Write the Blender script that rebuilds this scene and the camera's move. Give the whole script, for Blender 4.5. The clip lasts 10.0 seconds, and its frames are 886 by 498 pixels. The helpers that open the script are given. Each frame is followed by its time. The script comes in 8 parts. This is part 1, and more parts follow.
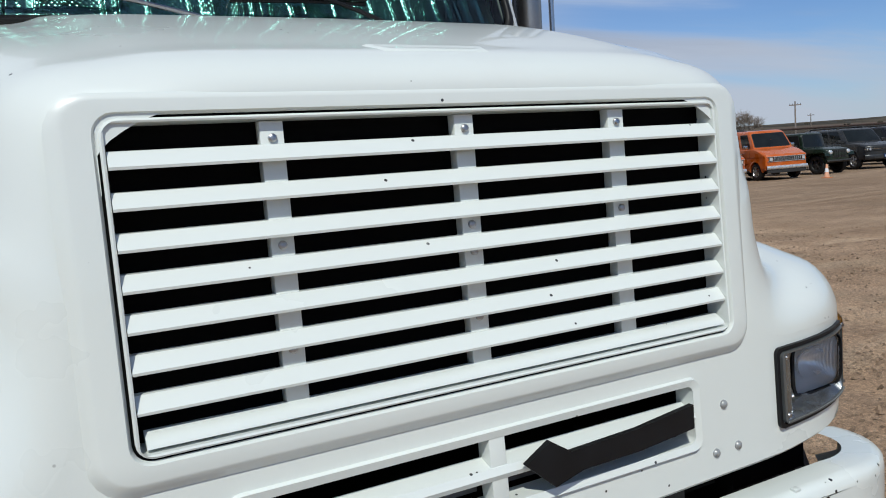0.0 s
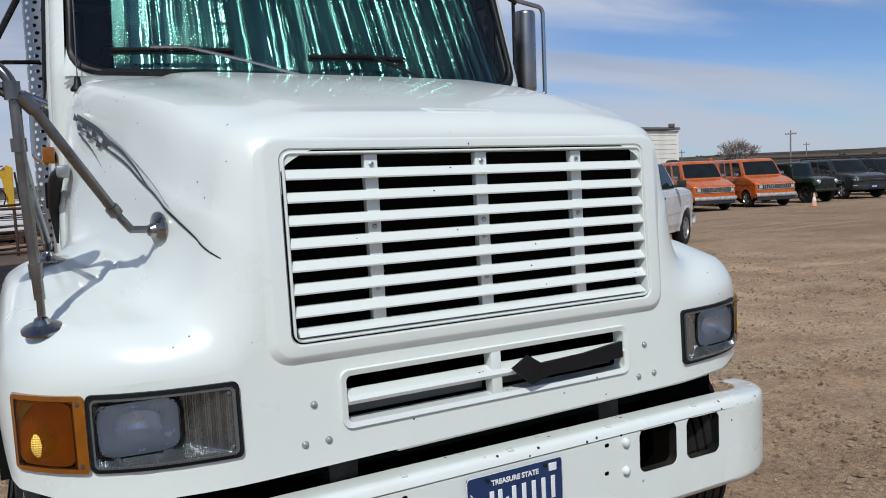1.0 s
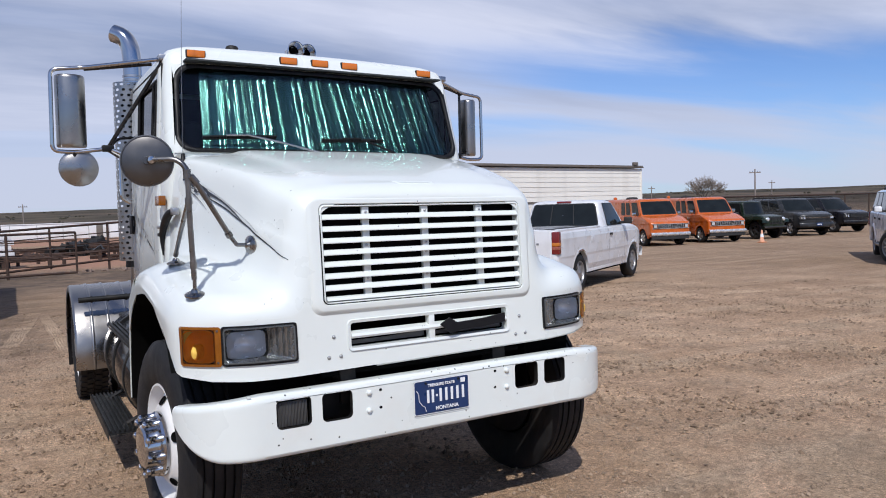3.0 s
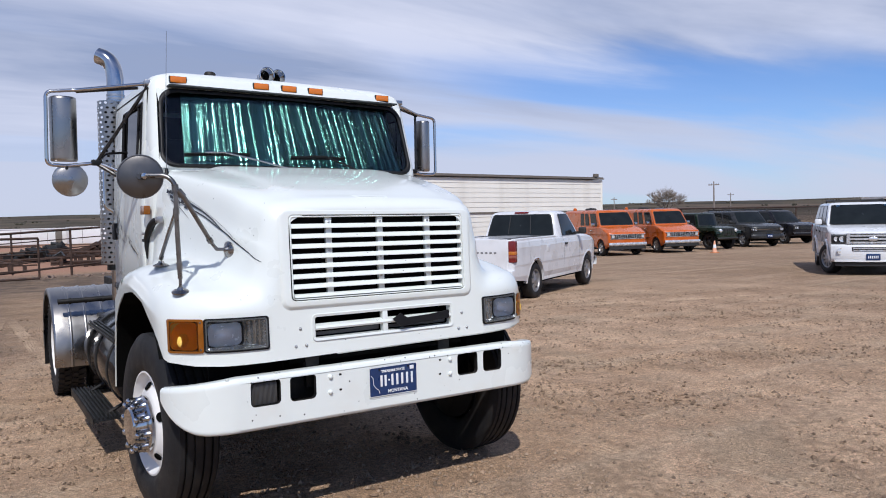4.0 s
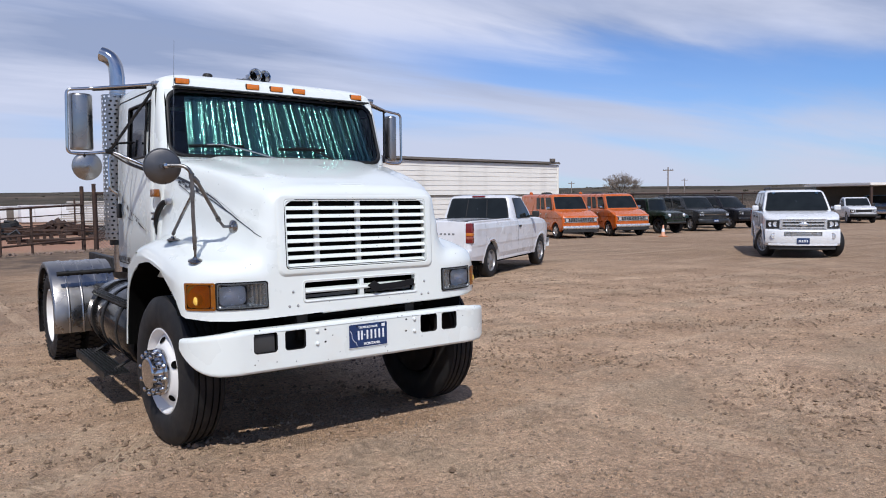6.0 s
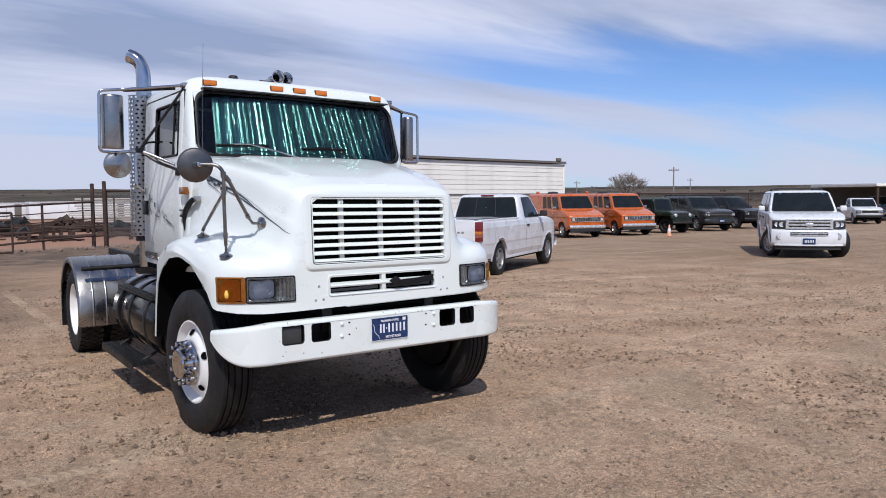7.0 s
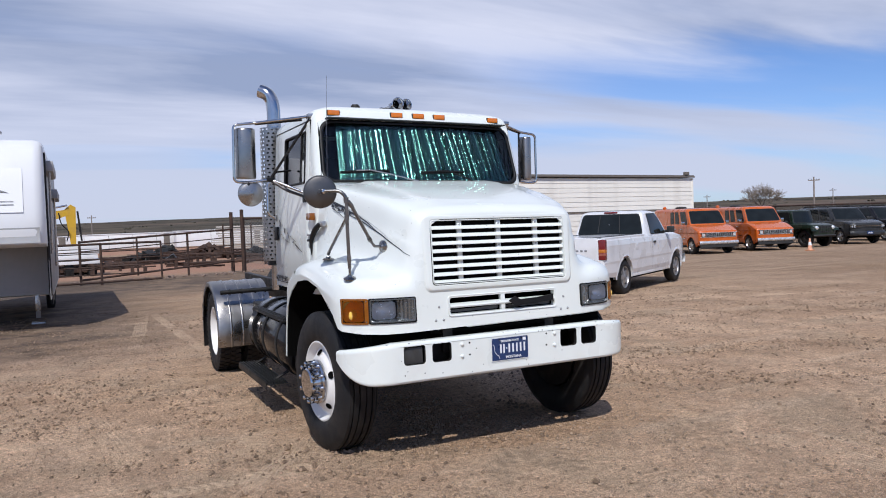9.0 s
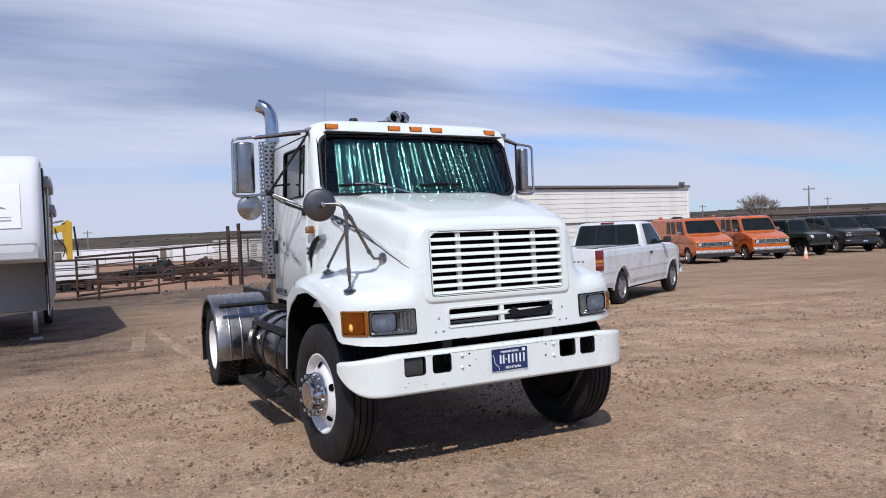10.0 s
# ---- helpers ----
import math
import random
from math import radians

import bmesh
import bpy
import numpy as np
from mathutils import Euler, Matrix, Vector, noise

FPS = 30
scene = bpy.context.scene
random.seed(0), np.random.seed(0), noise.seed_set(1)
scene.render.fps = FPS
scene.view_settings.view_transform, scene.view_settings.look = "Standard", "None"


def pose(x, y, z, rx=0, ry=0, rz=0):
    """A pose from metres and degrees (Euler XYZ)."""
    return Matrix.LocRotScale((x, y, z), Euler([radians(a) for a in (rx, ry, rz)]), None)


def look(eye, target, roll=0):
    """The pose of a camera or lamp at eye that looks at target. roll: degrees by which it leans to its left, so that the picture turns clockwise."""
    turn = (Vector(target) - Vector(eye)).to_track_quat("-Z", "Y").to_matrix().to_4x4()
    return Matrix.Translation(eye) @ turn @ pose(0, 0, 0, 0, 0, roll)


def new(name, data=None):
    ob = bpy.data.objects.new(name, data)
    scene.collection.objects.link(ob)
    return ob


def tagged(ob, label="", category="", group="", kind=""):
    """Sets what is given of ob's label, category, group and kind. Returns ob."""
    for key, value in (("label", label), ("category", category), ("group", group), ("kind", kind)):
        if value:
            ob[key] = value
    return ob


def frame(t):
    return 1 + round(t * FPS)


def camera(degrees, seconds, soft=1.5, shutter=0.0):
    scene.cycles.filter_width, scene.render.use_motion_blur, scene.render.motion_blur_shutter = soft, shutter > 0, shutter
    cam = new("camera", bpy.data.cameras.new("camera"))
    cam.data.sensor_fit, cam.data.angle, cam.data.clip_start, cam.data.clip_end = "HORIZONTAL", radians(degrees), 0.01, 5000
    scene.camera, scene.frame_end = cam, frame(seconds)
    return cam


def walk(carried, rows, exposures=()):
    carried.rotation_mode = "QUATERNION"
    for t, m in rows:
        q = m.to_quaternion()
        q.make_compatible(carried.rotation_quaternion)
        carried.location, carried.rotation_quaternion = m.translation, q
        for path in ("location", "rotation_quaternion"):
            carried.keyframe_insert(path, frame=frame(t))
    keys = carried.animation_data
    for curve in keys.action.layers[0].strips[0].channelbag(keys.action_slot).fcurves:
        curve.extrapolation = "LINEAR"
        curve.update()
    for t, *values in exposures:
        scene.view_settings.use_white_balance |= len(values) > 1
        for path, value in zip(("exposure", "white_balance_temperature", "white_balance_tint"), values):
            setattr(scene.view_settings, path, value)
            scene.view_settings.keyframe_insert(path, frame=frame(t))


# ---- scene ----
cam = camera(60.0, 10.0, 1.0)
PATH = [
    (0, (-0.62, -1.105, 1.582), (0.283, 0.664, 1.347), -4.2),
    (0.5, (-0.895, -1.359, 1.585), (0.039, 0.397, 1.377), -3.3),
    (1, (-1.059, -1.792, 1.59), (-0.141, -0.025, 1.402), -2.6),
    (1.5, (-1.287, -2.185, 1.63), (-0.382, -0.409, 1.469), -2.5),
    (2, (-1.517, -2.525, 1.662), (-0.608, -0.749, 1.523), -2.4),
    (2.5, (-1.648, -2.983, 1.636), (-0.708, -1.222, 1.519), -2.2),
    (3.8, (-2.021, -3.825, 1.637), (-0.971, -2.126, 1.546), -1.3),
    (4, (-2.05, -3.942, 1.647), (-0.987, -2.25, 1.561), -1.3),
    (4.5, (-2.229, -4.11, 1.657), (-1.145, -2.432, 1.561), -1.0),
    (5, (-2.43, -4.274, 1.669), (-1.327, -2.609, 1.561), -1.0),
    (5.5, (-2.502, -4.519, 1.66), (-1.374, -2.872, 1.537), -0.9),
    (5.7, (-2.534, -4.63, 1.67), (-1.394, -2.991, 1.54), -0.8),
    (6.8, (-2.825, -4.839, 1.665), (-1.668, -3.213, 1.528), -0.6),
    (7, (-2.827, -4.854, 1.67), (-1.687, -3.217, 1.533), -0.4),
    (7.5, (-2.802, -4.872, 1.673), (-1.732, -3.187, 1.542), -0.4),
    (8, (-2.772, -4.853, 1.669), (-1.793, -3.113, 1.549), -0.8),
    (8.5, (-2.774, -4.854, 1.668), (-1.873, -3.071, 1.568), -1.4),
    (9, (-2.802, -4.885, 1.67), (-1.936, -3.083, 1.592), -2.0),
    (9.5, (-2.812, -4.902, 1.668), (-1.95, -3.098, 1.612), -2.4),
    (10, (-2.834, -4.912, 1.67), (-1.959, -3.114, 1.623), -2.5),
]
walk(cam, [(t, look(eye, target, roll)) for t, eye, target, roll in PATH],
     exposures=[(0.0, -0.30, 6450, 3), (1.0, -0.27, 6420, 4), (2.0, -0.22, 6360, 7), (2.5, -0.10, 6310, 10), (4.0, -0.01, 6290, 11), (10.0, 0.0, 6290, 11)])

# ---- world, sun, exposure ----
SUN_FROM = Vector((-0.42, -0.76, 1.0)).normalized()
scene.view_settings.exposure = 0.0
world = bpy.data.worlds.new("world")
scene.world = world
world.use_nodes = True
wn = world.node_tree
wn.nodes.clear()


def wnode(kind, **inputs):
    n = wn.nodes.new(kind)
    for k, v in inputs.items():
        n.inputs[k.replace("_", " ")].default_value = v
    return n


def wmath(op, a, b=None, clamp=False):
    n = wn.nodes.new("ShaderNodeMath")
    n.operation, n.use_clamp = op, clamp
    for i, v in enumerate((a, b)):
        if v is None:
            continue
        if isinstance(v, (int, float)):
            n.inputs[i].default_value = v
        else:
            wn.links.new(v, n.inputs[i])
    return n.outputs[0]


sky = wn.nodes.new("ShaderNodeTexSky")
sky.sky_type, sky.sun_disc = "NISHITA", False
sky.sun_elevation = math.asin(SUN_FROM.z)
sky.sun_rotation = math.atan2(SUN_FROM.x, SUN_FROM.y)
sky.altitude, sky.air_density, sky.dust_density, sky.ozone_density = 900, 1.0, 0.6, 2.0
coords = wn.nodes.new("ShaderNodeTexCoord")
split = wn.nodes.new("ShaderNodeSeparateXYZ")
wn.links.new(coords.outputs["Generated"], split.inputs[0])
up = wmath("ADD", wmath("MAXIMUM", split.outputs[2], 0.0), 0.10)
plane = wn.nodes.new("ShaderNodeCombineXYZ")
wn.links.new(wmath("DIVIDE", split.outputs[0], up), plane.inputs[0])
wn.links.new(wmath("DIVIDE", split.outputs[1], up), plane.inputs[1])
# high thin cloud drawn out in streaks that run across the view
turned = wn.nodes.new("ShaderNodeMapping")
turned.inputs["Rotation"].default_value = (0, 0, radians(24))
turned.inputs["Scale"].default_value = (0.17, 0.50, 1)
turned.inputs["Location"].default_value = (0.4, 2.1, 0)
wn.links.new(plane.outputs[0], turned.inputs[0])
big = wnode("ShaderNodeTexNoise", Scale=1.0, Detail=7.0, Roughness=0.47, Distortion=0.3)
wn.links.new(turned.outputs[0], big.inputs["Vector"])
cover = wn.nodes.new("ShaderNodeMapRange")
cover.interpolation_type = "SMOOTHSTEP"
cover.inputs["From Min"].default_value, cover.inputs["From Max"].default_value = 0.27, 0.53
cover.inputs["To Min"].default_value, cover.inputs["To Max"].default_value = 0.0, 0.93
wn.links.new(big.outputs[0], cover.inputs[0])
fine = wnode("ShaderNodeTexNoise", Scale=2.3, Detail=6.0, Roughness=0.55, Distortion=0.3)
wn.links.new(turned.outputs[0], fine.inputs["Vector"])
tone = wn.nodes.new("ShaderNodeValToRGB")
tone.color_ramp.elements[0].position, tone.color_ramp.elements[0].color = 0.37, (3.9, 4.6, 6.5, 1)
tone.color_ramp.elements[1].position, tone.color_ramp.elements[1].color = 0.64, (8.6, 8.9, 10.4, 1)
mix = wn.nodes.new("ShaderNodeMix")
mix.data_type = "RGBA"
# a gap of clear blue between the cloud sheets, low in the north-east
bearing = wmath("ARCTAN2", split.outputs[0], split.outputs[1])
ridge = wmath("ADD", wmath("MULTIPLY", bearing, -0.13), 0.262)
away = wmath("ABSOLUTE", wmath("ADD", wmath("SUBTRACT", split.outputs[2], ridge), wmath("MULTIPLY", wmath("SUBTRACT", fine.outputs[0], 0.5), 0.16)))


def wstep(value, lo, hi):
    n = wn.nodes.new("ShaderNodeMapRange")
    n.interpolation_type = "SMOOTHSTEP"
    n.inputs["From Min"].default_value, n.inputs["From Max"].default_value = lo, hi
    wn.links.new(value, n.inputs[0])
    return n.outputs[0]


# near the horizon the streaks run together
low = wstep(split.outputs[2], 0.20, 0.05)
wn.links.new(wmath("ADD", wmath("MULTIPLY", fine.outputs[0], wmath("SUBTRACT", 1.0, low)), wmath("MULTIPLY", low, 0.555)), tone.inputs[0])
sheet_cover = wmath("MAXIMUM", cover.outputs[0], wmath("MULTIPLY", wstep(bearing, 0.40, 0.05), 0.80))
gap = wmath("MULTIPLY", wstep(away, 0.062, 0.006), wmath("MULTIPLY", wstep(bearing, 0.40, 0.72), wstep(bearing, 2.2, 1.5)))
# the cloud sheets belong to the northern sky; it clears overhead and towards the sun
north = wstep(wmath("ADD", wmath("MULTIPLY", split.outputs[0], 0.5), wmath("MULTIPLY", split.outputs[1], 0.85)), -0.25, 0.40)
sheet_cover = wmath("MULTIPLY", sheet_cover, wmath("MULTIPLY", wmath("ADD", wmath("MULTIPLY", north, 0.55), 0.45), wmath("ADD", wmath("MULTIPLY", wstep(split.outputs[2], 0.90, 0.55), 0.65), 0.35)))
wn.links.new(wmath("MULTIPLY", sheet_cover, wmath("SUBTRACT", 1.0, wmath("MULTIPLY", gap, 0.85))), mix.inputs[0])
blue = wn.nodes.new("ShaderNodeMix")
blue.data_type, blue.blend_type = "RGBA", "MULTIPLY"
blue.inputs[0].default_value = 1.0
blue.inputs[7].default_value = (0.74, 0.99, 1.42, 1)
wn.links.new(sky.outputs[0], blue.inputs[6])
wn.links.new(blue.outputs[2], mix.inputs[6])
wn.links.new(tone.outputs[0], mix.inputs[7])
back = wn.nodes.new("ShaderNodeBackground")
back.inputs[1].default_value = 0.085
wn.links.new(mix.outputs[2], back.inputs[0])
wout = wn.nodes.new("ShaderNodeOutputWorld")
wn.links.new(back.outputs[0], wout.inputs[0])

sun_data = bpy.data.lights.new("sun", "SUN")
sun_data.energy, sun_data.angle, sun_data.color = 4.1, radians(0.55), (1.0, 0.965, 0.91)
sun = new("sun", sun_data)
sun.matrix_world = look(SUN_FROM * 100, (0, 0, 0))


# ---- materials ----
def surface(name, color, rough=0.5, metal=0.0, vary=0.15, scale=6.0, grain=60.0, bump=0.0, bump_scale=80.0, coat=0.0,
            spec=0.5, dirt=None, dirt_amount=0.0, dirt_scale=3.0, rough_vary=0.1, chips=0.0, chip_rarity=0.52, random_tone=0.0, stretch=None):
    m = bpy.data.materials.new(name)
    m.use_nodes = True
    t = m.node_tree
    b = t.nodes["Principled BSDF"]
    tc = t.nodes.new("ShaderNodeTexCoord")
    src = tc.outputs["Object"]
    if stretch:
        mp = t.nodes.new("ShaderNodeMapping")
        mp.inputs["Scale"].default_value = stretch
        t.links.new(src, mp.inputs[0])
        src = mp.outputs[0]

    def tex(sc, detail=5.0):
        n = t.nodes.new("ShaderNodeTexNoise")
        n.inputs["Scale"].default_value, n.inputs["Detail"].default_value = sc, detail
        t.links.new(src, n.inputs["Vector"])
        return n.outputs[0]

    def blend(kind, f, a, c):
        n = t.nodes.new("ShaderNodeMix")
        n.data_type, n.blend_type = "RGBA", kind
        for i, v in ((0, f), (6, a), (7, c)):
            if isinstance(v, (int, float)):
                n.inputs[i].default_value = v
            elif isinstance(v, tuple):
                n.inputs[i].default_value = (*v, 1)
            else:
                t.links.new(v, n.inputs[i])
        return n.outputs[2]

    def ramp(v, lo, hi, a=0.0, c=1.0):
        n = t.nodes.new("ShaderNodeMapRange")
        n.inputs["From Min"].default_value, n.inputs["From Max"].default_value = lo, hi
        n.inputs["To Min"].default_value, n.inputs["To Max"].default_value = a, c
        t.links.new(v, n.inputs[0])
        return n.outputs[0]

    n1, n2 = tex(scale), tex(grain, 3.0)
    col = blend("MIX", ramp(n1, 0.3, 0.7), tuple(c * (1 - vary) for c in color), tuple(min(1, c * (1 + vary * 0.6)) for c in color))
    col = blend("MIX", ramp(n2, 0.3, 0.7, 0, 0.5), col, tuple(c * (1 - vary * 0.8) for c in color))
    if dirt:
        col = blend("MIX", ramp(tex(dirt_scale, 8.0), 0.5, 0.75, 0, dirt_amount), col, dirt)
    if random_tone:
        oi = t.nodes.new("ShaderNodeObjectInfo")
        col = blend("MULTIPLY", 1.0, col, blend("MIX", oi.outputs["Random"], tuple([1 - random_tone] * 3), (1.0, 1.0, 1.0)))
    if chips:
        v = t.nodes.new("ShaderNodeTexVoronoi")
        v.inputs["Scale"].default_value = 24.0
        t.links.new(src, v.inputs["Vector"])
        spot = ramp(v.outputs["Distance"], chips, chips * 0.8)
        rare = ramp(tex(2.3, 2.0), chip_rarity, chip_rarity + 0.02)
        mul = t.nodes.new("ShaderNodeMath")
        mul.operation = "MULTIPLY"
        t.links.new(spot, mul.inputs[0]), t.links.new(rare, mul.inputs[1])
        col = blend("MIX", mul.outputs[0], col, (0.03, 0.03, 0.03))
    t.links.new(col, b.inputs["Base Color"])
    t.links.new(ramp(n1, 0.3, 0.7, max(0.02, rough - rough_vary), min(1, rough + rough_vary)), b.inputs["Roughness"])
    b.inputs["Metallic"].default_value = metal
    b.inputs["Specular IOR Level"].default_value = spec
    b.inputs["Coat Weight"].default_value = coat
    b.inputs["Coat Roughness"].default_value = 0.04
    if bump:
        bp = t.nodes.new("ShaderNodeBump")
        bp.inputs["Strength"].default_value, bp.inputs["Distance"].default_value = bump, 0.01
        t.links.new(tex(bump_scale, 6.0), bp.inputs["Height"])
        t.links.new(bp.outputs[0], b.inputs["Normal"])
    return m


def glass(name, tint, gloss_rough=0.02):
    m = bpy.data.materials.new(name)
    m.use_nodes = True
    t = m.node_tree
    t.nodes.clear()
    fr = t.nodes.new("ShaderNodeFresnel")
    fr.inputs[0].default_value = 1.5
    tr = t.nodes.new("ShaderNodeBsdfTransparent")
    tr.inputs[0].default_value = (*tint, 1)
    gl = t.nodes.new("ShaderNodeBsdfGlossy")
    gl.inputs["Roughness"].default_value = gloss_rough
    mx = t.nodes.new("ShaderNodeMixShader")
    o = t.nodes.new("ShaderNodeOutputMaterial")
    t.links.new(fr.outputs[0], mx.inputs[0])
    t.links.new(tr.outputs[0], mx.inputs[1])
    t.links.new(gl.outputs[0], mx.inputs[2])
    t.links.new(mx.outputs[0], o.inputs[0])
    return m


def ribbed(name, color, metal, rough, scale, strength, cross):
    """Moulded plastic or bright metal with fine upright ribs, and fainter ones across."""
    m = surface(name, color, rough, metal, vary=0.08, scale=30)
    t = m.node_tree
    tc = t.nodes.new("ShaderNodeTexCoord")
    total = None
    for axis, weight in (("X", 1.0), ("Z", cross)):
        w = t.nodes.new("ShaderNodeTexWave")
        w.wave_type, w.bands_direction, w.wave_profile = "BANDS", axis, "SIN"
        w.inputs["Scale"].default_value = scale
        t.links.new(tc.outputs["Object"], w.inputs["Vector"])
        k = t.nodes.new("ShaderNodeMath")
        k.operation = "MULTIPLY"
        t.links.new(w.outputs["Fac"], k.inputs[0])
        k.inputs[1].default_value = weight
        if total is None:
            total = k.outputs[0]
        else:
            a = t.nodes.new("ShaderNodeMath")
            t.links.new(total, a.inputs[0]), t.links.new(k.outputs[0], a.inputs[1])
            total = a.outputs[0]
    bp = t.nodes.new("ShaderNodeBump")
    bp.inputs["Strength"].default_value, bp.inputs["Distance"].default_value = strength, 0.004
    t.links.new(total, bp.inputs["Height"])
    t.links.new(bp.outputs[0], t.nodes["Principled BSDF"].inputs["Normal"])
    return m


WHITE = surface("white_paint", (0.692, 0.730, 0.704), 0.30, vary=0.02, scale=2.0, grain=25, coat=0.6, dirt=(0.66, 0.65, 0.62), dirt_amount=0.12, dirt_scale=5, rough_vary=0.05, chips=0.075)
WHITE_SIDE = surface("white_paint_side", (0.692, 0.730, 0.704), 0.28, vary=0.02, scale=2.0, grain=25, coat=0.4, dirt=(0.62, 0.60, 0.56), dirt_amount=0.18, dirt_scale=4, rough_vary=0.06)
BUMPER_WHITE = surface("white_bumper_paint", (0.692, 0.730, 0.704), 0.30, vary=0.02, scale=2.0, grain=25, coat=0.35, dirt=(0.62, 0.57, 0.50), dirt_amount=0.22, dirt_scale=6, rough_vary=0.06, chips=0.12, chip_rarity=0.445)
RIM_WHITE = surface("white_rim_paint", (0.74, 0.73, 0.71), 0.38, vary=0.06, scale=8, dirt=(0.45, 0.40, 0.33), dirt_amount=0.25, dirt_scale=9)
# Near black and dull: openings and undersides carry their shade in this colour.
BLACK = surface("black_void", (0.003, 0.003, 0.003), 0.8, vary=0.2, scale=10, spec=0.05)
BLACK_GLOSS = surface("black_tank_paint", (0.006, 0.006, 0.007), 0.12, vary=0.1, scale=5, rough_vary=0.03, spec=0.22, dirt=(0.05, 0.042, 0.035), dirt_amount=0.2, dirt_scale=4)
RUBBER = surface("tyre_rubber", (0.012, 0.012, 0.013), 0.66, spec=0.3, vary=0.25, scale=9, bump=0.15, bump_scale=120, dirt=(0.07, 0.058, 0.048), dirt_amount=0.3, dirt_scale=6)
TRIM = surface("black_rubber_trim", (0.008, 0.008, 0.009), 0.5, vary=0.2, scale=20, spec=0.25)
CHROME = surface("chrome", (0.50, 0.50, 0.51), 0.12, 1.0, vary=0.06, scale=12, rough_vary=0.05)
STEEL = surface("brushed_steel", (0.46, 0.46, 0.47), 0.30, 1.0, vary=0.18, scale=6, grain=90, bump=0.05, bump_scale=200, dirt=(0.22, 0.19, 0.15), dirt_amount=0.25)
TUBE = surface("weathered_tube_steel", (0.23, 0.225, 0.22), 0.32, 0.9, vary=0.3, scale=15, dirt=(0.11, 0.09, 0.07), dirt_amount=0.4, dirt_scale=25)
MIRROR_BACK = surface("mirror_back_steel", (0.14, 0.134, 0.130), 0.34, 1.0, vary=0.15, scale=8, rough_vary=0.08)
STAINLESS = surface("stainless_fender", (0.36, 0.345, 0.33), 0.30, 1.0, vary=0.12, scale=5, rough_vary=0.1, dirt=(0.30, 0.27, 0.23), dirt_amount=0.35, dirt_scale=3)
DULL_BLACK = surface("worn_black_steel", (0.014, 0.014, 0.014), 0.55, 0.2, spec=0.3, vary=0.4, scale=12, dirt=(0.06, 0.05, 0.042), dirt_amount=0.5, dirt_scale=8, bump=0.1)
AMBER = surface("amber_lens", (0.22, 0.068, 0.002), 0.16, vary=0.3, scale=14, coat=0.3)
AMBER_HOT_SPOT = ribbed("amber_bulb", (1.0, 0.62, 0.10), 0.0, 0.3, 60.0, 0.5, 1.0)
AMBER_GLASS = glass("amber_glass", (0.95, 0.62, 0.13), 0.10)
AMBER_MARK = surface("amber_marker_lens", (0.66, 0.175, 0.016), 0.2, vary=0.08, scale=30, coat=0.4)
RED_LENS = surface("red_lens", (0.45, 0.02, 0.015), 0.15, vary=0.1, coat=0.5)
REFLECTOR = surface("lamp_reflector", (0.85, 0.87, 0.9), 0.07, 1.0, vary=0.05)
FLUTED = ribbed("fluted_reflector", (0.94, 0.95, 0.95), 0.35, 0.20, 60.0, 0.14, 0.06)
AMBER_DISH = ribbed("amber_reflector", (0.95, 0.50, 0.05), 0.4, 0.4, 52.0, 0.14, 0.6)
SLOT_RIBS = ribbed("slot_lamp_ribs", (0.10, 0.10, 0.10), 0.5, 0.4, 46.0, 0.8, 0.0)
BEZEL_RIBS = surface("bezel_ribs", (0.30, 0.315, 0.32), 0.22, 0.9, vary=0.12, scale=30)
BEZEL = surface("lamp_bezel_grey", (0.13, 0.138, 0.14), 0.35, 0.4, vary=0.12, scale=30)
LENS = glass("clear_lens", (0.93, 0.95, 0.96), 0.04)
WINDSCREEN = glass("windscreen_glass", (0.66, 0.84, 0.80))
TINTED = glass("tinted_side_glass", (0.16, 0.17, 0.18))
CAR_GLASS = surface("dark_car_glass", (0.014, 0.017, 0.018), 0.06, vary=0.3, scale=3, spec=0.22, rough_vary=0.02)
INTERIOR = surface("dark_interior", (0.05, 0.056, 0.058), 0.85, vary=0.3, scale=8, spec=0.1)
PLATE_BLUE = surface("plate_blue", (0.011, 0.033, 0.11), 0.35, vary=0.1, scale=20)
PLATE_WHITE = surface("plate_white", (0.75, 0.76, 0.78), 0.4, vary=0.05)
DECAL_BLACK = surface("decal_black", (0.015, 0.016, 0.02), 0.3, vary=0.1)
DECAL_GREY = surface("decal_grey", (0.20, 0.205, 0.215), 0.3, vary=0.1)
GREY_PANEL = surface("grey_duct_panel", (0.10, 0.10, 0.10), 0.5, vary=0.2)


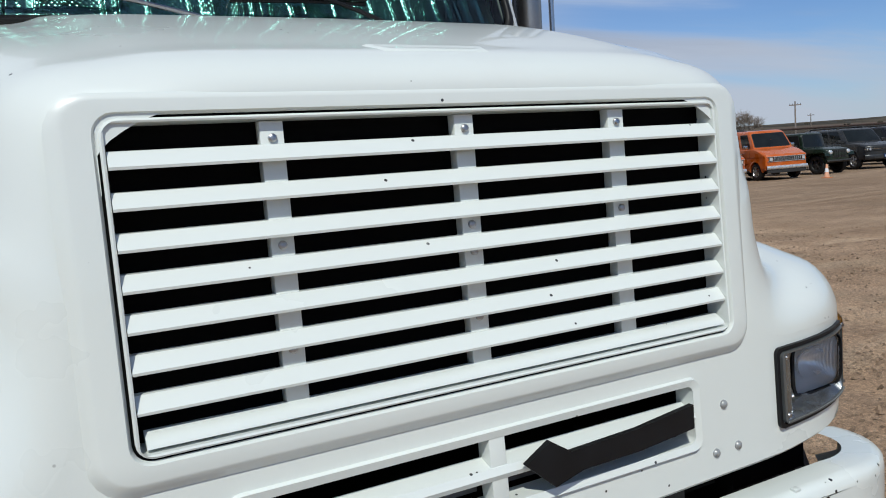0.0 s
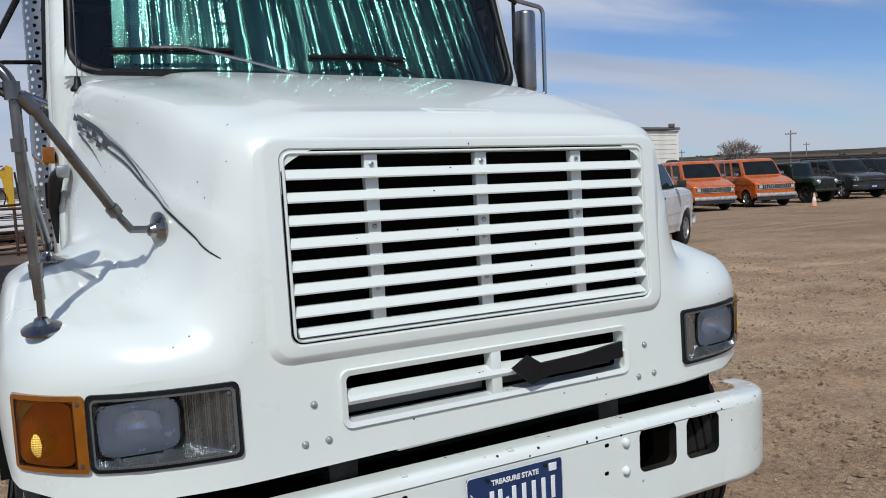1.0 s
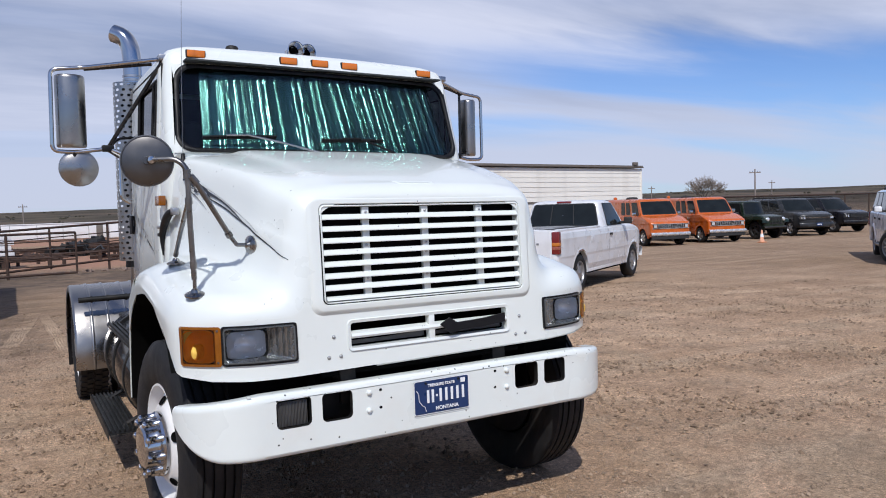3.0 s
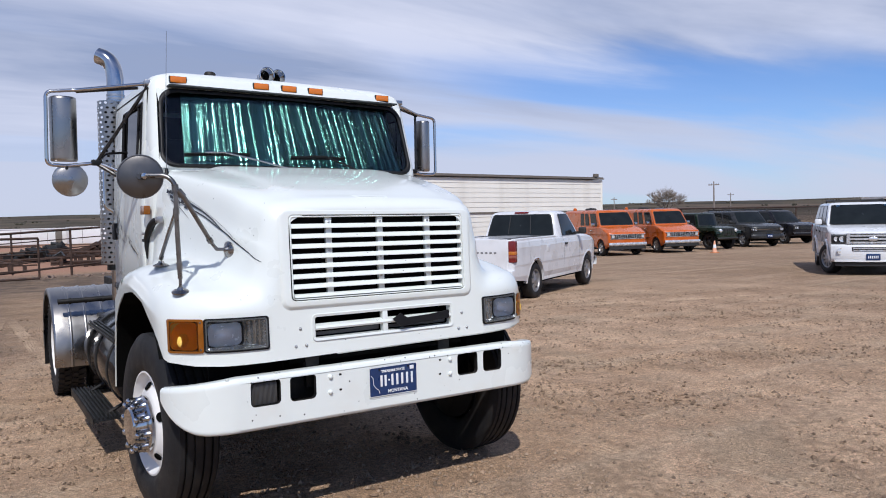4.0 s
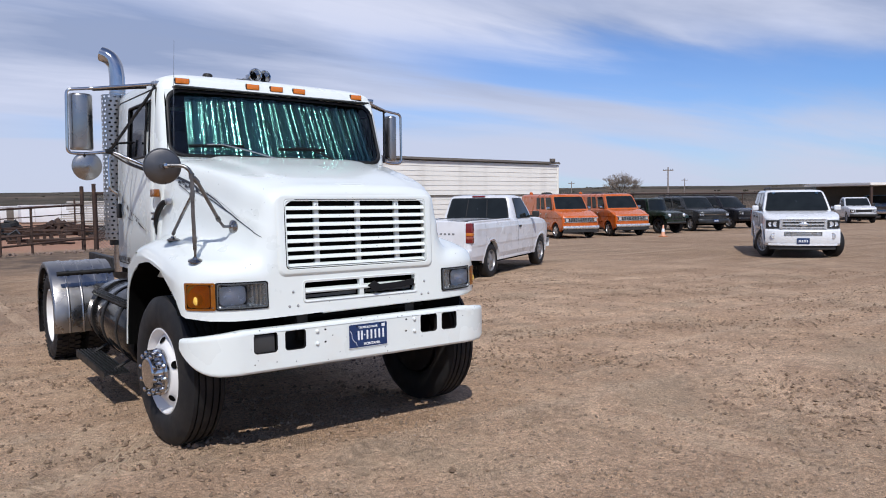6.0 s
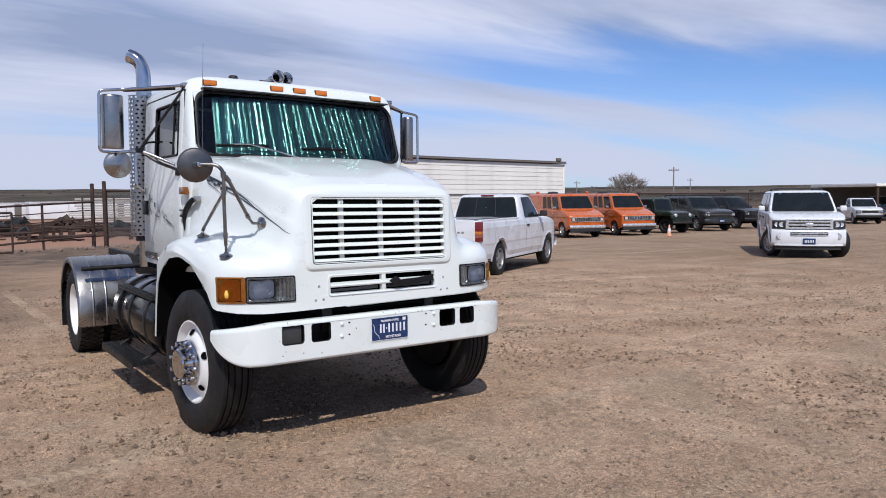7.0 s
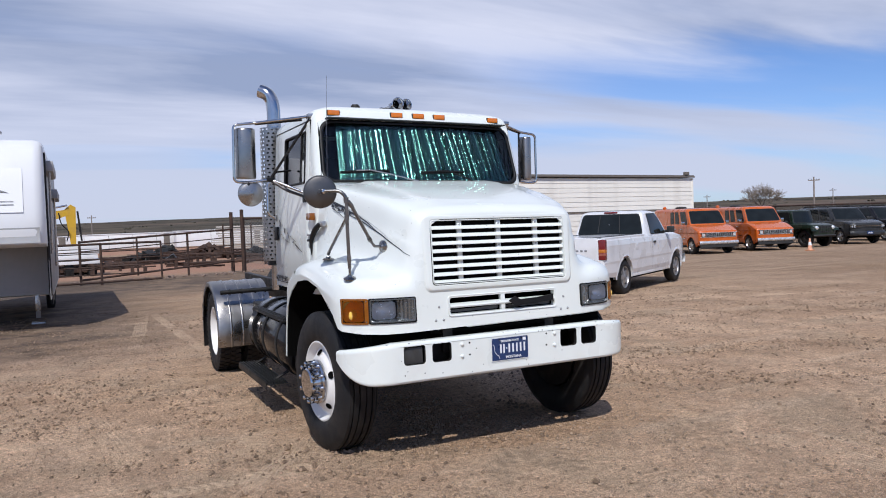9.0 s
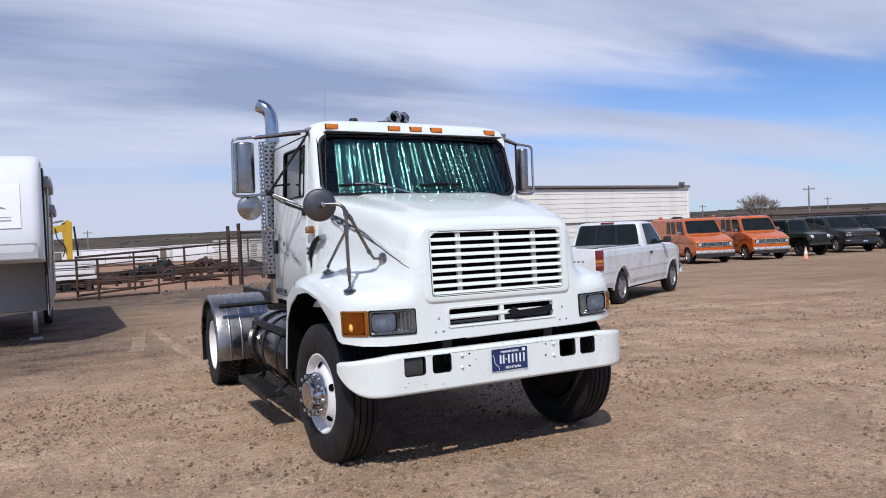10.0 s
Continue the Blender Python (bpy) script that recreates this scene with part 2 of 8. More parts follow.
def foil_material():
    """Bubble foil: rows of small domes, pressed flat in upright bands where it was folded."""
    m = surface("foil_sunshade", (0.125, 0.215, 0.21), 0.20, 0.92, vary=0.08, scale=4, rough_vary=0.05)
    t = m.node_tree
    b = t.nodes["Principled BSDF"]
    tc = t.nodes.new("ShaderNodeTexCoord")
    mp = t.nodes.new("ShaderNodeMapping")
    mp.inputs["Scale"].default_value = (1.0, 0.0, 1.0)
    mp.inputs["Rotation"].default_value = (0, radians(45), 0)
    t.links.new(tc.outputs["Object"], mp.inputs[0])
    v = t.nodes.new("ShaderNodeTexVoronoi")
    v.inputs["Scale"].default_value, v.inputs["Randomness"].default_value = 84.0, 0.12
    t.links.new(mp.outputs[0], v.inputs["Vector"])
    dome = t.nodes.new("ShaderNodeMath")
    dome.operation = "POWER"
    t.links.new(v.outputs["Distance"], dome.inputs[0])
    dome.inputs[1].default_value = 2.0
    bands = t.nodes.new("ShaderNodeMapping")
    bands.inputs["Scale"].default_value = (11.0, 0.0, 0.9)
    t.links.new(tc.outputs["Object"], bands.inputs[0])
    nz = t.nodes.new("ShaderNodeTexNoise")
    nz.inputs["Scale"].default_value, nz.inputs["Detail"].default_value = 1.0, 3.0
    t.links.new(bands.outputs[0], nz.inputs["Vector"])
    full = t.nodes.new("ShaderNodeMapRange")
    full.inputs["From Min"].default_value, full.inputs["From Max"].default_value = 0.40, 0.60
    full.inputs["To Min"].default_value, full.inputs["To Max"].default_value = 0.0, 0.5
    t.links.new(nz.outputs[0], full.inputs[0])
    bp = t.nodes.new("ShaderNodeBump")
    bp.inputs["Distance"].default_value = 0.008
    t.links.new(full.outputs[0], bp.inputs["Strength"])
    t.links.new(dome.outputs[0], bp.inputs["Height"])
    t.links.new(bp.outputs[0], b.inputs["Normal"])
    return m


FOIL = foil_material()


def ground_material():
    m = bpy.data.materials.new("dirt_yard")
    m.use_nodes = True
    t = m.node_tree
    b = t.nodes["Principled BSDF"]
    tc = t.nodes.new("ShaderNodeTexCoord")
    src = tc.outputs["Object"]

    def tex(sc, detail=6.0, rough=0.55, vec=None):
        n = t.nodes.new("ShaderNodeTexNoise")
        n.inputs["Scale"].default_value, n.inputs["Detail"].default_value, n.inputs["Roughness"].default_value = sc, detail, rough
        t.links.new(vec or src, n.inputs["Vector"])
        return n.outputs[0]

    def ramp(v, lo, hi, a=0.0, c=1.0):
        n = t.nodes.new("ShaderNodeMapRange")
        n.interpolation_type = "SMOOTHSTEP"
        for k, val in (("From Min", lo), ("From Max", hi), ("To Min", a), ("To Max", c)):
            n.inputs[k].default_value = val
        t.links.new(v, n.inputs[0])
        return n.outputs[0]

    def blend(f, a, c, kind="MIX"):
        n = t.nodes.new("ShaderNodeMix")
        n.data_type, n.blend_type = "RGBA", kind
        for i, v in ((0, f), (6, a), (7, c)):
            if isinstance(v, (int, float)):
                n.inputs[i].default_value = v
            elif isinstance(v, tuple):
                n.inputs[i].default_value = (*v, 1)
            else:
                t.links.new(v, n.inputs[i])
        return n.outputs[2]

    def calc(op, a, c):
        n = t.nodes.new("ShaderNodeMath")
        n.operation = op
        for i, v in enumerate((a, c)):
            if isinstance(v, (int, float)):
                n.inputs[i].default_value = v
            else:
                t.links.new(v, n.inputs[i])
        return n.outputs[0]

    def lin(v, lo, hi, a, c):
        n = t.nodes.new("ShaderNodeMapRange")
        for k, val in (("From Min", lo), ("From Max", hi), ("To Min", a), ("To Max", c)):
            n.inputs[k].default_value = val
        t.links.new(v, n.inputs[0])
        return n.outputs[0]

    # wheel tracks: noise drawn out along the way that vehicles drive
    mp = t.nodes.new("ShaderNodeMapping")
    mp.inputs["Rotation"].default_value, mp.inputs["Scale"].default_value = (0, 0, radians(-28)), (0.16, 2.2, 1)
    t.links.new(src, mp.inputs[0])
    streak = tex(1.0, 6.0, 0.6, mp.outputs[0])
    col = blend(ramp(tex(0.35, 7), 0.38, 0.62), (0.530, 0.352, 0.222), (0.640, 0.436, 0.286))
    patch = tex(0.85, 11, 0.72)
    col = blend(lin(patch, 0.42, 0.54, 0.7, 0.0), col, (0.37, 0.243, 0.155))
    col = blend(lin(patch, 0.53, 0.64, 0.0, 0.6), col, (0.74, 0.525, 0.345))
    col = blend(ramp(tex(0.55, 6, 0.65), 0.50, 0.66, 0, 0.55), col, (0.44, 0.332, 0.222))
    col = blend(ramp(streak, 0.50, 0.70, 0, 0.55), col, (0.63, 0.465, 0.32))
    col = blend(ramp(tex(1.7, 8, 0.65), 0.52, 0.68, 0, 0.45), col, (0.38, 0.262, 0.176))
    # crumbly drifts, darker and rougher than the driven crust; dark crumbs paint the clods' small shadows
    drift = ramp(tex(0.9, 9, 0.7), 0.47, 0.60)
    crumb_shade = lin(tex(17, 7, 0.78), 0.42, 0.60, 1.12, 0.56)
    col = blend(drift, col, blend(1.0, col, crumb_shade, "MULTIPLY"))
    # Grit tone with strong contrast: specks of shade behind clods are in the colour.
    grit_shade = lin(tex(34, 7, 0.74), 0.40, 0.60, 0.66, 1.26)
    col = blend(1.0, col, grit_shade, "MULTIPLY")
    col = blend(1.0, col, lin(tex(150, 3, 0.6), 0.38, 0.62, 0.66, 1.30), "MULTIPLY")
    col = blend(ramp(tex(95, 3), 0.60, 0.67, 0, 0.65), col, (0.085, 0.066, 0.05))
    col = blend(ramp(tex(46, 4), 0.61, 0.70, 0, 0.55), col, (0.50, 0.415, 0.33))
    v = t.nodes.new("ShaderNodeTexVoronoi")
    v.inputs["Scale"].default_value = 52.0
    t.links.new(src, v.inputs["Vector"])
    peb = calc("MULTIPLY", ramp(v.outputs["Distance"], 0.26, 0.18), ramp(tex(2.2, 5), 0.5, 0.62))
    pcol = blend(ramp(v.outputs["Color"], 0.2, 0.8), (0.15, 0.115, 0.085), (0.50, 0.41, 0.33))
    col = blend(calc("MULTIPLY", peb, 0.8), col, pcol)
    v2 = t.nodes.new("ShaderNodeTexVoronoi")
    v2.inputs["Scale"].default_value = 95.0
    t.links.new(src, v2.inputs["Vector"])
    peb2 = calc("MULTIPLY", ramp(v2.outputs["Distance"], 0.30, 0.20), ramp(tex(1.4, 6, 0.7), 0.46, 0.58))
    col = blend(calc("MULTIPLY", peb2, 0.75), col, blend(ramp(v2.outputs["Color"], 0.3, 0.7), (0.09, 0.07, 0.055), (0.42, 0.35, 0.28)))
    # zones further out: red earth behind the gate, dry grass on the hills
    sp = t.nodes.new("ShaderNodeSeparateXYZ")
    t.links.new(src, sp.inputs[0])
    wob = calc("ADD", sp.outputs[1], calc("MULTIPLY", tex(0.12, 4), 8.0))
    r = t.nodes.new("ShaderNodeVectorMath")
    r.operation = "LENGTH"
    t.links.new(src, r.inputs[0])
    far = ramp(r.outputs["Value"], 90.0, 240.0)
    gr = blend(ramp(tex(0.02, 8, 0.65), 0.4, 0.6), (0.035, 0.031, 0.022), (0.09, 0.072, 0.05))
    gr = blend(ramp(tex(0.006, 6, 0.6), 0.5, 0.62, 0, 0.7), gr, (0.14, 0.10, 0.075))
    worn = blend(1.0, blend(ramp(tex(0.16, 9, 0.68), 0.40, 0.60), (0.206, 0.138, 0.090), (0.272, 0.191, 0.129)), lin(tex(7, 8, 0.75), 0.38, 0.62, 0.74, 1.22), "MULTIPLY")
    worn = blend(1.0, blend(ramp(streak, 0.50, 0.66, 0, 0.6), worn, (0.375, 0.27, 0.185)), grit_shade, "MULTIPLY")
    # Outer soil is darker, partly for grain shadows seen at a flat angle.
    col = blend(ramp(r.outputs["Value"], 3.5, 24.0, 0.0, 0.72), col, worn)
    # Mud by the gates, with the trailers' shade put into its colour.
    gate_mud_shade = calc("MULTIPLY", calc("MULTIPLY", ramp(wob, 22.0, 27.0), ramp(wob, 40.0, 34.0)), ramp(sp.outputs[0], 9.0, 4.0))
    # Mud round the camper; part of its cast shadow's depth is painted here.
    camper_mud_shade = calc("MULTIPLY", calc("MULTIPLY", ramp(wob, 8.5, 13.5), ramp(wob, 40.0, 34.0)), ramp(sp.outputs[0], 0.5, -3.5))
    col = blend(calc("MULTIPLY", camper_mud_shade, ramp(tex(0.9, 9, 0.72), 0.36, 0.62, 0.62, 1.0)), col, blend(1.0, (0.105, 0.078, 0.060), lin(tex(2.2, 9, 0.75), 0.40, 0.60, 0.55, 1.45), "MULTIPLY"))
    col = blend(calc("MULTIPLY", gate_mud_shade, ramp(tex(1.1, 8, 0.7), 0.35, 0.6, 0.35, 0.95)), col, (0.105, 0.078, 0.06))
    red = calc("MULTIPLY", ramp(wob, 36.0, 40.0), ramp(sp.outputs[0], 24.0, 14.0))
    red = calc("MULTIPLY", red, ramp(tex(0.07, 4), 0.36, 0.5))
    col = blend(calc("MULTIPLY", red, 0.85), col, (0.34, 0.185, 0.125))
    col = blend(far, col, gr)
    track, pale = None, None
    for px, py, ang, half, pitch in ((1.82, -0.9, 92, 0.13, 21), (2.12, -0.75, 94, 0.05, 21), (-1.72, 11.0, 84.5, 0.13, 21), (-1.20, 10.0, 91, 0.10, 21), (-2.82, 3.55, 98, 0.12, 21), (-1.58, 1.3, 70, 0.13, 26), (-1.25, 1.1, 60, 0.10, 21), (-3.25, 3.4, 62, 0.14, 21), (-2.0, 0.35, 4, 0.10, 26), (6.2, 3.4, 152, 0.16, 21), (9.0, 7.0, 160, 0.2, 21)):
        a = radians(ang)
        mt_ = t.nodes.new("ShaderNodeMapping")
        mt_.vector_type = "TEXTURE"
        mt_.inputs["Location"].default_value, mt_.inputs["Rotation"].default_value = (px, py, 0), (0, 0, a)
        t.links.new(src, mt_.inputs[0])
        s3 = t.nodes.new("ShaderNodeSeparateXYZ")
        t.links.new(mt_.outputs[0], s3.inputs[0])
        wob_ = calc("ADD", s3.outputs[1], calc("MULTIPLY", calc("SUBTRACT", tex(0.8, 3), 0.5), 0.10))
        band = ramp(calc("ABSOLUTE", wob_, 0.0), half, half * 0.85)
        bars = calc("SINE", calc("ADD", calc("MULTIPLY", s3.outputs[0], pitch * 3.0), calc("MULTIPLY", calc("ABSOLUTE", wob_, 0.0), 30.0)), 0.0) if pitch > 23 else calc("SINE", calc("MULTIPLY", wob_, 165.0), 0.0)
        fade = calc("MULTIPLY", ramp(tex(1.1, 6), 0.40, 0.60), ramp(calc("ABSOLUTE", s3.outputs[0], 0.0), 1.0 if pitch > 23 else 5.5 if py > 5 else 2.6, 0.3))
        print_ = calc("MULTIPLY", band, fade)
        pale = print_ if pale is None else calc("MAXIMUM", pale, print_)
        one = calc("MULTIPLY", print_, bars)
        track = one if track is None else calc("ADD", track, one)
    col = blend(calc("MULTIPLY", pale, 0.42), col, (0.72, 0.53, 0.36))
    t.links.new(col, b.inputs["Base Color"])
    b.inputs["Roughness"].default_value = 0.95
    b.inputs["Specular IOR Level"].default_value = 0.15
    h = calc("ADD", calc("MULTIPLY", tex(2.6, 13, 0.80), 1.6), calc("MULTIPLY", tex(15, 10, 0.78), 1.1))
    h = calc("ADD", calc("ADD", h, calc("MULTIPLY", calc("MULTIPLY", drift, tex(17, 7, 0.78)), 0.9)), calc("MULTIPLY", track, 0.26))
    h = calc("ADD", h, calc("ADD", calc("MULTIPLY", peb, 0.22), calc("MULTIPLY", peb2, 0.12)))
    h = calc("ADD", h, calc("MULTIPLY", streak, 0.5))
    bp = t.nodes.new("ShaderNodeBump")
    bp.inputs["Strength"].default_value, bp.inputs["Distance"].default_value = 1.0, 0.026
    t.links.new(h, bp.inputs["Height"])
    t.links.new(bp.outputs[0], b.inputs["Normal"])
    return m


DIRT = ground_material()


# ---- mesh helpers ----
def thing(name, label, category, place=(0, 0, 0), turn=0.0, group="", kind=""):
    ob = new(name)
    ob.empty_display_size = 0.2
    ob.matrix_world = pose(*place, 0, 0, turn)
    return tagged(ob, label, category, group, kind)


def part(name, bm, material, parent, label="", m=None, smooth=40.0, out=None):
    if m is not None:
        bmesh.ops.transform(bm, matrix=m, verts=bm.verts)
    bmesh.ops.recalc_face_normals(bm, faces=bm.faces)
    if out is not None and sum((f.normal.dot(Vector(out)) * f.calc_area() for f in bm.faces)) < 0:
        bmesh.ops.reverse_faces(bm, faces=bm.faces[:])
    me = bpy.data.meshes.new(name)
    for f in bm.faces:
        f.smooth = True
    bm.to_mesh(me)
    bm.free()
    me.materials.append(material)
    if smooth < 180:
        me.set_sharp_from_angle(angle=radians(smooth))
    ob = new(name, me)
    ob.parent = parent
    return tagged(ob, label) if label else ob


def box(bm, x0, x1, y0, y1, z0, z1, bevel=0.0, seg=2, m=None):
    r = bmesh.ops.create_cube(bm, size=1.0, matrix=Matrix.Translation(((x0 + x1) / 2, (y0 + y1) / 2, (z0 + z1) / 2)) @ Matrix.Diagonal((abs(x1 - x0), abs(y1 - y0), abs(z1 - z0), 1)))
    vs = r["verts"]
    if bevel:
        es = list({e for v in vs for e in v.link_edges})
        out = bmesh.ops.bevel(bm, geom=es, offset=bevel, segments=seg, profile=0.6, affect="EDGES")
        vs = out["verts"]
    if m is not None:
        bmesh.ops.transform(bm, matrix=m, verts=vs)
    return bm


def a_box(*a, **k):
    return box(bmesh.new(), *a, **k)


def rounded(pts, r, n=5):
    """A polyline with its inner corners rounded."""
    out = [Vector(pts[0])]
    for a, b, c in zip(pts, pts[1:], pts[2:]):
        a, b, c = Vector(a), Vector(b), Vector(c)
        k = min(r, (a - b).length * 0.49, (c - b).length * 0.49)
        p, q = b + (a - b).normalized() * k, b + (c - b).normalized() * k
        for i in range(n + 1):
            s = i / n
            out.append(p.lerp(b, s).lerp(b.lerp(q, s), s))
    out.append(Vector(pts[-1]))
    return out


def tube(bm, pts, r, seg=10, caps=True):
    pts = [Vector(p) for p in pts]
    rings, side = [], None
    for i, p in enumerate(pts):
        d = (pts[min(i + 1, len(pts) - 1)] - pts[max(i - 1, 0)]).normalized()
        if side is None:
            side = d.orthogonal().normalized()
        side = (side - d * side.dot(d)).normalized()
        up_ = d.cross(side)
        rad = r[i] if isinstance(r, (list, tuple)) else r
        rings.append([bm.verts.new(p + (side * math.cos(a) + up_ * math.sin(a)) * rad) for a in [2 * math.pi * k / seg for k in range(seg)]])
    for a, b in zip(rings, rings[1:]):
        for k in range(seg):
            bm.faces.new((a[k], a[(k + 1) % seg], b[(k + 1) % seg], b[k]))
    if caps:
        bm.faces.new(rings[0]), bm.faces.new(rings[-1])
    return bm


def a_tube(pts, r, seg=10, bend=0.0):
    return tube(bmesh.new(), rounded(pts, bend) if bend else pts, r, seg)


AXIS_X = Matrix(((0, 0, -1, 0), (1, 0, 0, 0), (0, 1, 0, 0), (0, 0, 0, 1)))   # local z (the axle, outward) to -x


def lathe(bm, prof, n=32, m=Matrix.Identity(4), closed=False):
    """Turns a profile of (radius, height) about local z."""
    rings = []
    for r, h in prof:
        rings.append([bm.verts.new(m @ Vector((max(r, 1e-4) * math.cos(2 * math.pi * k / n), max(r, 1e-4) * math.sin(2 * math.pi * k / n), h))) for k in range(n)])
    pairs = list(zip(rings, rings[1:])) + ([(rings[-1], rings[0])] if closed else [])
    for a, b in pairs:
        for k in range(n):
            bm.faces.new((a[k], a[(k + 1) % n], b[(k + 1) % n], b[k]))
    return bm


def a_lathe(*a, **k):
    return lathe(bmesh.new(), *a, **k)


def sheet(rows, skip=None, thick=0.0):
    """A surface through rows of points; skip(i, j) leaves a cell open."""
    bm = bmesh.new()
    vs = [[bm.verts.new(p) for p in row] for row in rows]
    for i in range(len(vs) - 1):
        for j in range(len(vs[0]) - 1):
            if not (skip and skip(i, j)):
                bm.faces.new((vs[i][j], vs[i][j + 1], vs[i + 1][j + 1], vs[i + 1][j]))
    for v in [v for v in bm.verts if not v.link_faces]:
        bm.verts.remove(v)
    if thick:
        bmesh.ops.recalc_face_normals(bm, faces=bm.faces)
        bmesh.ops.solidify(bm, geom=bm.faces[:], thickness=thick)
    return bm


def rrect(x0, x1, z0, z1, r, n=5):
    out = []
    for cx, cz, a0 in ((x1 - r, z1 - r, 0), (x0 + r, z1 - r, 90), (x0 + r, z0 + r, 180), (x1 - r, z0 + r, 270)):
        for i in range(n + 1):
            a = radians(a0 + 90 * i / n)
            out.append((cx + r * math.cos(a), cz + r * math.sin(a)))
    return out


def loop(bm, pts):
    vs = [bm.verts.new(p) for p in pts]
    return vs, [bm.edges.new((vs[i], vs[(i + 1) % len(vs)])) for i in range(len(vs))]


def plate_with_holes(outer, holes, y=0.0):
    """A flat face in the x-z plane with openings."""
    bm = bmesh.new()
    es = []
    for o in [outer] + holes:
        es += loop(bm, [(x, y, z) for x, z in o])[1]
    bmesh.ops.triangle_fill(bm, use_beauty=True, edges=es)
    return bm


def ring(bm, loops, close=True):
    """Bridges closed loops of equally many points, one after another."""
    vs = [[bm.verts.new(p) for p in l] for l in loops]
    n = len(vs[0])
    for a, b in zip(vs, vs[1:]):
        for k in range(n):
            bm.faces.new((a[k], a[(k + 1) % n], b[(k + 1) % n], b[k]))
    return bm


def prism(bm, pts, d, m=Matrix.Identity(4)):
    """A flat polygon of (x, z) points given depth d along y."""
    a = [bm.verts.new(m @ Vector((x, 0, z))) for x, z in pts]
    b = [bm.verts.new(m @ Vector((x, d, z))) for x, z in pts]
    bm.faces.new(a), bm.faces.new(b[::-1])
    for i in range(len(pts)):
        j = (i + 1) % len(pts)
        bm.faces.new((a[i], b[i], b[j], a[j]))
    return bm


def table(pairs):
    xs, ys = [p[0] for p in pairs], [p[1] for p in pairs]
    return lambda v: float(np.interp(v, xs, ys))


def spline(pts, per=4):
    """Catmull-Rom through points."""
    P = [Vector(p) for p in pts]
    P = [P[0] * 2 - P[1]] + P + [P[-1] * 2 - P[-2]]
    out = []
    for i in range(1, len(P) - 2):
        a, b, c, d = P[i - 1], P[i], P[i + 1], P[i + 2]
        for k in range(per):
            s = k / per
            out.append(0.5 * ((2 * b) + (c - a) * s + (2 * a - 5 * b + 4 * c - d) * s * s + (3 * b - a - 3 * c + d) * s ** 3))
    out.append(P[-2])
    return out


def words(text, size, material, parent, m, name="lettering", label="", bold=0.0045):
    cu = bpy.data.curves.new(name, "FONT")
    cu.body, cu.size, cu.extrude, cu.offset = text, size, 0.0008, bold
    tmp = bpy.data.objects.new(name, cu)
    scene.collection.objects.link(tmp)
    bpy.context.view_layer.update()
    me = bpy.data.meshes.new_from_object(tmp.evaluated_get(bpy.context.evaluated_depsgraph_get()))
    bpy.data.objects.remove(tmp)
    me.transform(m)
    me.materials.clear()
    me.materials.append(material)
    ob = new(name, me)
    ob.parent = parent
    return tagged(ob, label) if label else ob


def ground_z(x, y):
    base = -0.05 - 0.0150 * (min(max(y, -40.0), 62.0) - 0.5)
    r = math.hypot(x, y)
    if r > 150:
        k = min(1.0, (r - 150) / 600.0)
        k = k * k * (3 - 2 * k)
        base += k * (9.6 + 3.0 * noise.noise((x / 420, y / 420, 3.1)) + 1.2 * noise.noise((x / 90, y / 90, 1.7)))
    else:
        base += 0.012 * noise.noise((x * 0.9, y * 0.9, 0.3)) * min(1, r / 3)
        rough_ = 0.25 if abs(x) < 1.5 and 0.1 < y < 6 else 1.0
        if r < 20:
            # trodden lumps and shallow ruts
            u, w = x * 0.883 - y * 0.469, x * 0.469 + y * 0.883
            base += rough_ * min(1.0, (20 - r) / 6) * (0.013 * noise.noise((x * 3.2, y * 3.2, 5.0)) + 0.009 * noise.noise((x * 7.5, y * 7.5, 8.0)) + 0.010 * noise.noise((u * 0.6, w * 4.2, 2.0)))
    return base


def build_ground():
    radii = [0.09 * i for i in range(1, 126)] + [11.25 + 0.3 * i for i in range(1, 34)] + [21.2 * 1.09 ** i for i in range(1, 62)]
    n = 560
    turns = [(math.cos(2 * math.pi * k / n), math.sin(2 * math.pi * k / n)) for k in range(n)]
    # the fine part of the sheet lies round the yard in front of the truck
    cx, cy = 0.8, -0.6
    vs = [(cx, cy, ground_z(cx, cy))]
    for r in radii:
        vs += [(cx + r * c, cy + r * s_, ground_z(cx + r * c, cy + r * s_)) for c, s_ in turns]
    fs = [(0, 1 + k, 1 + (k + 1) % n) for k in range(n)]
    for i in range(len(radii) - 1):
        o, p = 1 + i * n, 1 + (i + 1) * n
        fs += [(o + k, p + k, p + (k + 1) % n, o + (k + 1) % n) for k in range(n)]
    me = bpy.data.meshes.new("ground")
    me.from_pydata(vs, [], fs)
    me.polygons.foreach_set("use_smooth", [True] * len(me.polygons))
    me.materials.append(DIRT)
    ob = new("ground", me)
    tagged(ob, "bare brown dirt and gravel yard with faint wheel tracks", "ground", kind="structure")


build_ground()

# ---- the truck: it faces -y, the middle of its front at the origin ----
def lean(degrees, z):
    """The truck sags a little to its driver's side, more so higher up on its springs and mounts."""
    return Matrix.Translation((0, 0, z)) @ Matrix.Rotation(radians(degrees), 4, "Y") @ Matrix.Translation((0, 0, -z))


LEAN = lean(0.45, 1.25)
LOW = -0.05
truck = thing("truck", "white conventional day-cab semi truck parked on bare dirt", "truck")


RAKED = False


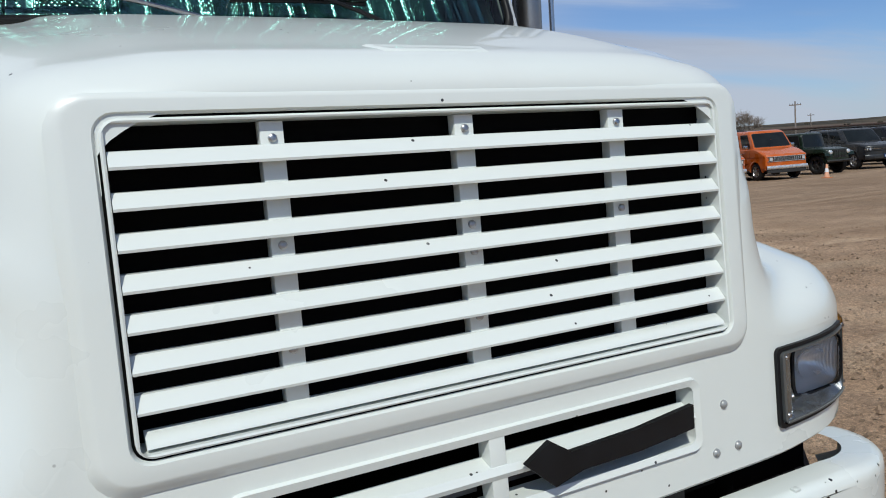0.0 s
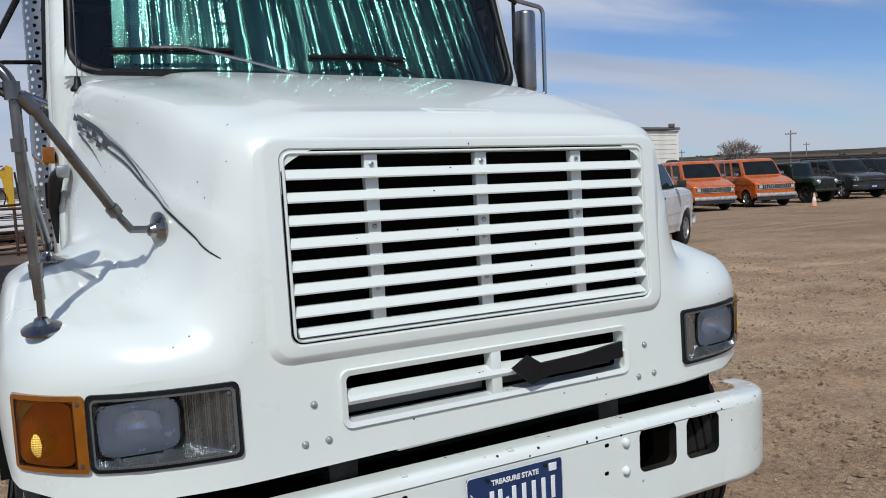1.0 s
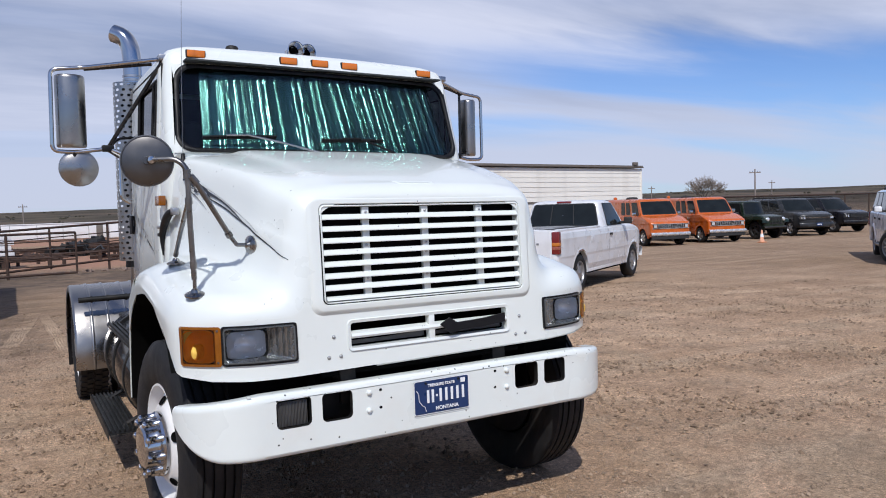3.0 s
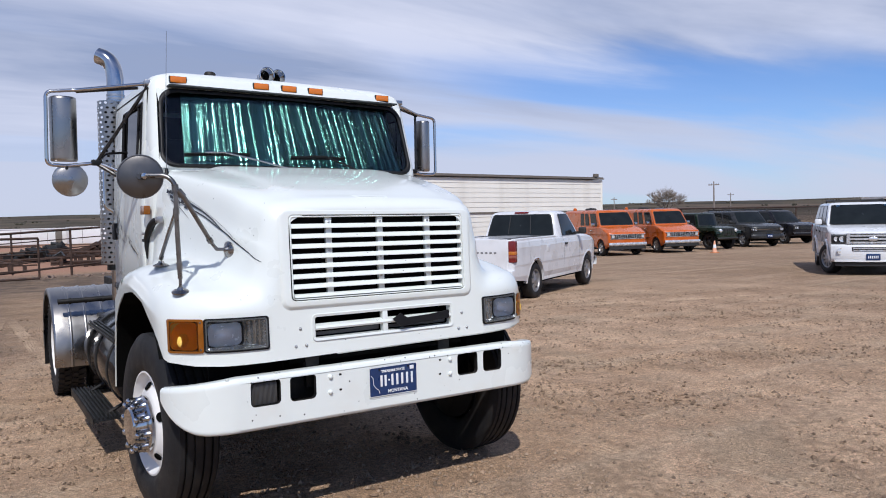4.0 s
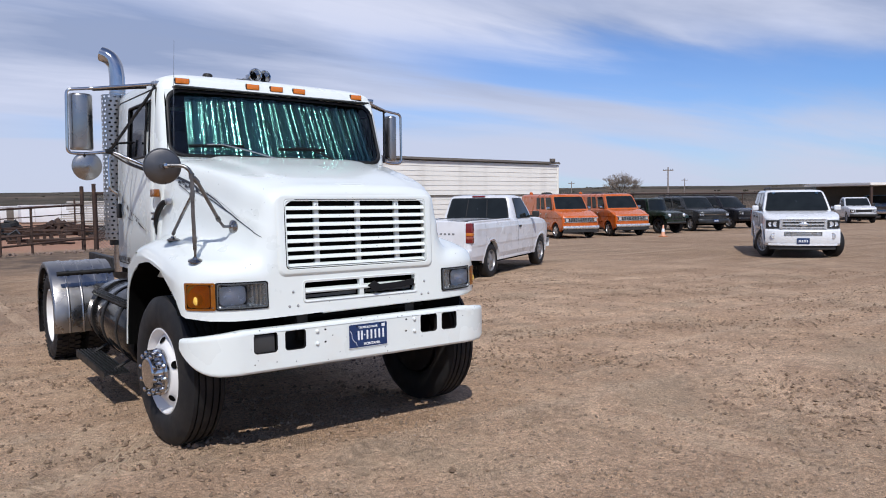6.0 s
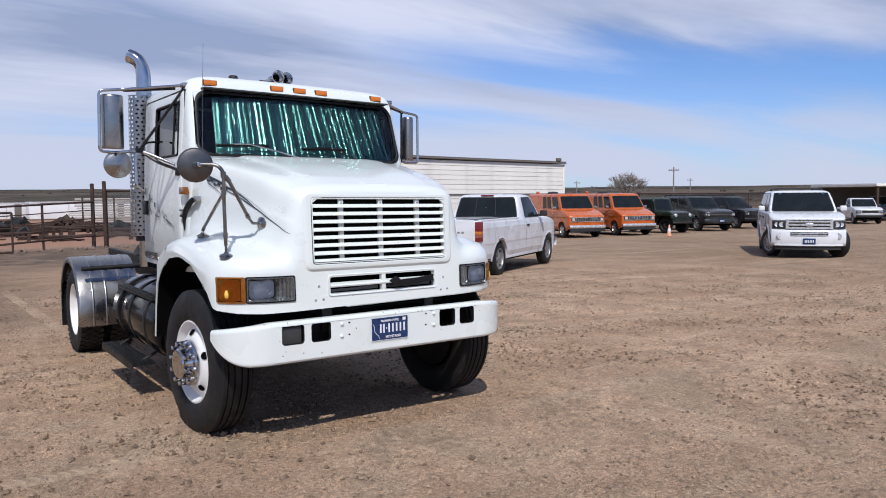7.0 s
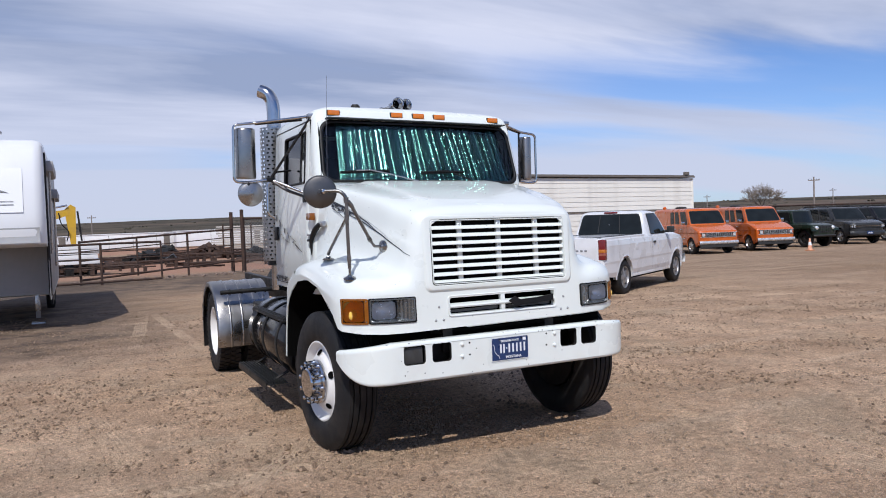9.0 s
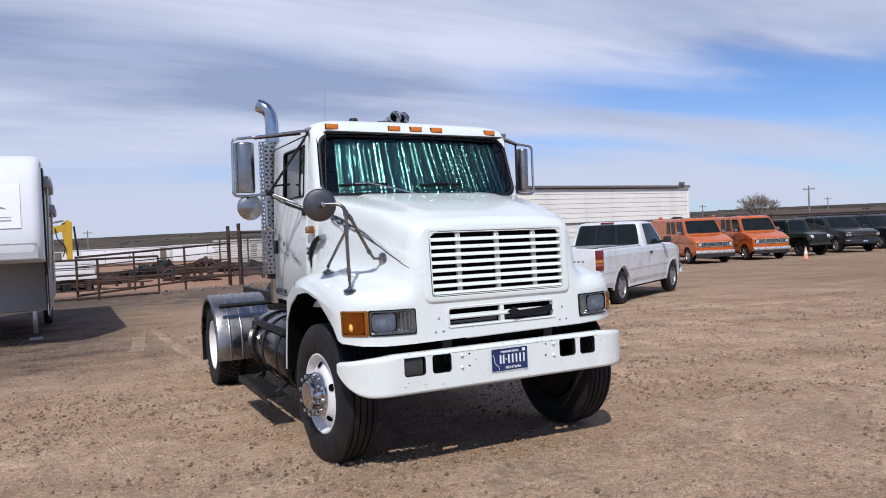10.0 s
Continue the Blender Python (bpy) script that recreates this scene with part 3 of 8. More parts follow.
def tpart(name, bm, material, parent=None, label="", smooth=40.0, out=None):
    if RAKED:
        # the nose leans forward towards its foot
        for v in bm.verts:
            x, y, z = v.co
            a = radians(float(np.interp(z, [0.9, 1.2, 1.66], [-0.1, 0.25, 0.55])))
            v.co.x, v.co.z = x + (z - 1.25) * a, z - x * a
            v.co.y -= 0.042 * max(0.0, 1.665 - z) * min(1.0, max(0.0, 1 - (y - 0.02) / 0.6)) * min(1.0, max(0.0, (1.02 - abs(x)) / 0.34))
    return part(name, bm, material, parent or truck, label, None if RAKED else LEAN, smooth, out)




def nosed(start, swell, depth, later):
    """A width or height that swells round the nose like a quarter ellipse, then follows a table of additions."""
    more = table(later)
    return lambda d: start + swell * math.sqrt(max(0.0, 1 - (1 - min(1.0, d / depth)) ** 2)) + more(d)


HOOD_TOP = nosed(1.690, 0.066, 0.10, [(0, 0), (0.1, 0.016), (0.2, 0.050), (0.3, 0.082), (0.45, 0.124), (0.6, 0.160), (1.0, 0.234), (1.25, 0.264)])
HOOD_HALF = nosed(0.604, 0.102, 0.12, [(0, 0), (0.12, 0.022), (0.26, 0.075), (0.5, 0.12), (0.8, 0.182), (1.1, 0.258), (1.25, 0.276)])
FENDER_TOP = nosed(1.160, 0.108, 0.12, [(0, 0), (0.12, 0.014), (0.25, 0.047), (0.5, 0.092), (0.8, 0.124), (1.0, 0.104), (1.1, 0.076), (1.25, 0.0)])
FENDER_HALF = nosed(1.152, 0.036, 0.08, [(0, 0), (0.25, 0.012), (1.25, 0.012)])
LIP = table([(0.0, 0.910), (0.2, 0.915), (0.25, 0.935), (0.3, 1.01), (0.42, 1.10), (0.6, 1.19), (0.9, 1.235), (1.19, 1.20), (1.36, 1.12), (1.51, 0.99), (1.58, 0.8), (1.64, 0.54)])


def front_y(x):
    return 0.2 * max(0.0, (abs(x) - 0.6) / 0.555) ** 3.8


def half_section(d):
    zt, xh, zf, xo = HOOD_TOP(d), HOOD_HALF(d), FENDER_TOP(d), FENDER_HALF(d)
    y_side = front_y(xo) + d
    k = min(1.0, max(0.0, d - 0.1) / 0.6)
    pts = [(0, zt), (xh * 0.4, zt - 0.002), (xh * 0.60, zt - 0.006), (xh * (0.72 - 0.03 * k), zt - 0.016 - 0.012 * k), (xh - 0.095, zt - 0.040 - 0.006 * k), (xh - 0.040, zt - 0.092), (xh - 0.015, zt - 0.22),
           (xh, 0.5 * (zt + zf) - 0.02), (xh + 0.012, zf + 0.13), (xh + 0.045, zf + 0.045), (xh + 0.11, zf + 0.004), (0.5 * (xh + 0.11 + xo - 0.09), zf),
           (xo - 0.09, zf - 0.015), (xo - 0.03, zf - 0.055), (xo - 0.005, zf - 0.11)]
    low = max(LIP(y_side), 0.0)
    z0 = zf - 0.11
    for k in (0.34, 0.67, 1.0):
        pts.append((xo, z0 + (min(low, z0 - 0.002) - z0) * k))
    return pts


DEPTHS = [0, 0.0006, 0.0025, 0.006, 0.011, 0.018, 0.028, 0.042, 0.06, 0.08, 0.11, 0.15, 0.2, 0.26, 0.34, 0.42, 0.5, 0.6, 0.7, 0.8, 0.9, 1.0, 1.1, 1.18, 1.25]


def section_points(d):
    half = [Vector((p.x, 0, p.z)) for p in spline([(x, 0, z) for x, z in half_section(d)], 4)]
    full = [Vector((-p.x, 0, p.z)) for p in half[:0:-1]] + half
    return [Vector((p.x, front_y(p.x) + d, p.z)) for p in full]


def hood_side_x(y, z):
    """Half width of the bonnet's side at a depth and height."""
    half = [p for p in section_points(y) if p.x > 0.3]
    best = [p for p in half if p.x < HOOD_HALF(y) + 0.03]
    zs = sorted((p.z, p.x) for p in best)
    return float(np.interp(z, [a for a, _ in zs], [b for _, b in zs]))


def build_hood():
    rows = [section_points(d) for d in DEPTHS]
    hood = tpart("hood", sheet(rows), WHITE, label="white tilting bonnet with flared wings", smooth=60)
    # the face of the bonnet, with the two grille openings
    edge = [(p.x, p.z) for p in section_points(0)]
    lowx = [1.15, 1.05, 0.9, 0.7, 0.0, -0.7, -0.9, -1.05, -1.15]
    bottom = [(x, 0.904 + 0.012 * x + 0.03 * max(0, (abs(x) - 0.95) / 0.2) ** 2) for x in lowx]
    face = plate_with_holes(edge + bottom[1:-1], [[(q * x, z) for x, z in rrect(0.700, 1.000, 0.976, 1.129, 0.014, 6)] for q in (-1, 1)] + [[(q * x, z) for x, z in rrect(1.036, 1.148, 0.978, 1.127, 0.012, 4)] for q in (-1, 1)] + [rrect(-0.556, 0.556, 1.202, 1.665, 0.006), rrect(-0.432, 0.458, 0.988, 1.113, 0.018)])
    for x in (0.62, 0.7, 0.78, 0.86, 0.94, 1.02, 1.09):
        for s in (-1, 1):
            bmesh.ops.bisect_plane(face, geom=face.verts[:] + face.edges[:] + face.faces[:], plane_co=(s * x, 0, 0), plane_no=(1, 0, 0))
    for v in face.verts:
        v.co.y = front_y(v.co.x)
    tpart("front_panel", face, WHITE)
    # folded lower edge of the face
    rim = [[Vector((x, front_y(x) + dy, z - dz)) for x, z in [(1.15 - 0.05 * i, 0.904 + 0.012 * (1.15 - 0.05 * i) + 0.03 * max(0, (abs(1.15 - 0.05 * i) - 0.95) / 0.2) ** 2) for i in range(30)]] for dy, dz in ((0, 0), (0.008, 0.008), (0.05, 0.006))]
    tpart("lower_lip", sheet(rim), WHITE)
    # raised surround of the main grille
    lift = lambda z: -0.003 - 0.015 * max(0.0, 1 - (z - 1.16) / 0.5)
    o0, o1, o2 = rrect(-0.618, 0.618, 1.152, 1.694, 0.055), rrect(-0.594, 0.594, 1.178, 1.684, 0.04), rrect(-0.561, 0.561, 1.199, 1.668, 0.03)
    o3 = rrect(-0.5565, 0.5565, 1.2035, 1.6635, 0.026)
    b = ring(bmesh.new(), [[(x, 0.003, z) for x, z in o0], [(x, 0.002, z) for x, z in rrect(-0.616, 0.616, 1.154, 1.693, 0.054)], [(x, lift(z) * 0.5, z) for x, z in rrect(-0.607, 0.607, 1.165, 1.689, 0.048)], [(x, lift(z) * 0.92, z) for x, z in rrect(-0.598, 0.598, 1.174, 1.685, 0.043)], [(x, lift(z), z) for x, z in o1], [(x, lift(z) - 0.001, z) for x, z in o2], [(x, lift(z) + 0.006, z) for x, z in o3], [(x, 0.03, z) for x, z in o3]])
    tpart("grille_surround", b, WHITE, smooth=45)
    gap0, gap1 = rrect(-0.558, 0.558, 1.202, 1.665, 0.026), rrect(-0.550, 0.550, 1.210, 1.657, 0.022)
    tpart("joint", ring(bmesh.new(), [[(x, lift(z) + 0.006, z) for x, z in gap0], [(x, lift(z) + 0.006, z) for x, z in gap1]]), BLACK)
    # a dark joint, then the insert's own frame
    f0, f1, f2, f3 = rrect(-0.5525, 0.5525, 1.2075, 1.6595, 0.024), rrect(-0.5495, 0.5495, 1.2105, 1.6565, 0.022), rrect(-0.5465, 0.5465, 1.2135, 1.6535, 0.010), rrect(-0.544, 0.544, 1.216, 1.651, 0.004)
    b = ring(bmesh.new(), [[(x, 0.03, z) for x, z in f0], [(x, lift(z) + 0.001, z) for x, z in f0], [(x, lift(z) - 0.002, z) for x, z in f1], [(x, lift(z) - 0.001, z) for x, z in f2], [(x, 0.016, z) for x, z in f3], [(x, 0.034, z) for x, z in f3]])
    grille = tpart("grille", b, WHITE, label="white louvred grille insert", smooth=28)
    for i in range(7):
        z = 1.2660 + 0.0544 * i
        prof = [(-0.012, 0.0), (-0.013, 0.004), (0.004, 0.0245), (0.016, 0.0255), (0.016, 0.0200), (0.0, 0.0)]
        bm = bmesh.new()
        a = [bm.verts.new((-0.545, y, z + h)) for y, h in prof]
        c = [bm.verts.new((0.545, y, z + h)) for y, h in prof]
        bm.faces.new(a), bm.faces.new(c[::-1])
        for k in range(6):
            bm.faces.new((a[k], c[k], c[(k + 1) % 6], a[(k + 1) % 6]))
        tpart("slat", bm, WHITE, grille)
    bm = bmesh.new()
    prism(bm, [(-0.014, -0.006), (-0.012, 0.0), (0.008, 0.012), (0.02, 0.012), (0.02, -0.006)], 1.076, Matrix.Translation((-0.538, 0, 1.226)) @ Matrix(((0, 1, 0, 0), (1, 0, 0, 0), (0, 0, 1, 0), (0, 0, 0, 1))))
    tpart("slat", bm, WHITE, grille)
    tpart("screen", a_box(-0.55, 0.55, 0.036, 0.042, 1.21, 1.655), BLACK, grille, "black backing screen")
    for x in (-0.320, 0.0, 0.318):
        post = tpart("post", a_box(x - 0.018, x + 0.018, 0.010, 0.033, 1.218, 1.651, 0.003), WHITE, grille)
        rows_ = (1.626, 1.47, 1.315) if x < 0 else (1.628, 1.47, 1.425, 1.315) if x < 0.2 else (1.628, 1.47, 1.33)
        for z in rows_:
            tpart("screw", a_lathe([(0.0, 0.006), (0.004, 0.006), (0.0065, 0.004), (0.007, 0.0)], n=10, m=Matrix.Translation((x, 0.010, z)) @ Matrix.Rotation(radians(90), 4, "X")), STEEL, post)
    # lower intake
    g0, g1, g2, g3 = rrect(-0.446, 0.470, 0.976, 1.127, 0.024), rrect(-0.442, 0.466, 0.980, 1.123, 0.022), rrect(-0.428, 0.452, 0.993, 1.109, 0.014), rrect(-0.426, 0.450, 0.995, 1.107, 0.012)
    b = ring(bmesh.new(), [[(x, 0.004, z) for x, z in g0], [(x, -0.008, z) for x, z in g1], [(x, -0.004, z) for x, z in g2], [(x, 0.04, z) for x, z in g3]])
    low = tpart("lower_grille", b, WHITE, label="white lower intake frame", smooth=50)
    bm = bmesh.new()
    prism(bm, [(-0.004, -0.016), (-0.010, -0.006), (-0.004, 0.006), (0.03, 0.016), (0.03, 0.006)], 0.876, Matrix.Translation((-0.426, 0, 1.053)) @ Matrix(((0, 1, 0, 0), (1, 0, 0, 0), (0, 0, 1, 0), (0, 0, 0, 1))))
    tpart("slat", bm, WHITE, low)
    tpart("post", a_box(-0.010, 0.022, -0.003, 0.036, 0.991, 1.111, 0.003), WHITE, low)
    # snapped black flap that hangs out of the intake
    bm = prism(bmesh.new(), [(0.055, 1.056), (0.108, 1.086), (0.150, 1.058), (0.300, 1.064), (0.438, 1.080), (0.437, 1.034), (0.300, 1.022), (0.174, 1.020), (0.112, 1.004)], 0.012, Matrix.Translation((-0.012, -0.030, 0.003)))
    tpart("broken_flap", bm, TRIM, low, "snapped black plastic flap")
    for x0, x1 in ((-0.422, -0.012), (0.026, 0.443)):
        bm = prism(bmesh.new(), [(x0, 0.994), (x1, 0.994), (x1, 1.022), ((x0 + x1) / 2, 1.012), (x0, 1.012)], 0.006, Matrix.Translation((0, 0.05, 0.007)))
        tpart("duct_panel", bm, GREY_PANEL, low)
    # screws left from a bug deflector
    for x, z in ((-0.513, 1.053), (-0.542, 0.961), (-0.482, 0.961), (0.535, 1.053), (0.507, 0.958), (0.568, 0.960)):
        tpart("rivet", a_lathe([(0, 0.007), (0.005, 0.0062), (0.0085, 0.003), (0.0095, 0)], n=12, m=Matrix.Translation((x, 0.0, z)) @ Matrix.Rotation(radians(90), 4, "X")), RIVET)
    # a small sunken panel where a badge was
    bm = bmesh.new()
    zb = lambda y: HOOD_TOP(y)
    quad = lambda k, up: [(x, y, zb(y) + up) for x, y in ((-0.112 + k, 0.060 + k * 0.4), (0.088 - k, 0.060 + k * 0.4), (0.105 - k, 0.116 - k * 0.4), (-0.126 + k, 0.116 - k * 0.4))]
    ring(bm, [quad(0.0, -0.001), quad(0.006, 0.0022), quad(0.020, 0.0022), quad(0.028, 0.0008)])
    bm.faces.new([v for v in bm.verts][-4:])
    tpart("badge_recess", bm, WHITE_SIDE)
    # dark space behind the grilles, its shade put into near-black radiator and shroud panels
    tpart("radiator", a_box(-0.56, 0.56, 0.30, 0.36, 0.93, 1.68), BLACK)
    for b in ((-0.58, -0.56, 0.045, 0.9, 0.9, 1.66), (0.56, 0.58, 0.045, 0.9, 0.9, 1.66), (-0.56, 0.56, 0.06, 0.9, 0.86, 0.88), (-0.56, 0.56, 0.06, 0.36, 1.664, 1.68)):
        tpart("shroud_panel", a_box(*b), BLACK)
    # wheel-arch lips and liners
    for s in (-1, 1):
        out_pts = spline([(s * 1.2, 1.25, 1.285), (s * 1.2, 1.37, 1.215), (s * 1.2, 1.485, 1.095), (s * 1.2, 1.580, 0.90), (s * 1.2, 1.655, 0.54)], 6)
        in_pts = spline([(s * 1.2, 1.25, LIP(1.25)), (s * 1.2, 1.38, 1.11), (s * 1.2, 1.51, 0.99), (s * 1.2, 1.59, 0.79), (s * 1.2, 1.64, 0.54)], 6)
        ring_rows = [[p - Vector((s * 0.04, 0, 0)) for p in out_pts], out_pts, in_pts, [p - Vector((s * 0.010, 0, 0)) for p in in_pts]]
        top_in = [p - Vector((s * 0.24 * max(0.15, 1 - i / 10), 0, 0)) for i, p in enumerate(out_pts)]
        tpart("rear_wing", sheet([top_in] + ring_rows), WHITE_SIDE, smooth=60)
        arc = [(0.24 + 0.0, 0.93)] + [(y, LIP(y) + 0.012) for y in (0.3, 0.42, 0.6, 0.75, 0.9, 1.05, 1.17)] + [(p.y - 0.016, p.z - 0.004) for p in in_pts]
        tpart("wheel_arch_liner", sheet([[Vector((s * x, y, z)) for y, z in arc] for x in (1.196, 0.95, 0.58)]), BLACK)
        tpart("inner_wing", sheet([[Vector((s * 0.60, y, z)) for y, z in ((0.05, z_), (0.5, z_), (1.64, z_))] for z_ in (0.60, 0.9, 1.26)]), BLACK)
        rear = a_box(min(s * 1.12, s * 0.98), max(s * 1.12, s * 0.98), 1.655, 1.668, 0.42, 0.86, 0.004)
        tpart("splash_guard", rear, TRIM)


RAKED = True
RIVET = surface("chipped_screw_head", (0.36, 0.37, 0.37), 0.35, 0.3, vary=0.35, scale=90)
build_hood()


def build_lamps():
    for s in (-1, 1):
        def grid(x0, x1, z0, z1, off, n=10, k=1):
            return [[Vector((s * x, front_y(x) - off, z)) for x in np.linspace(x0, x1, n)] for z in np.linspace(z0, z1, k + 1)]
        # black gasket, then a bezel that falls in fine upright ribs to the flat sealed beam
        fine_ = lambda pts: [(a[0] + (b[0] - a[0]) * k / 12, a[1] + (b[1] - a[1]) * k / 12) for a, b in zip(pts, pts[1:] + pts[:1]) for k in range(12)]
        outer_, inner_ = fine_(rrect(0.689, 1.009, 0.965, 1.140, 0.014, 6)), fine_(rrect(0.697, 1.003, 0.973, 1.132, 0.014, 6))
        follow = lambda pts, off: [(s * x, front_y(x) + off, z) for x, z in pts]
        lamp = tpart("headlamp", ring(bmesh.new(), [follow(outer_, 0.004), follow(outer_, -0.008), follow(inner_, -0.008), follow(inner_, 0.010)]), TRIM, label="rectangular headlamp in a ribbed grey bezel")
        yl, cx, cz = 0.050, 0.903, 1.053
        flange = fine_(rrect(0.699, 1.001, 0.975, 1.130, 0.013, 6))
        lip = fine_(rrect(0.707, 0.997, 0.981, 1.126, 0.010, 6))
        tpart("flange", ring(bmesh.new(), [follow(flange, 0.004), follow(flange, -0.014), follow(lip, -0.014), follow(lip, -0.004)]), BEZEL, lamp, smooth=50)

        def slope(x, z):
            """y of the ribbed bezel: the flange's own at its rim, the sealed beam's at the opening."""
            k = min((x - 0.706) / 0.096, (z - 0.980) / 0.016, (1.127 - z) / 0.012)
            k = max(0.0, min(1.0, k))
            top = front_y(x) - 0.011
            return top + (yl - top) * (0.25 * k + 0.75 * k ** 1.5 if x < 0.8 else k)
        xs_ = np.linspace(0.706, 0.998, 263)
        zs_ = np.concatenate([np.linspace(0.980, 0.998, 7), np.linspace(1.004, 1.106, 14), np.linspace(1.112, 1.127, 6)])
        hole_ = lambda x, z: abs((x - cx) / 0.086) ** 5 + abs((z - cz) / 0.060) ** 5 < 1
        ribs = sheet([[Vector((s * x, slope(x, z) - 0.0015 * (1 + math.cos(2 * math.pi * (x - 0.706) / 0.0047)), z)) for x in xs_] for z in zs_], skip=lambda i, k: hole_((xs_[k] + xs_[k + 1]) / 2, (zs_[i] + zs_[i + 1]) / 2))
        tpart("bezel", ribs, BEZEL_RIBS, lamp, "finely ribbed grey bezel", smooth=60, out=(0, -1, 0))
        for k in range(44):
            x = 0.706 + 0.0066 * k
            tpart("bead", a_box(*sorted((s * x, s * (x + 0.0038))), front_y(x) - 0.017, front_y(x) - 0.012, 0.976, 0.9815, 0.001, 1), BEZEL, lamp)

        def oval(k, power):
            out_ = []
            for i in range(48):
                a = 2 * math.pi * i / 48
                c_, s_ = math.cos(a), math.sin(a)
                out_.append((s * (cx + 0.091 * k * math.copysign(abs(c_) ** power, c_)), cz + 0.063 * k * math.copysign(abs(s_) ** power, s_)))
            return out_
        mk = lambda pts, off: [(x, yl + off, z) for x, z in pts]
        b = ring(bmesh.new(), [mk(oval(1.06, 0.42), 0.004), mk(oval(1.05, 0.42), -0.006), mk(oval(1.0, 0.42), -0.009), mk(oval(0.97, 0.42), 0.002)])
        tpart("retaining_ring", b, TRIM, lamp)
        bowl = [mk(oval(k, 0.42 + 0.58 * (1 - k)), 0.002 + 0.062 * (1 - k ** 1.7)) for k in (1.0, 0.93, 0.85, 0.75, 0.64, 0.52, 0.4, 0.28, 0.16, 0.06, 0.005)]
        tpart("reflector", ring(bmesh.new(), bowl), FLUTED, lamp, smooth=180)
        inner = [mk(oval(0.56 * k, 0.8), 0.010 + 0.030 * (1 - k * k)) for k in (1.0, 0.96, 0.8, 0.6, 0.4, 0.2, 0.01)]
        tpart("inner_reflector", ring(bmesh.new(), inner), FLUTED, lamp, smooth=180)
        flute = sheet([[Vector((s * x, yl - 0.005 - 0.0009 * (i % 2) - 0.007 * (1 - (2 * k / 8 - 1) ** 2) * (1 - ((x - cx) / 0.089) ** 4), z)) for i, x in enumerate(np.linspace(cx - 0.088, cx + 0.088, 61))] for k, z in enumerate(np.linspace(cz - 0.060, cz + 0.060, 9))])
        tpart("lens", flute, LENS, lamp, smooth=180, out=(0, -1, 0))
        for x, z in ((0.714, 0.992), (0.714, 1.118)):
            tpart("screw", a_lathe([(0, 0.004), (0.004, 0.0035), (0.0062, 0.0)], n=10, m=Matrix.Translation((s * x, front_y(x) - 0.012, z)) @ Matrix.Rotation(radians(90), 4, "X")), STEEL, lamp)
        # wrap-round amber turn signal: moulded frame, bright dish, fluted lens
        frame_ = plate_with_holes([(s * x, z) for x, z in rrect(1.011, 1.158, 0.966, 1.139, 0.010, 4)], [[(s * x, z) for x, z in rrect(1.038, 1.150, 0.979, 1.126, 0.010, 4)]])
        for x in (1.04, 1.06, 1.08, 1.10, 1.12, 1.14):
            bmesh.ops.bisect_plane(frame_, geom=frame_.verts[:] + frame_.edges[:] + frame_.faces[:], plane_co=(s * x, 0, 0), plane_no=(1, 0, 0))
        bmesh.ops.recalc_face_normals(frame_, faces=frame_.faces)
        bmesh.ops.solidify(frame_, geom=frame_.faces[:], thickness=0.012)
        for v in frame_.verts:
            v.co.y = front_y(v.co.x) + (-0.012 if v.co.y < -0.001 else 0.012)
        sig = tpart("turn_signal", frame_, AMBER, label="amber wrap-round turn signal lens")
        dcx, dcz = 1.092, 1.0525
        dish = []
        for k in (1.0, 0.85, 0.68, 0.5, 0.33, 0.16, 0.01):
            row = []
            for i in range(40):
                a = 2 * math.pi * i / 40
                c_, s_ = math.cos(a), math.sin(a)
                x = dcx + 0.057 * k * math.copysign(abs(c_) ** (0.35 + 0.5 * (1 - k)), c_)
                row.append((s * x, front_y(x) + 0.030 - 0.035 * k * k, dcz + 0.072 * k * math.copysign(abs(s_) ** (0.35 + 0.5 * (1 - k)), s_)))
            dish.append(row)
        tpart("dish", ring(bmesh.new(), dish), AMBER_DISH, sig, "bright amber reflector dish", smooth=180)
        flute = sheet([[Vector((s * x, front_y(x) - 0.012 - 0.0012 * (i % 2), z)) for i, x in enumerate(np.linspace(1.034, 1.152, 37))] for z in np.linspace(0.977, 1.128, 5)])
        tpart("fluted_lens", flute, AMBER_GLASS, sig, smooth=180, out=(0, -1, 0))
        # Bright dome paints the sunlit hot spot seen through the lens.
        tpart("bulb", a_lathe([(0.0, 0.012), (0.012, 0.011), (0.022, 0.008), (0.031, 0.002), (0.034, -0.004)], n=28, m=Matrix.Translation((s * 1.090, front_y(1.090) + 0.010, 1.026)) @ Matrix.Diagonal((1, 1, 1.15, 1)) @ Matrix.Rotation(radians(90), 4, "X")), AMBER_HOT_SPOT, sig, "bright amber bulb dome")
        for z in (0.983, 1.122):
            tpart("screw", a_lathe([(0, 0.004), (0.004, 0.0035), (0.006, 0)], n=10, m=Matrix.Translation((s * 1.024, front_y(1.024) - 0.011, z)) @ Matrix.Rotation(radians(90), 4, "X")), TUBE, sig)


build_lamps()
RAKED = False


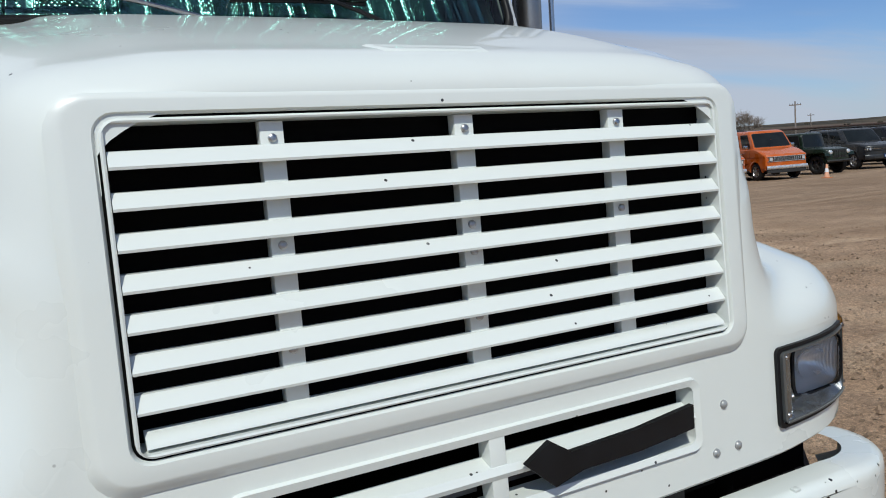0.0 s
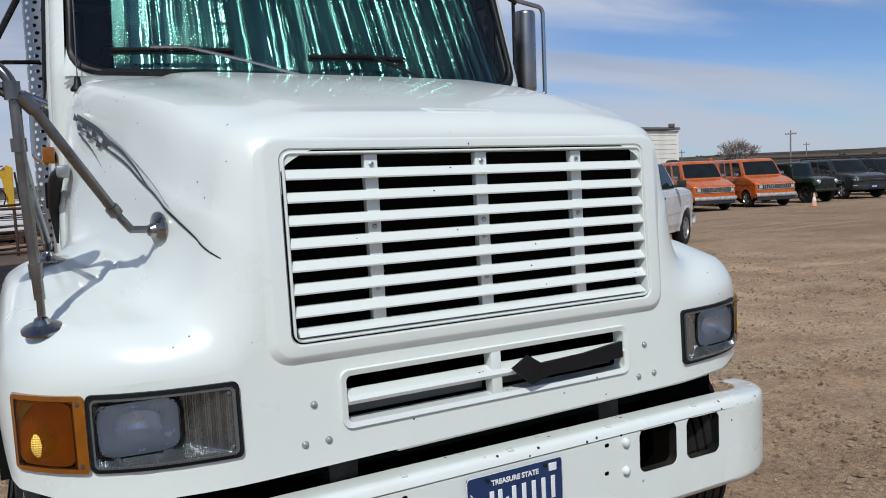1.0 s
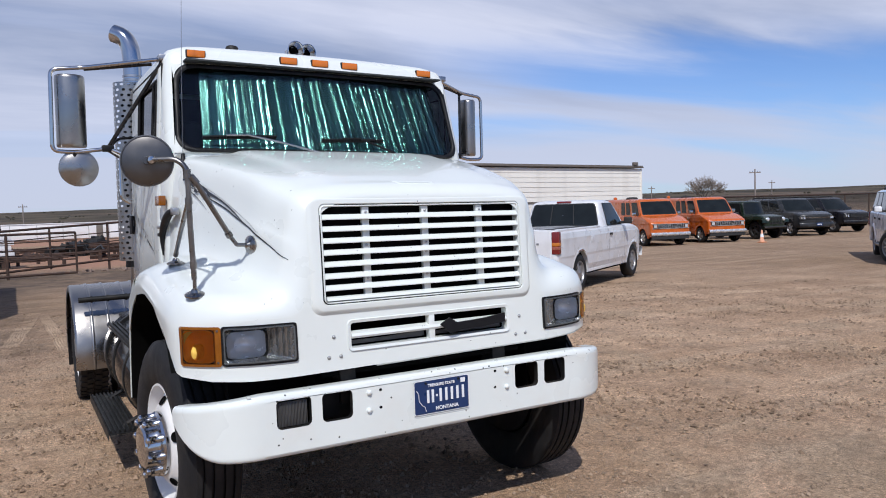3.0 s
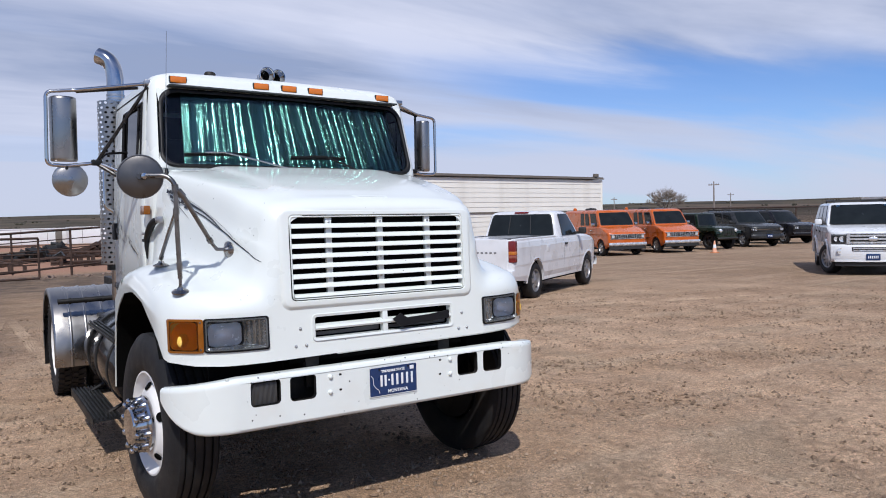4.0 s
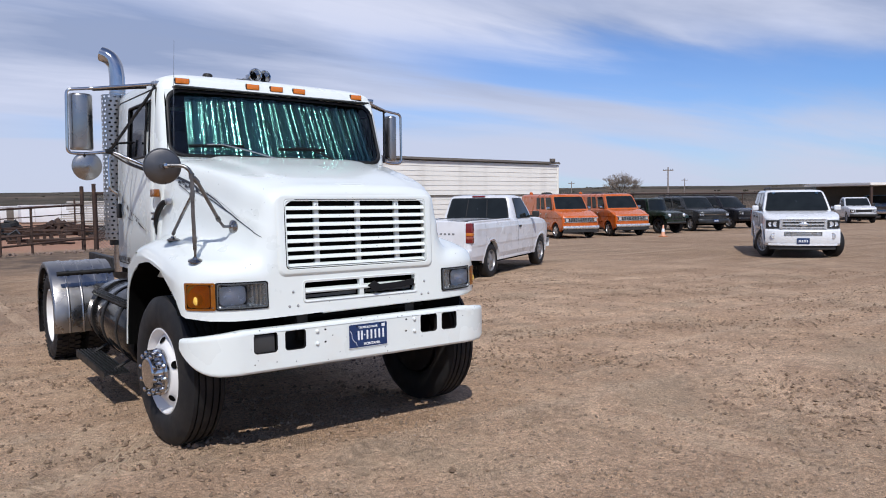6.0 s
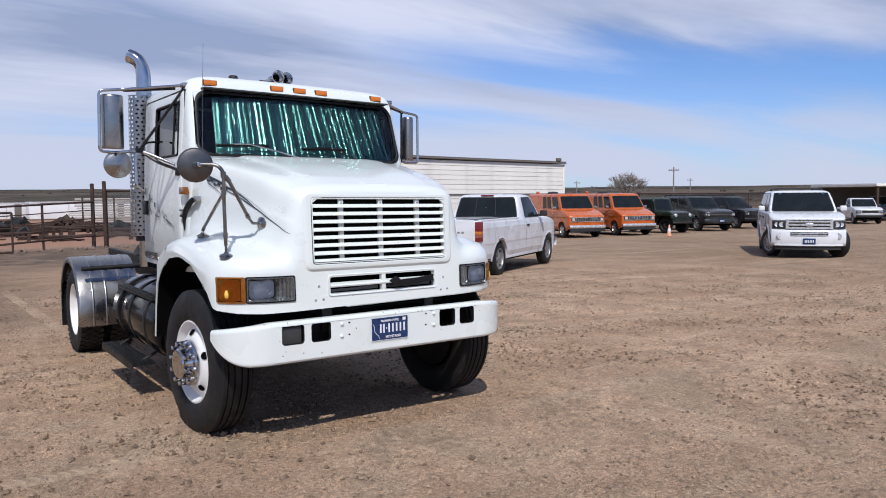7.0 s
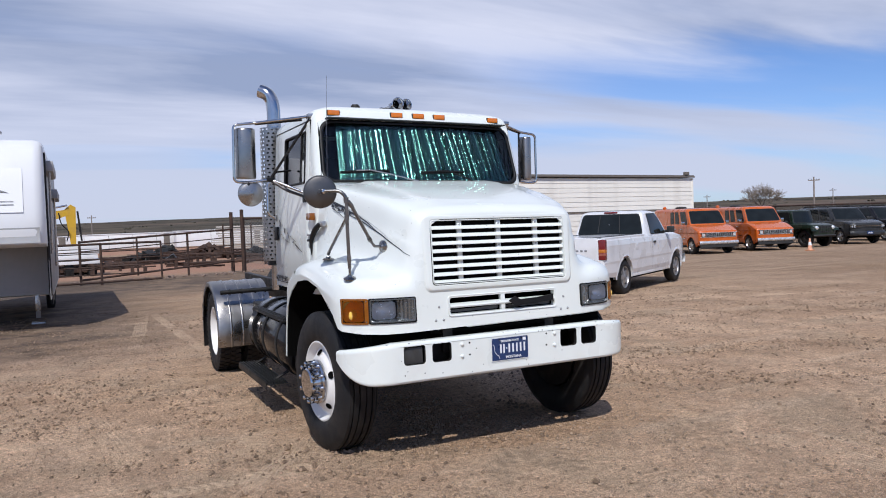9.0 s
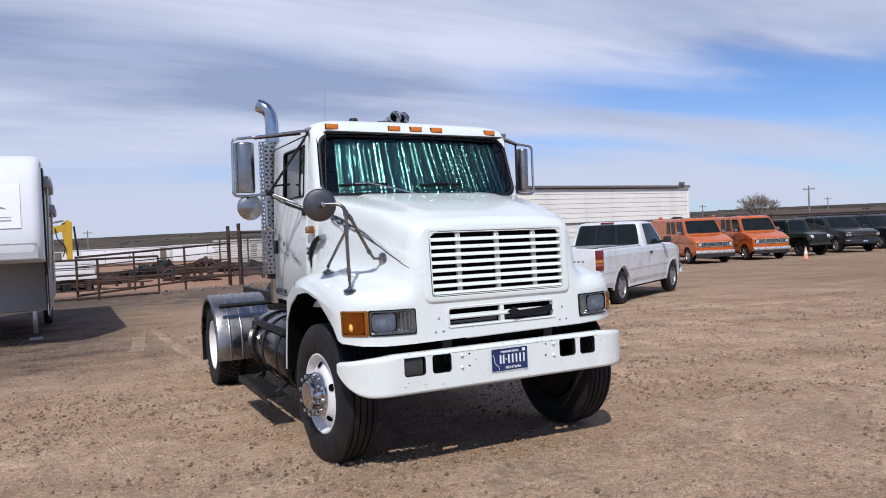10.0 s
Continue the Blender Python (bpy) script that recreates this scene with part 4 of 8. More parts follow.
def build_bumper():
    y0, zb, zt = -0.078, 0.552, 0.838
    slots = [(-0.815, -0.653), (-0.601, -0.453), (0.462, 0.609), (0.652, 0.790)]
    XE = 0.87
    holes = [rrect(a, b, 0.679, 0.812, 0.024) for a, b in slots] + [rrect(x - 0.008, x + 0.008, z - 0.006, z + 0.006, 0.005, 3) for x, z in ((-0.309, 0.788), (-0.310, 0.704), (0.339, 0.790), (0.336, 0.706))]
    face = plate_with_holes([(-XE, zb + 0.02), (XE, zb + 0.02), (XE, zt - 0.03), (-XE, zt - 0.03)], holes, y0)
    bumper = tpart("bumper", face, BUMPER_WHITE, label="white painted steel bumper with tow slots and chipped paint")
    top = [[(x, y0 + dy, zt + dz) for x in np.linspace(-XE, XE, 5)] for dy, dz in [(0.09, -0.004), (0.03, 0.0), (0.012, -0.003), (0.003, -0.012), (0.0, -0.03)]]
    tpart("top_flange", sheet(top), BUMPER_WHITE, bumper, smooth=60)
    bot = [[(x, y0 + dy, zb + dz) for x in np.linspace(-XE, XE, 5)] for dy, dz in [(0.07, 0.0), (0.02, 0.0), (0.006, 0.005), (0.0, 0.02)]]
    tpart("bottom_flange", sheet(bot), BUMPER_WHITE, bumper, smooth=60)
    for s in (-1, 1):
        rows = []
        for i in range(21):
            k = i / 20
            a = k ** 1.35 * radians(80)
            x = XE + 0.335 * math.sin(a) / math.sin(radians(80))
            y = y0 + 0.285 * (1 - math.cos(a)) / (1 - math.cos(radians(80)))
            lo = zb + 0.165 * max(0, (k - 0.42) / 0.58) ** 2.4
            hi = zt - 0.05 * k ** 1.6
            nx, ny = math.sin(a), -math.cos(a)
            col = []
            for w, dz in ((0.075, 0.0), (0.02, 0.0), (0.006, 0.005), (0.0, 0.02), (0.0, 0.032), (0.0, 0.10), (0.0, 0.19), (0.0, 0.252), (0.0, 0.2632)):
                col.append((w, lo + dz * (hi - 0.03 - lo) / 0.2632))
            col += [(0.003, hi - 0.012), (0.012, hi - 0.003), (0.03, hi), (0.09, hi - 0.004)]
            rows.append([Vector((s * (x - nx * w), y - ny * w, z)) for w, z in col])
        bm = sheet(rows)
        tpart("bumper_end", bm, BUMPER_WHITE, bumper, smooth=60)
    for a, b in slots:
        o = rrect(a, b, 0.679, 0.812, 0.024)
        bm = ring(bmesh.new(), [[(x, y0 - 0.001, z) for x, z in o], [(x, y0 + 0.03, z) for x, z in o]])
        tpart("slot_edge", bm, DULL_BLACK, bumper)
    # dark bracket plates seen through the slots
    for a, b in slots[:2]:
        if a < -0.7:
            tpart("slot_lamp", a_box(a + 0.008, b - 0.010, y0 + 0.022, y0 + 0.05, 0.680, 0.796, 0.010), SLOT_RIBS, bumper, "grey ribbed lamp behind the slot")
        else:
            tpart("bracket", a_box(a + 0.02, b + 0.05, 0.05, 0.06, 0.66, 0.79, 0.003), DULL_BLACK, bumper)
    for x, z in ((-0.369, 0.783), (-0.371, 0.699), (0.408, 0.786), (0.407, 0.700)):
        tpart("bolt", a_lathe([(0, 0.014), (0.008, 0.013), (0.013, 0.008), (0.014, 0.0)], n=8, m=Matrix.Translation((x, y0, z)) @ Matrix.Rotation(radians(90), 4, "X")), WHITE_SIDE, bumper)
    for x in (-0.93, -0.67, -0.30, 0.02, 0.36, 0.70):
        tpart("clip", a_box(x - 0.008, x + 0.008, y0 + 0.012, y0 + 0.026, zt - 0.002, zt + 0.004, 0.001), WHITE_SIDE, bumper)
    def ppart(n_, bm_, mt_, parent=None, label=""):
        bmesh.ops.translate(bm_, vec=(-0.014, 0, 0.003), verts=bm_.verts)
        return tpart(n_, bm_, mt_, parent, label)
    # number plate: blue, its writing as plain bars
    plate = ppart("number_plate", a_box(-0.122, 0.184, y0 - 0.010, y0 - 0.006, 0.632, 0.795, 0.002, 1), PLATE_BLUE, label="dark blue number plate with white bars")
    py = y0 - 0.012
    bm = ring(bmesh.new(), [[(x, py, z) for x, z in rrect(-0.124, 0.186, 0.630, 0.797, 0.012)], [(x, py, z) for x, z in rrect(-0.1215, 0.1835, 0.6325, 0.7945, 0.011)]])
    ppart("plate_border", bm, PLATE_WHITE, plate)
    for x in (-0.054, -0.028, 0.016, 0.048, 0.080, 0.112, 0.144):
        ppart("bar", a_box(x, x + 0.0135, py - 0.001, py + 0.002, 0.684, 0.748, 0.001, 1), PLATE_WHITE, plate)
    ppart("bar", a_box(-0.004, 0.006, py - 0.001, py + 0.002, 0.712, 0.722, 0.001, 1), PLATE_WHITE, plate)
    for text_, size_, x, z in (("TREASURE STATE", 0.0195, -0.062, 0.767), ("MONTANA", 0.0255, -0.022, 0.648)):
        words(text_, size_, PLATE_WHITE, plate, LEAN @ Matrix.Translation((x, py - 0.0005, z)) @ Matrix.Rotation(radians(90), 4, "X"), bold=0.0006)
    ppart("sticker", a_box(0.138, 0.164, py - 0.001, py + 0.002, 0.762, 0.784, 0.001, 1), PLATE_WHITE, plate)
    line = [(-0.112, 0.752), (-0.1, 0.735), (-0.098, 0.70), (-0.08, 0.675), (-0.066, 0.668), (-0.06, 0.645)]
    ppart("outline", a_tube([(x, py, z) for x, z in line], 0.0018, 6), PLATE_WHITE, plate)
    for x in (-0.06, 0.125):
        ppart("screw", a_lathe([(0, 0.006), (0.005, 0.005), (0.006, 0)], n=8, m=Matrix.Translation((x, py, 0.783)) @ Matrix.Rotation(radians(90), 4, "X")), DULL_BLACK, plate)
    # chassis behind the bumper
    # Added dark sheet: stands in for the shade in the gap above the bumper.
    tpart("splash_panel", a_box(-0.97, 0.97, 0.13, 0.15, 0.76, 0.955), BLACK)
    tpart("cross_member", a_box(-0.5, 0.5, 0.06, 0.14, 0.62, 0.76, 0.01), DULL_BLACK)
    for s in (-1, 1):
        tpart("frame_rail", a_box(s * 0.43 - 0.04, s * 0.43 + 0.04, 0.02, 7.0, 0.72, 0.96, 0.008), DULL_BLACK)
    # Unseen, near-black underside parts, added to keep skylight off the ground below.
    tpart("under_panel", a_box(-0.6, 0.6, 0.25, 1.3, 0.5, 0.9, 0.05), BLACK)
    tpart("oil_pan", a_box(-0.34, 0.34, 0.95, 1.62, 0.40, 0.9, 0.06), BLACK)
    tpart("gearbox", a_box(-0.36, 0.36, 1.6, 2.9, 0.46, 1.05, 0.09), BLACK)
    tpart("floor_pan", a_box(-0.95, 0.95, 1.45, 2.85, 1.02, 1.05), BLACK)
    tpart("drive_shaft", a_tube([(0.0, 2.85, 0.66), (0.0, 4.95, 0.5)], 0.055, 10), DULL_BLACK)
    for s in (-1, 1):
        tpart("leaf_spring", sheet([[Vector((s * 0.43 + dx, 0.18 + 1.3 * i / 12, 0.46 + 0.17 * (2 * i / 12 - 1) ** 2 + dz)) for i in range(13)] for dx, dz in ((-0.04, 0), (0.04, 0), (0.04, 0.07), (-0.04, 0.07), (-0.04, 0))]), DULL_BLACK)
        tpart("brake_chamber", a_lathe([(0, -0.08), (0.08, -0.07), (0.085, 0.0), (0.08, 0.07), (0, 0.08)], n=16, m=Matrix.Translation((s * 0.68, 0.62, 0.58)) @ AXIS_X), DULL_BLACK)
    tpart("front_axle", a_tube([(-0.98, 0.78, 0.5), (-0.6, 0.78, 0.45), (0.6, 0.78, 0.45), (0.98, 0.78, 0.5)], 0.05, 10), DULL_BLACK)
    tpart("engine", a_box(-0.5, 0.5, 0.3, 1.4, 0.88, 1.6, 0.05), BLACK)


LEAN = lean(-0.1, 0.7)
build_bumper()


def tyre_profile(R, W, rim):
    h = W / 2
    out = [(rim, h - 0.04), (rim + 0.012, h - 0.022), (rim + 0.05, h - 0.004), (rim + 0.1, h), (R - 0.06, h - 0.006), (R - 0.03, h - 0.018), (R - 0.012, h - 0.034)]
    return out


def build_wheel(name, R, W, rim_r, place, side, front, label, steer=0.0):
    """Axle along x; side -1 has its outer face towards -x. place is the outer face's centre."""
    m = Matrix.Translation(place) @ Matrix.Rotation(radians(steer), 4, "Z") @ (AXIS_X if side < 0 else Matrix.Rotation(radians(180), 4, "Z") @ AXIS_X)
    off = Matrix.Translation((0, 0, -W / 2))
    if front:
        prof = [(rim_r + 0.012, -0.035), (rim_r + 0.010, -0.022), (rim_r, -0.020), (rim_r - 0.008, -0.03), (rim_r - 0.02, -0.06), (rim_r - 0.035, -0.075), (rim_r - 0.06, -0.060), (0.20, -0.030), (0.185, -0.022), (0.16, -0.02), (0.15, -0.02), (0.0, -0.02)]
    else:
        prof = [(rim_r + 0.012, -0.035), (rim_r + 0.010, -0.022), (rim_r, -0.020), (rim_r - 0.006, -0.03), (rim_r - 0.02, -0.06), (rim_r - 0.035, -0.15), (rim_r - 0.06, -0.17), (0.19, -0.15), (0.15, -0.145), (0.0, -0.145)]
    wheel = part(name, a_lathe(prof, n=48, m=m), RIM_WHITE, truck, label, smooth=50)
    tp = tyre_profile(R, W, rim_r)
    tread = []
    if front:
        edge = W / 2 - 0.04
        tread = [(R, edge)]
        for g in (0.072, 0.026, -0.026, -0.072):
            tread += [(R + 0.002, g + 0.007), (R - 0.014, g + 0.005), (R - 0.014, g - 0.005), (R + 0.002, g - 0.007)]
        tread += [(R, -edge)]
    else:
        tread = [(R - 0.014, W / 2 - 0.04), (R - 0.012, 0), (R - 0.014, -W / 2 + 0.04)]
    full = tp + tread + [(r, -h) for r, h in tp[::-1]]
    part("tyre", a_lathe(full, n=72, m=m @ off), RUBBER, wheel, "worn black radial tyre", smooth=35)
    if not front:
        bm = bmesh.new()
        for k in range(44):
            for j, (c, w) in enumerate(((-0.095, 0.055), (-0.03, 0.05), (0.035, 0.05), (0.098, 0.055))):
                a = 2 * math.pi * (k + 0.5 * (j % 2)) / 44
                mm = m @ off @ Matrix.Rotation(a, 4, "Z") @ Matrix.Translation((R - 0.006, 0, c)) @ Matrix.Rotation(radians(14 if j % 2 else -14), 4, "X")
                box(bm, -0.010, 0.008, -0.024, 0.024, -w / 2, w / 2, 0, m=mm)
        part("tread", bm, RUBBER, wheel, "chunky drive tread", smooth=20)
    if front:
        hub = part("hub_cover", a_lathe([(0.165, -0.018), (0.166, 0.0), (0.155, 0.012), (0.12, 0.016), (0.112, 0.03), (0.110, 0.075), (0.10, 0.086), (0.075, 0.09), (0.0, 0.092)], n=40, m=m), CHROME, wheel, "chrome hub cover", smooth=35)
        # Drum added as a dark cover; the inner face's shade is in its colour.
        part("brake_drum", a_lathe([(rim_r - 0.012, -W + 0.06), (rim_r - 0.012, -W + 0.02), (0.20, -W - 0.01), (0.06, -W - 0.03), (0.0, -W - 0.03)], n=32, m=m), DULL_BLACK, wheel, "dark brake drum")
        for k in range(10):
            a = 2 * math.pi * (k + 0.3) / 10
            mm = m @ Matrix.Translation((0.142 * math.cos(a), 0.142 * math.sin(a), 0.0))
            part("lug_nut", a_lathe([(0.023, 0.0), (0.023, 0.012), (0.018, 0.018), (0.0175, 0.062), (0.0195, 0.070), (0.015, 0.086), (0.0, 0.092)], n=16, m=mm), CHROME, wheel, smooth=40)
        for k in range(5):
            a = 2 * math.pi * (k + 0.22) / 5
            mm = m @ Matrix.Rotation(a, 4, "Z") @ Matrix.Translation((0.217, 0, -0.036)) @ Matrix.Rotation(radians(38), 4, "Y")
            part("hand_hole", a_lathe([(0, 0.0), (0.022, 0.001), (0.026, 0.004), (0.028, 0.0)], n=20, m=mm), BLACK, wheel)
    else:
        for k in range(10):
            a = 2 * math.pi * (k + 0.3) / 10
            mm = m @ Matrix.Translation((0.142 * math.cos(a), 0.142 * math.sin(a), -0.145))
            part("lug_nut", a_lathe([(0.018, 0.0), (0.018, 0.02), (0.012, 0.03), (0.0, 0.03)], n=8, m=mm), STEEL, wheel)
    return wheel


for s in (-1, 1):
    build_wheel("front_wheel", 0.527, 0.285, 0.296, (s * 1.186, 0.775, 0.519 + LOW), s, True, "white steel front wheel with chrome hub and nuts", 5.0)
REAR_Y, REAR_Z = 5.02, 0.418 + LOW
for s in (-1, 1):
    build_wheel("rear_wheel", 0.5, 0.265, 0.292, (s * 1.285, REAR_Y, REAR_Z), s, False, "white steel dual drive wheel")
    inner = build_wheel("rear_wheel", 0.5, 0.265, 0.292, (s * 0.955, REAR_Y, REAR_Z), s, False, "white steel dual drive wheel")
part("rear_axle", a_tube([(-1.0, REAR_Y, REAR_Z), (1.0, REAR_Y, REAR_Z)], 0.08, 12), DULL_BLACK, truck)


def cab_half(z):
    return float(np.interp(z, [1.05, 1.5, 2.0, 2.5, 2.57, 2.61, 2.64, 2.665, 2.685, 2.70], [0.985, 0.992, 0.985, 0.962, 0.952, 0.925, 0.86, 0.75, 0.58, 0.36]))


def cab_front(z):
    """y of the cab's front corners."""
    return float(np.interp(z, [1.05, 1.9, 2.0, 2.52, 2.57, 2.61, 2.64, 2.665, 2.685, 2.70], [1.30, 1.26, 1.235, 1.40, 1.42, 1.435, 1.47, 1.55, 1.68, 1.85]))


CAB_BACK = 2.74


def cab_bow(z):
    return float(np.interp(z, [1.9, 2.0, 2.55, 2.62], [0.12, 0.11, 0.05, 0.04]))


def cab_outline(z, n=12):
    """Half plan from the middle of the front round to the middle of the back."""
    w, yf = cab_half(z), cab_front(z)
    bow = cab_bow(z)
    pts = []
    for i in range(n + 1):
        x = (w - 0.045) * i / n
        pts.append((x, yf - bow * (1 - (x / (w - 0.045)) ** 2)))
    pts += [(w - 0.02, yf + 0.018), (w - 0.004, yf + 0.05), (w, yf + 0.10)]
    back = CAB_BACK - (0 if z < 2.56 else (z - 2.56) * 1.8)
    for k in (0.25, 0.5, 0.72, 0.9, 1.0):
        pts.append((w, yf + 0.10 + (back - 0.08 - yf - 0.10) * k))
    pts += [(w - 0.015, back - 0.025), (w - 0.07, back), (w * 0.5, back), (0, back)]
    return pts


CAB_Z = [1.06, 1.075, 1.3, 1.6, 1.9, 1.985, 2.03, 2.15, 2.3, 2.45, 2.515, 2.56, 2.59, 2.61, 2.628, 2.645, 2.66, 2.675, 2.688, 2.70]


def build_cab():
    rows = []
    for z in CAB_Z:
        half = cab_outline(z)
        rows.append([Vector((-x, y, z)) for x, y in half[::-1]] + [Vector((x, y, z)) for x, y in half[1:]])
    nh = len(cab_outline(2.0))

    def skip(i, j):
        z0, z1 = CAB_Z[i], CAB_Z[i + 1]
        mid = nh - 1
        k = j - mid if j >= mid else mid - 1 - j
        if 1.98 <= z0 and z1 <= 2.52 and k < 12:
            return True
        return 1.98 <= z0 and z1 <= 2.46 and 16 <= k <= 18
    bm = sheet(rows, skip)
    top = [v for v in bm.verts if abs(v.co.z - CAB_Z[-1]) < 1e-4]
    cap = bm.faces.new([bm.verts.new((x, y, CAB_Z[-1] + 0.002)) for x, y in [(-a, b) for a, b in cab_outline(CAB_Z[-1])[::-1]] + cab_outline(CAB_Z[-1])[1:]])
    tpart("cab", bm, WHITE_SIDE, label="white painted steel cab", smooth=60)
    low = bmesh.new()
    pts = [(-a, b) for a, b in cab_outline(1.06)[::-1]] + cab_outline(1.06)[1:]
    low.faces.new([low.verts.new((x, y, 1.062)) for x, y in pts])
    tpart("cab_floor", low, BLACK)

    def on_front(x, z, off=0.0):
        w, yf = cab_half(z) - 0.045, cab_front(z)
        return Vector((x, yf - cab_bow(z) * (1 - (x / w) ** 2) - off, z))
    # rubber seal with rounded corners round the windscreen
    def screen(k, r):
        lo, hi = 1.985 + k, 2.525 - k
        out = []
        base = rrect(-(0.905 - k), 0.905 - k, lo, hi, r, 7)
        dense = []
        for a, b in zip(base, base[1:] + base[:1]):
            n = max(1, int(math.hypot(b[0] - a[0], b[1] - a[1]) / 0.1))
            dense += [(a[0] + (b[0] - a[0]) * i / n, a[1] + (b[1] - a[1]) * i / n) for i in range(n)]
        return [(x * (1 + 0.035 * (2.525 - z) / 0.54), z) for x, z in dense]
    outer, inner = screen(0.0, 0.10), screen(0.026, 0.08)
    if len(inner) != len(outer):
        inner = [(x * 0.972, 2.255 + (z - 2.255) * 0.905) for x, z in outer]
    b = ring(bmesh.new(), [[on_front(x * 0.995, z, -0.012) for x, z in outer], [on_front(x, z, 0.010) for x, z in outer], [on_front((x + u) / 2, (z + v) / 2, 0.016) for (x, z), (u, v) in zip(outer, inner)], [on_front(u, v, 0.008) for u, v in inner], [on_front(u, v, -0.02) for u, v in inner]])
    ws = tpart("windscreen", sheet([[on_front(x, z, 0.002) for x in np.linspace(-0.9, 0.9, 25)] for z in np.linspace(1.99, 2.52, 7)]), WINDSCREEN, label="curved windscreen behind black rubber", out=(0, -1, 0))
    tpart("seal", b, TRIM, ws, smooth=70)
    # corner fillets of white where the seal's rounded corners leave the square opening
    for s in (-1, 1):
        for z0, z1 in ((1.975, 2.06), (2.45, 2.53)):
            zc = 1.985 if z0 < 2.2 else 2.515
            wc = cab_half(zc) - 0.045
            arc = sorted([(x, z) for x, z in outer if x * s > 0.78 and abs(z - zc) < 0.13], key=lambda q: math.atan2(abs(q[1] - zc), wc - abs(q[0])))
            bm = bmesh.new()
            c_ = bm.verts.new(on_front(s * (wc + 0.004), zc + (-0.004 if zc < 2.2 else 0.004), 0.005))
            ring_ = [bm.verts.new(on_front(x, z, 0.005)) for x, z in arc]
            for p_, q_ in zip(ring_, ring_[1:]):
                bm.faces.new((c_, p_, q_))
            tpart("pillar_corner", bm, WHITE_SIDE)
    # foil sunshade, creased by folding
    rf = random.Random(6)
    creases = [(-0.80 + 1.66 * (i + rf.uniform(-0.35, 0.35)) / 23, rf.uniform(-0.012, 0.012), rf.uniform(0.010, 0.018), rf.uniform(0.36, 0.52), 0.2) for i in range(24)]
    creases += [(rf.uniform(-0.8, 0.86), rf.uniform(-0.015, 0.015), rf.uniform(0.004, 0.007), rf.uniform(0.25, 0.5), 1.0) for i in range(38)]

    def fold(x, z):
        """Pressed folds: each rises in a rounded step to a ridge and falls off slowly behind it."""
        g = 0.0010 * math.sin(x * 9.0 + 0.5)
        for c, slant, wid, rise, broken in creases:
            if abs(x - c) > 0.09:
                continue
            wander = 0.004 * noise.noise((c * 17, z * 9, 1.3)) + 0.0015 * noise.noise((c * 29, z * 38, 4.1))
            u = (x - c - slant * (z - 2.25) * 2 - wander) / wid
            if -1 < u < 4:
                dent = 1 - broken + broken * min(1.0, max(0.0, 0.5 + 2.2 * noise.noise((c * 31, z * 15, 0.4))))
                g += wid * rise * dent * (1 + 0.35 * noise.noise((c * 13, z * 55, 2.2))) * (1.2 + 0.5 * x) * ((u + 1) ** 1.7 if u < 0 else 1 - u / 4)
        return g
    xs = np.linspace(-0.795, 0.84, 1301)
    rowsf = []
    for z in np.linspace(2.005, 2.53, 81):
        k = (2.5 - z) / 0.5
        rowsf.append([on_front(x * (1.0 - 0.05 * (1 - k)) + 0.01 * k * (1 if x > 0 else -1) + 0.03 * k - 0.005, z, -0.034 + fold(x, z) + 0.0015 * noise.noise((x * 9, z * 5, 2))) for x in xs])
    tagged(part("sunshade", sheet(rowsf), FOIL, None, m=LEAN, smooth=180), "creased silvery foil sunshade behind the windscreen", "sunshade")
    # inside
    inside = bmesh.new()
    box(inside, -0.9, 0.9, 1.48, 2.66, 1.5, 1.53), box(inside, -0.9, 0.9, 2.64, 2.67, 1.5, 2.5), box(inside, -0.85, 0.85, 1.3, 2.6, 2.53, 2.54), box(inside, -0.9, 0.9, 1.34, 1.6, 1.5, 1.93)
    tpart("cab_lining", inside, INTERIOR)
    for sx in (-0.5, 0.5):
        bm = bmesh.new()
        box(bm, sx - 0.25, sx + 0.25, 1.95, 2.45, 1.6, 1.76, 0.05), box(bm, sx - 0.24, sx + 0.24, 2.36, 2.5, 1.7, 2.3, 0.05)
        tpart("seat", bm, INTERIOR)
    tpart("steering_wheel", a_tube([(0.48 + 0.21 * math.cos(a), 1.72 + 0.08 * math.sin(a), 1.98 + 0.19 * math.sin(a)) for a in np.linspace(0, 2 * math.pi, 25)], 0.014, 8), INTERIOR)
    for s in (-1, 1):
        def side(y, z, off=0.0):
            return Vector((s * (cab_half(z) + off), y, z))
        # door skin standing a little proud, its window open
        ys = [1.46, 1.475, 1.54, 1.60, 1.82, 2.05, 2.18, 2.24, 2.3, 2.58, 2.60]
        zs = [1.115, 1.13, 1.4, 1.7, 1.95, 2.0, 2.15, 2.3, 2.44, 2.50, 2.515]
        def dskip(i, j):
            return 2.0 <= zs[i] and zs[i + 1] <= 2.44 and 1.54 <= ys[j] and ys[j + 1] <= 2.24
        door = tpart("door", sheet([[side(y - 0.10 * max(0, (z - 2.0)) * 0 , z, 0.010 - 0.008 * (j in (0, len(ys) - 1) or i in (0, len(zs) - 1))) for j, y in enumerate(ys)] for i, z in enumerate(zs)], dskip, thick=0.006), WHITE_SIDE, label="white cab door")
        gap = [(1.45, 2.525), (1.45, 1.105), (2.61, 1.105), (2.61, 2.525), (1.45, 2.525)]
        tpart("door_seal", a_tube([side(y, z, 0.001) for y, z in gap], 0.006, 6), TRIM, door)
        tpart("window_glass", sheet([[side(y, z, 0.0) for y in (1.53, 1.9, 2.25)] for z in (1.99, 2.2, 2.45)]), TINTED, door, out=(s, 0, 0))
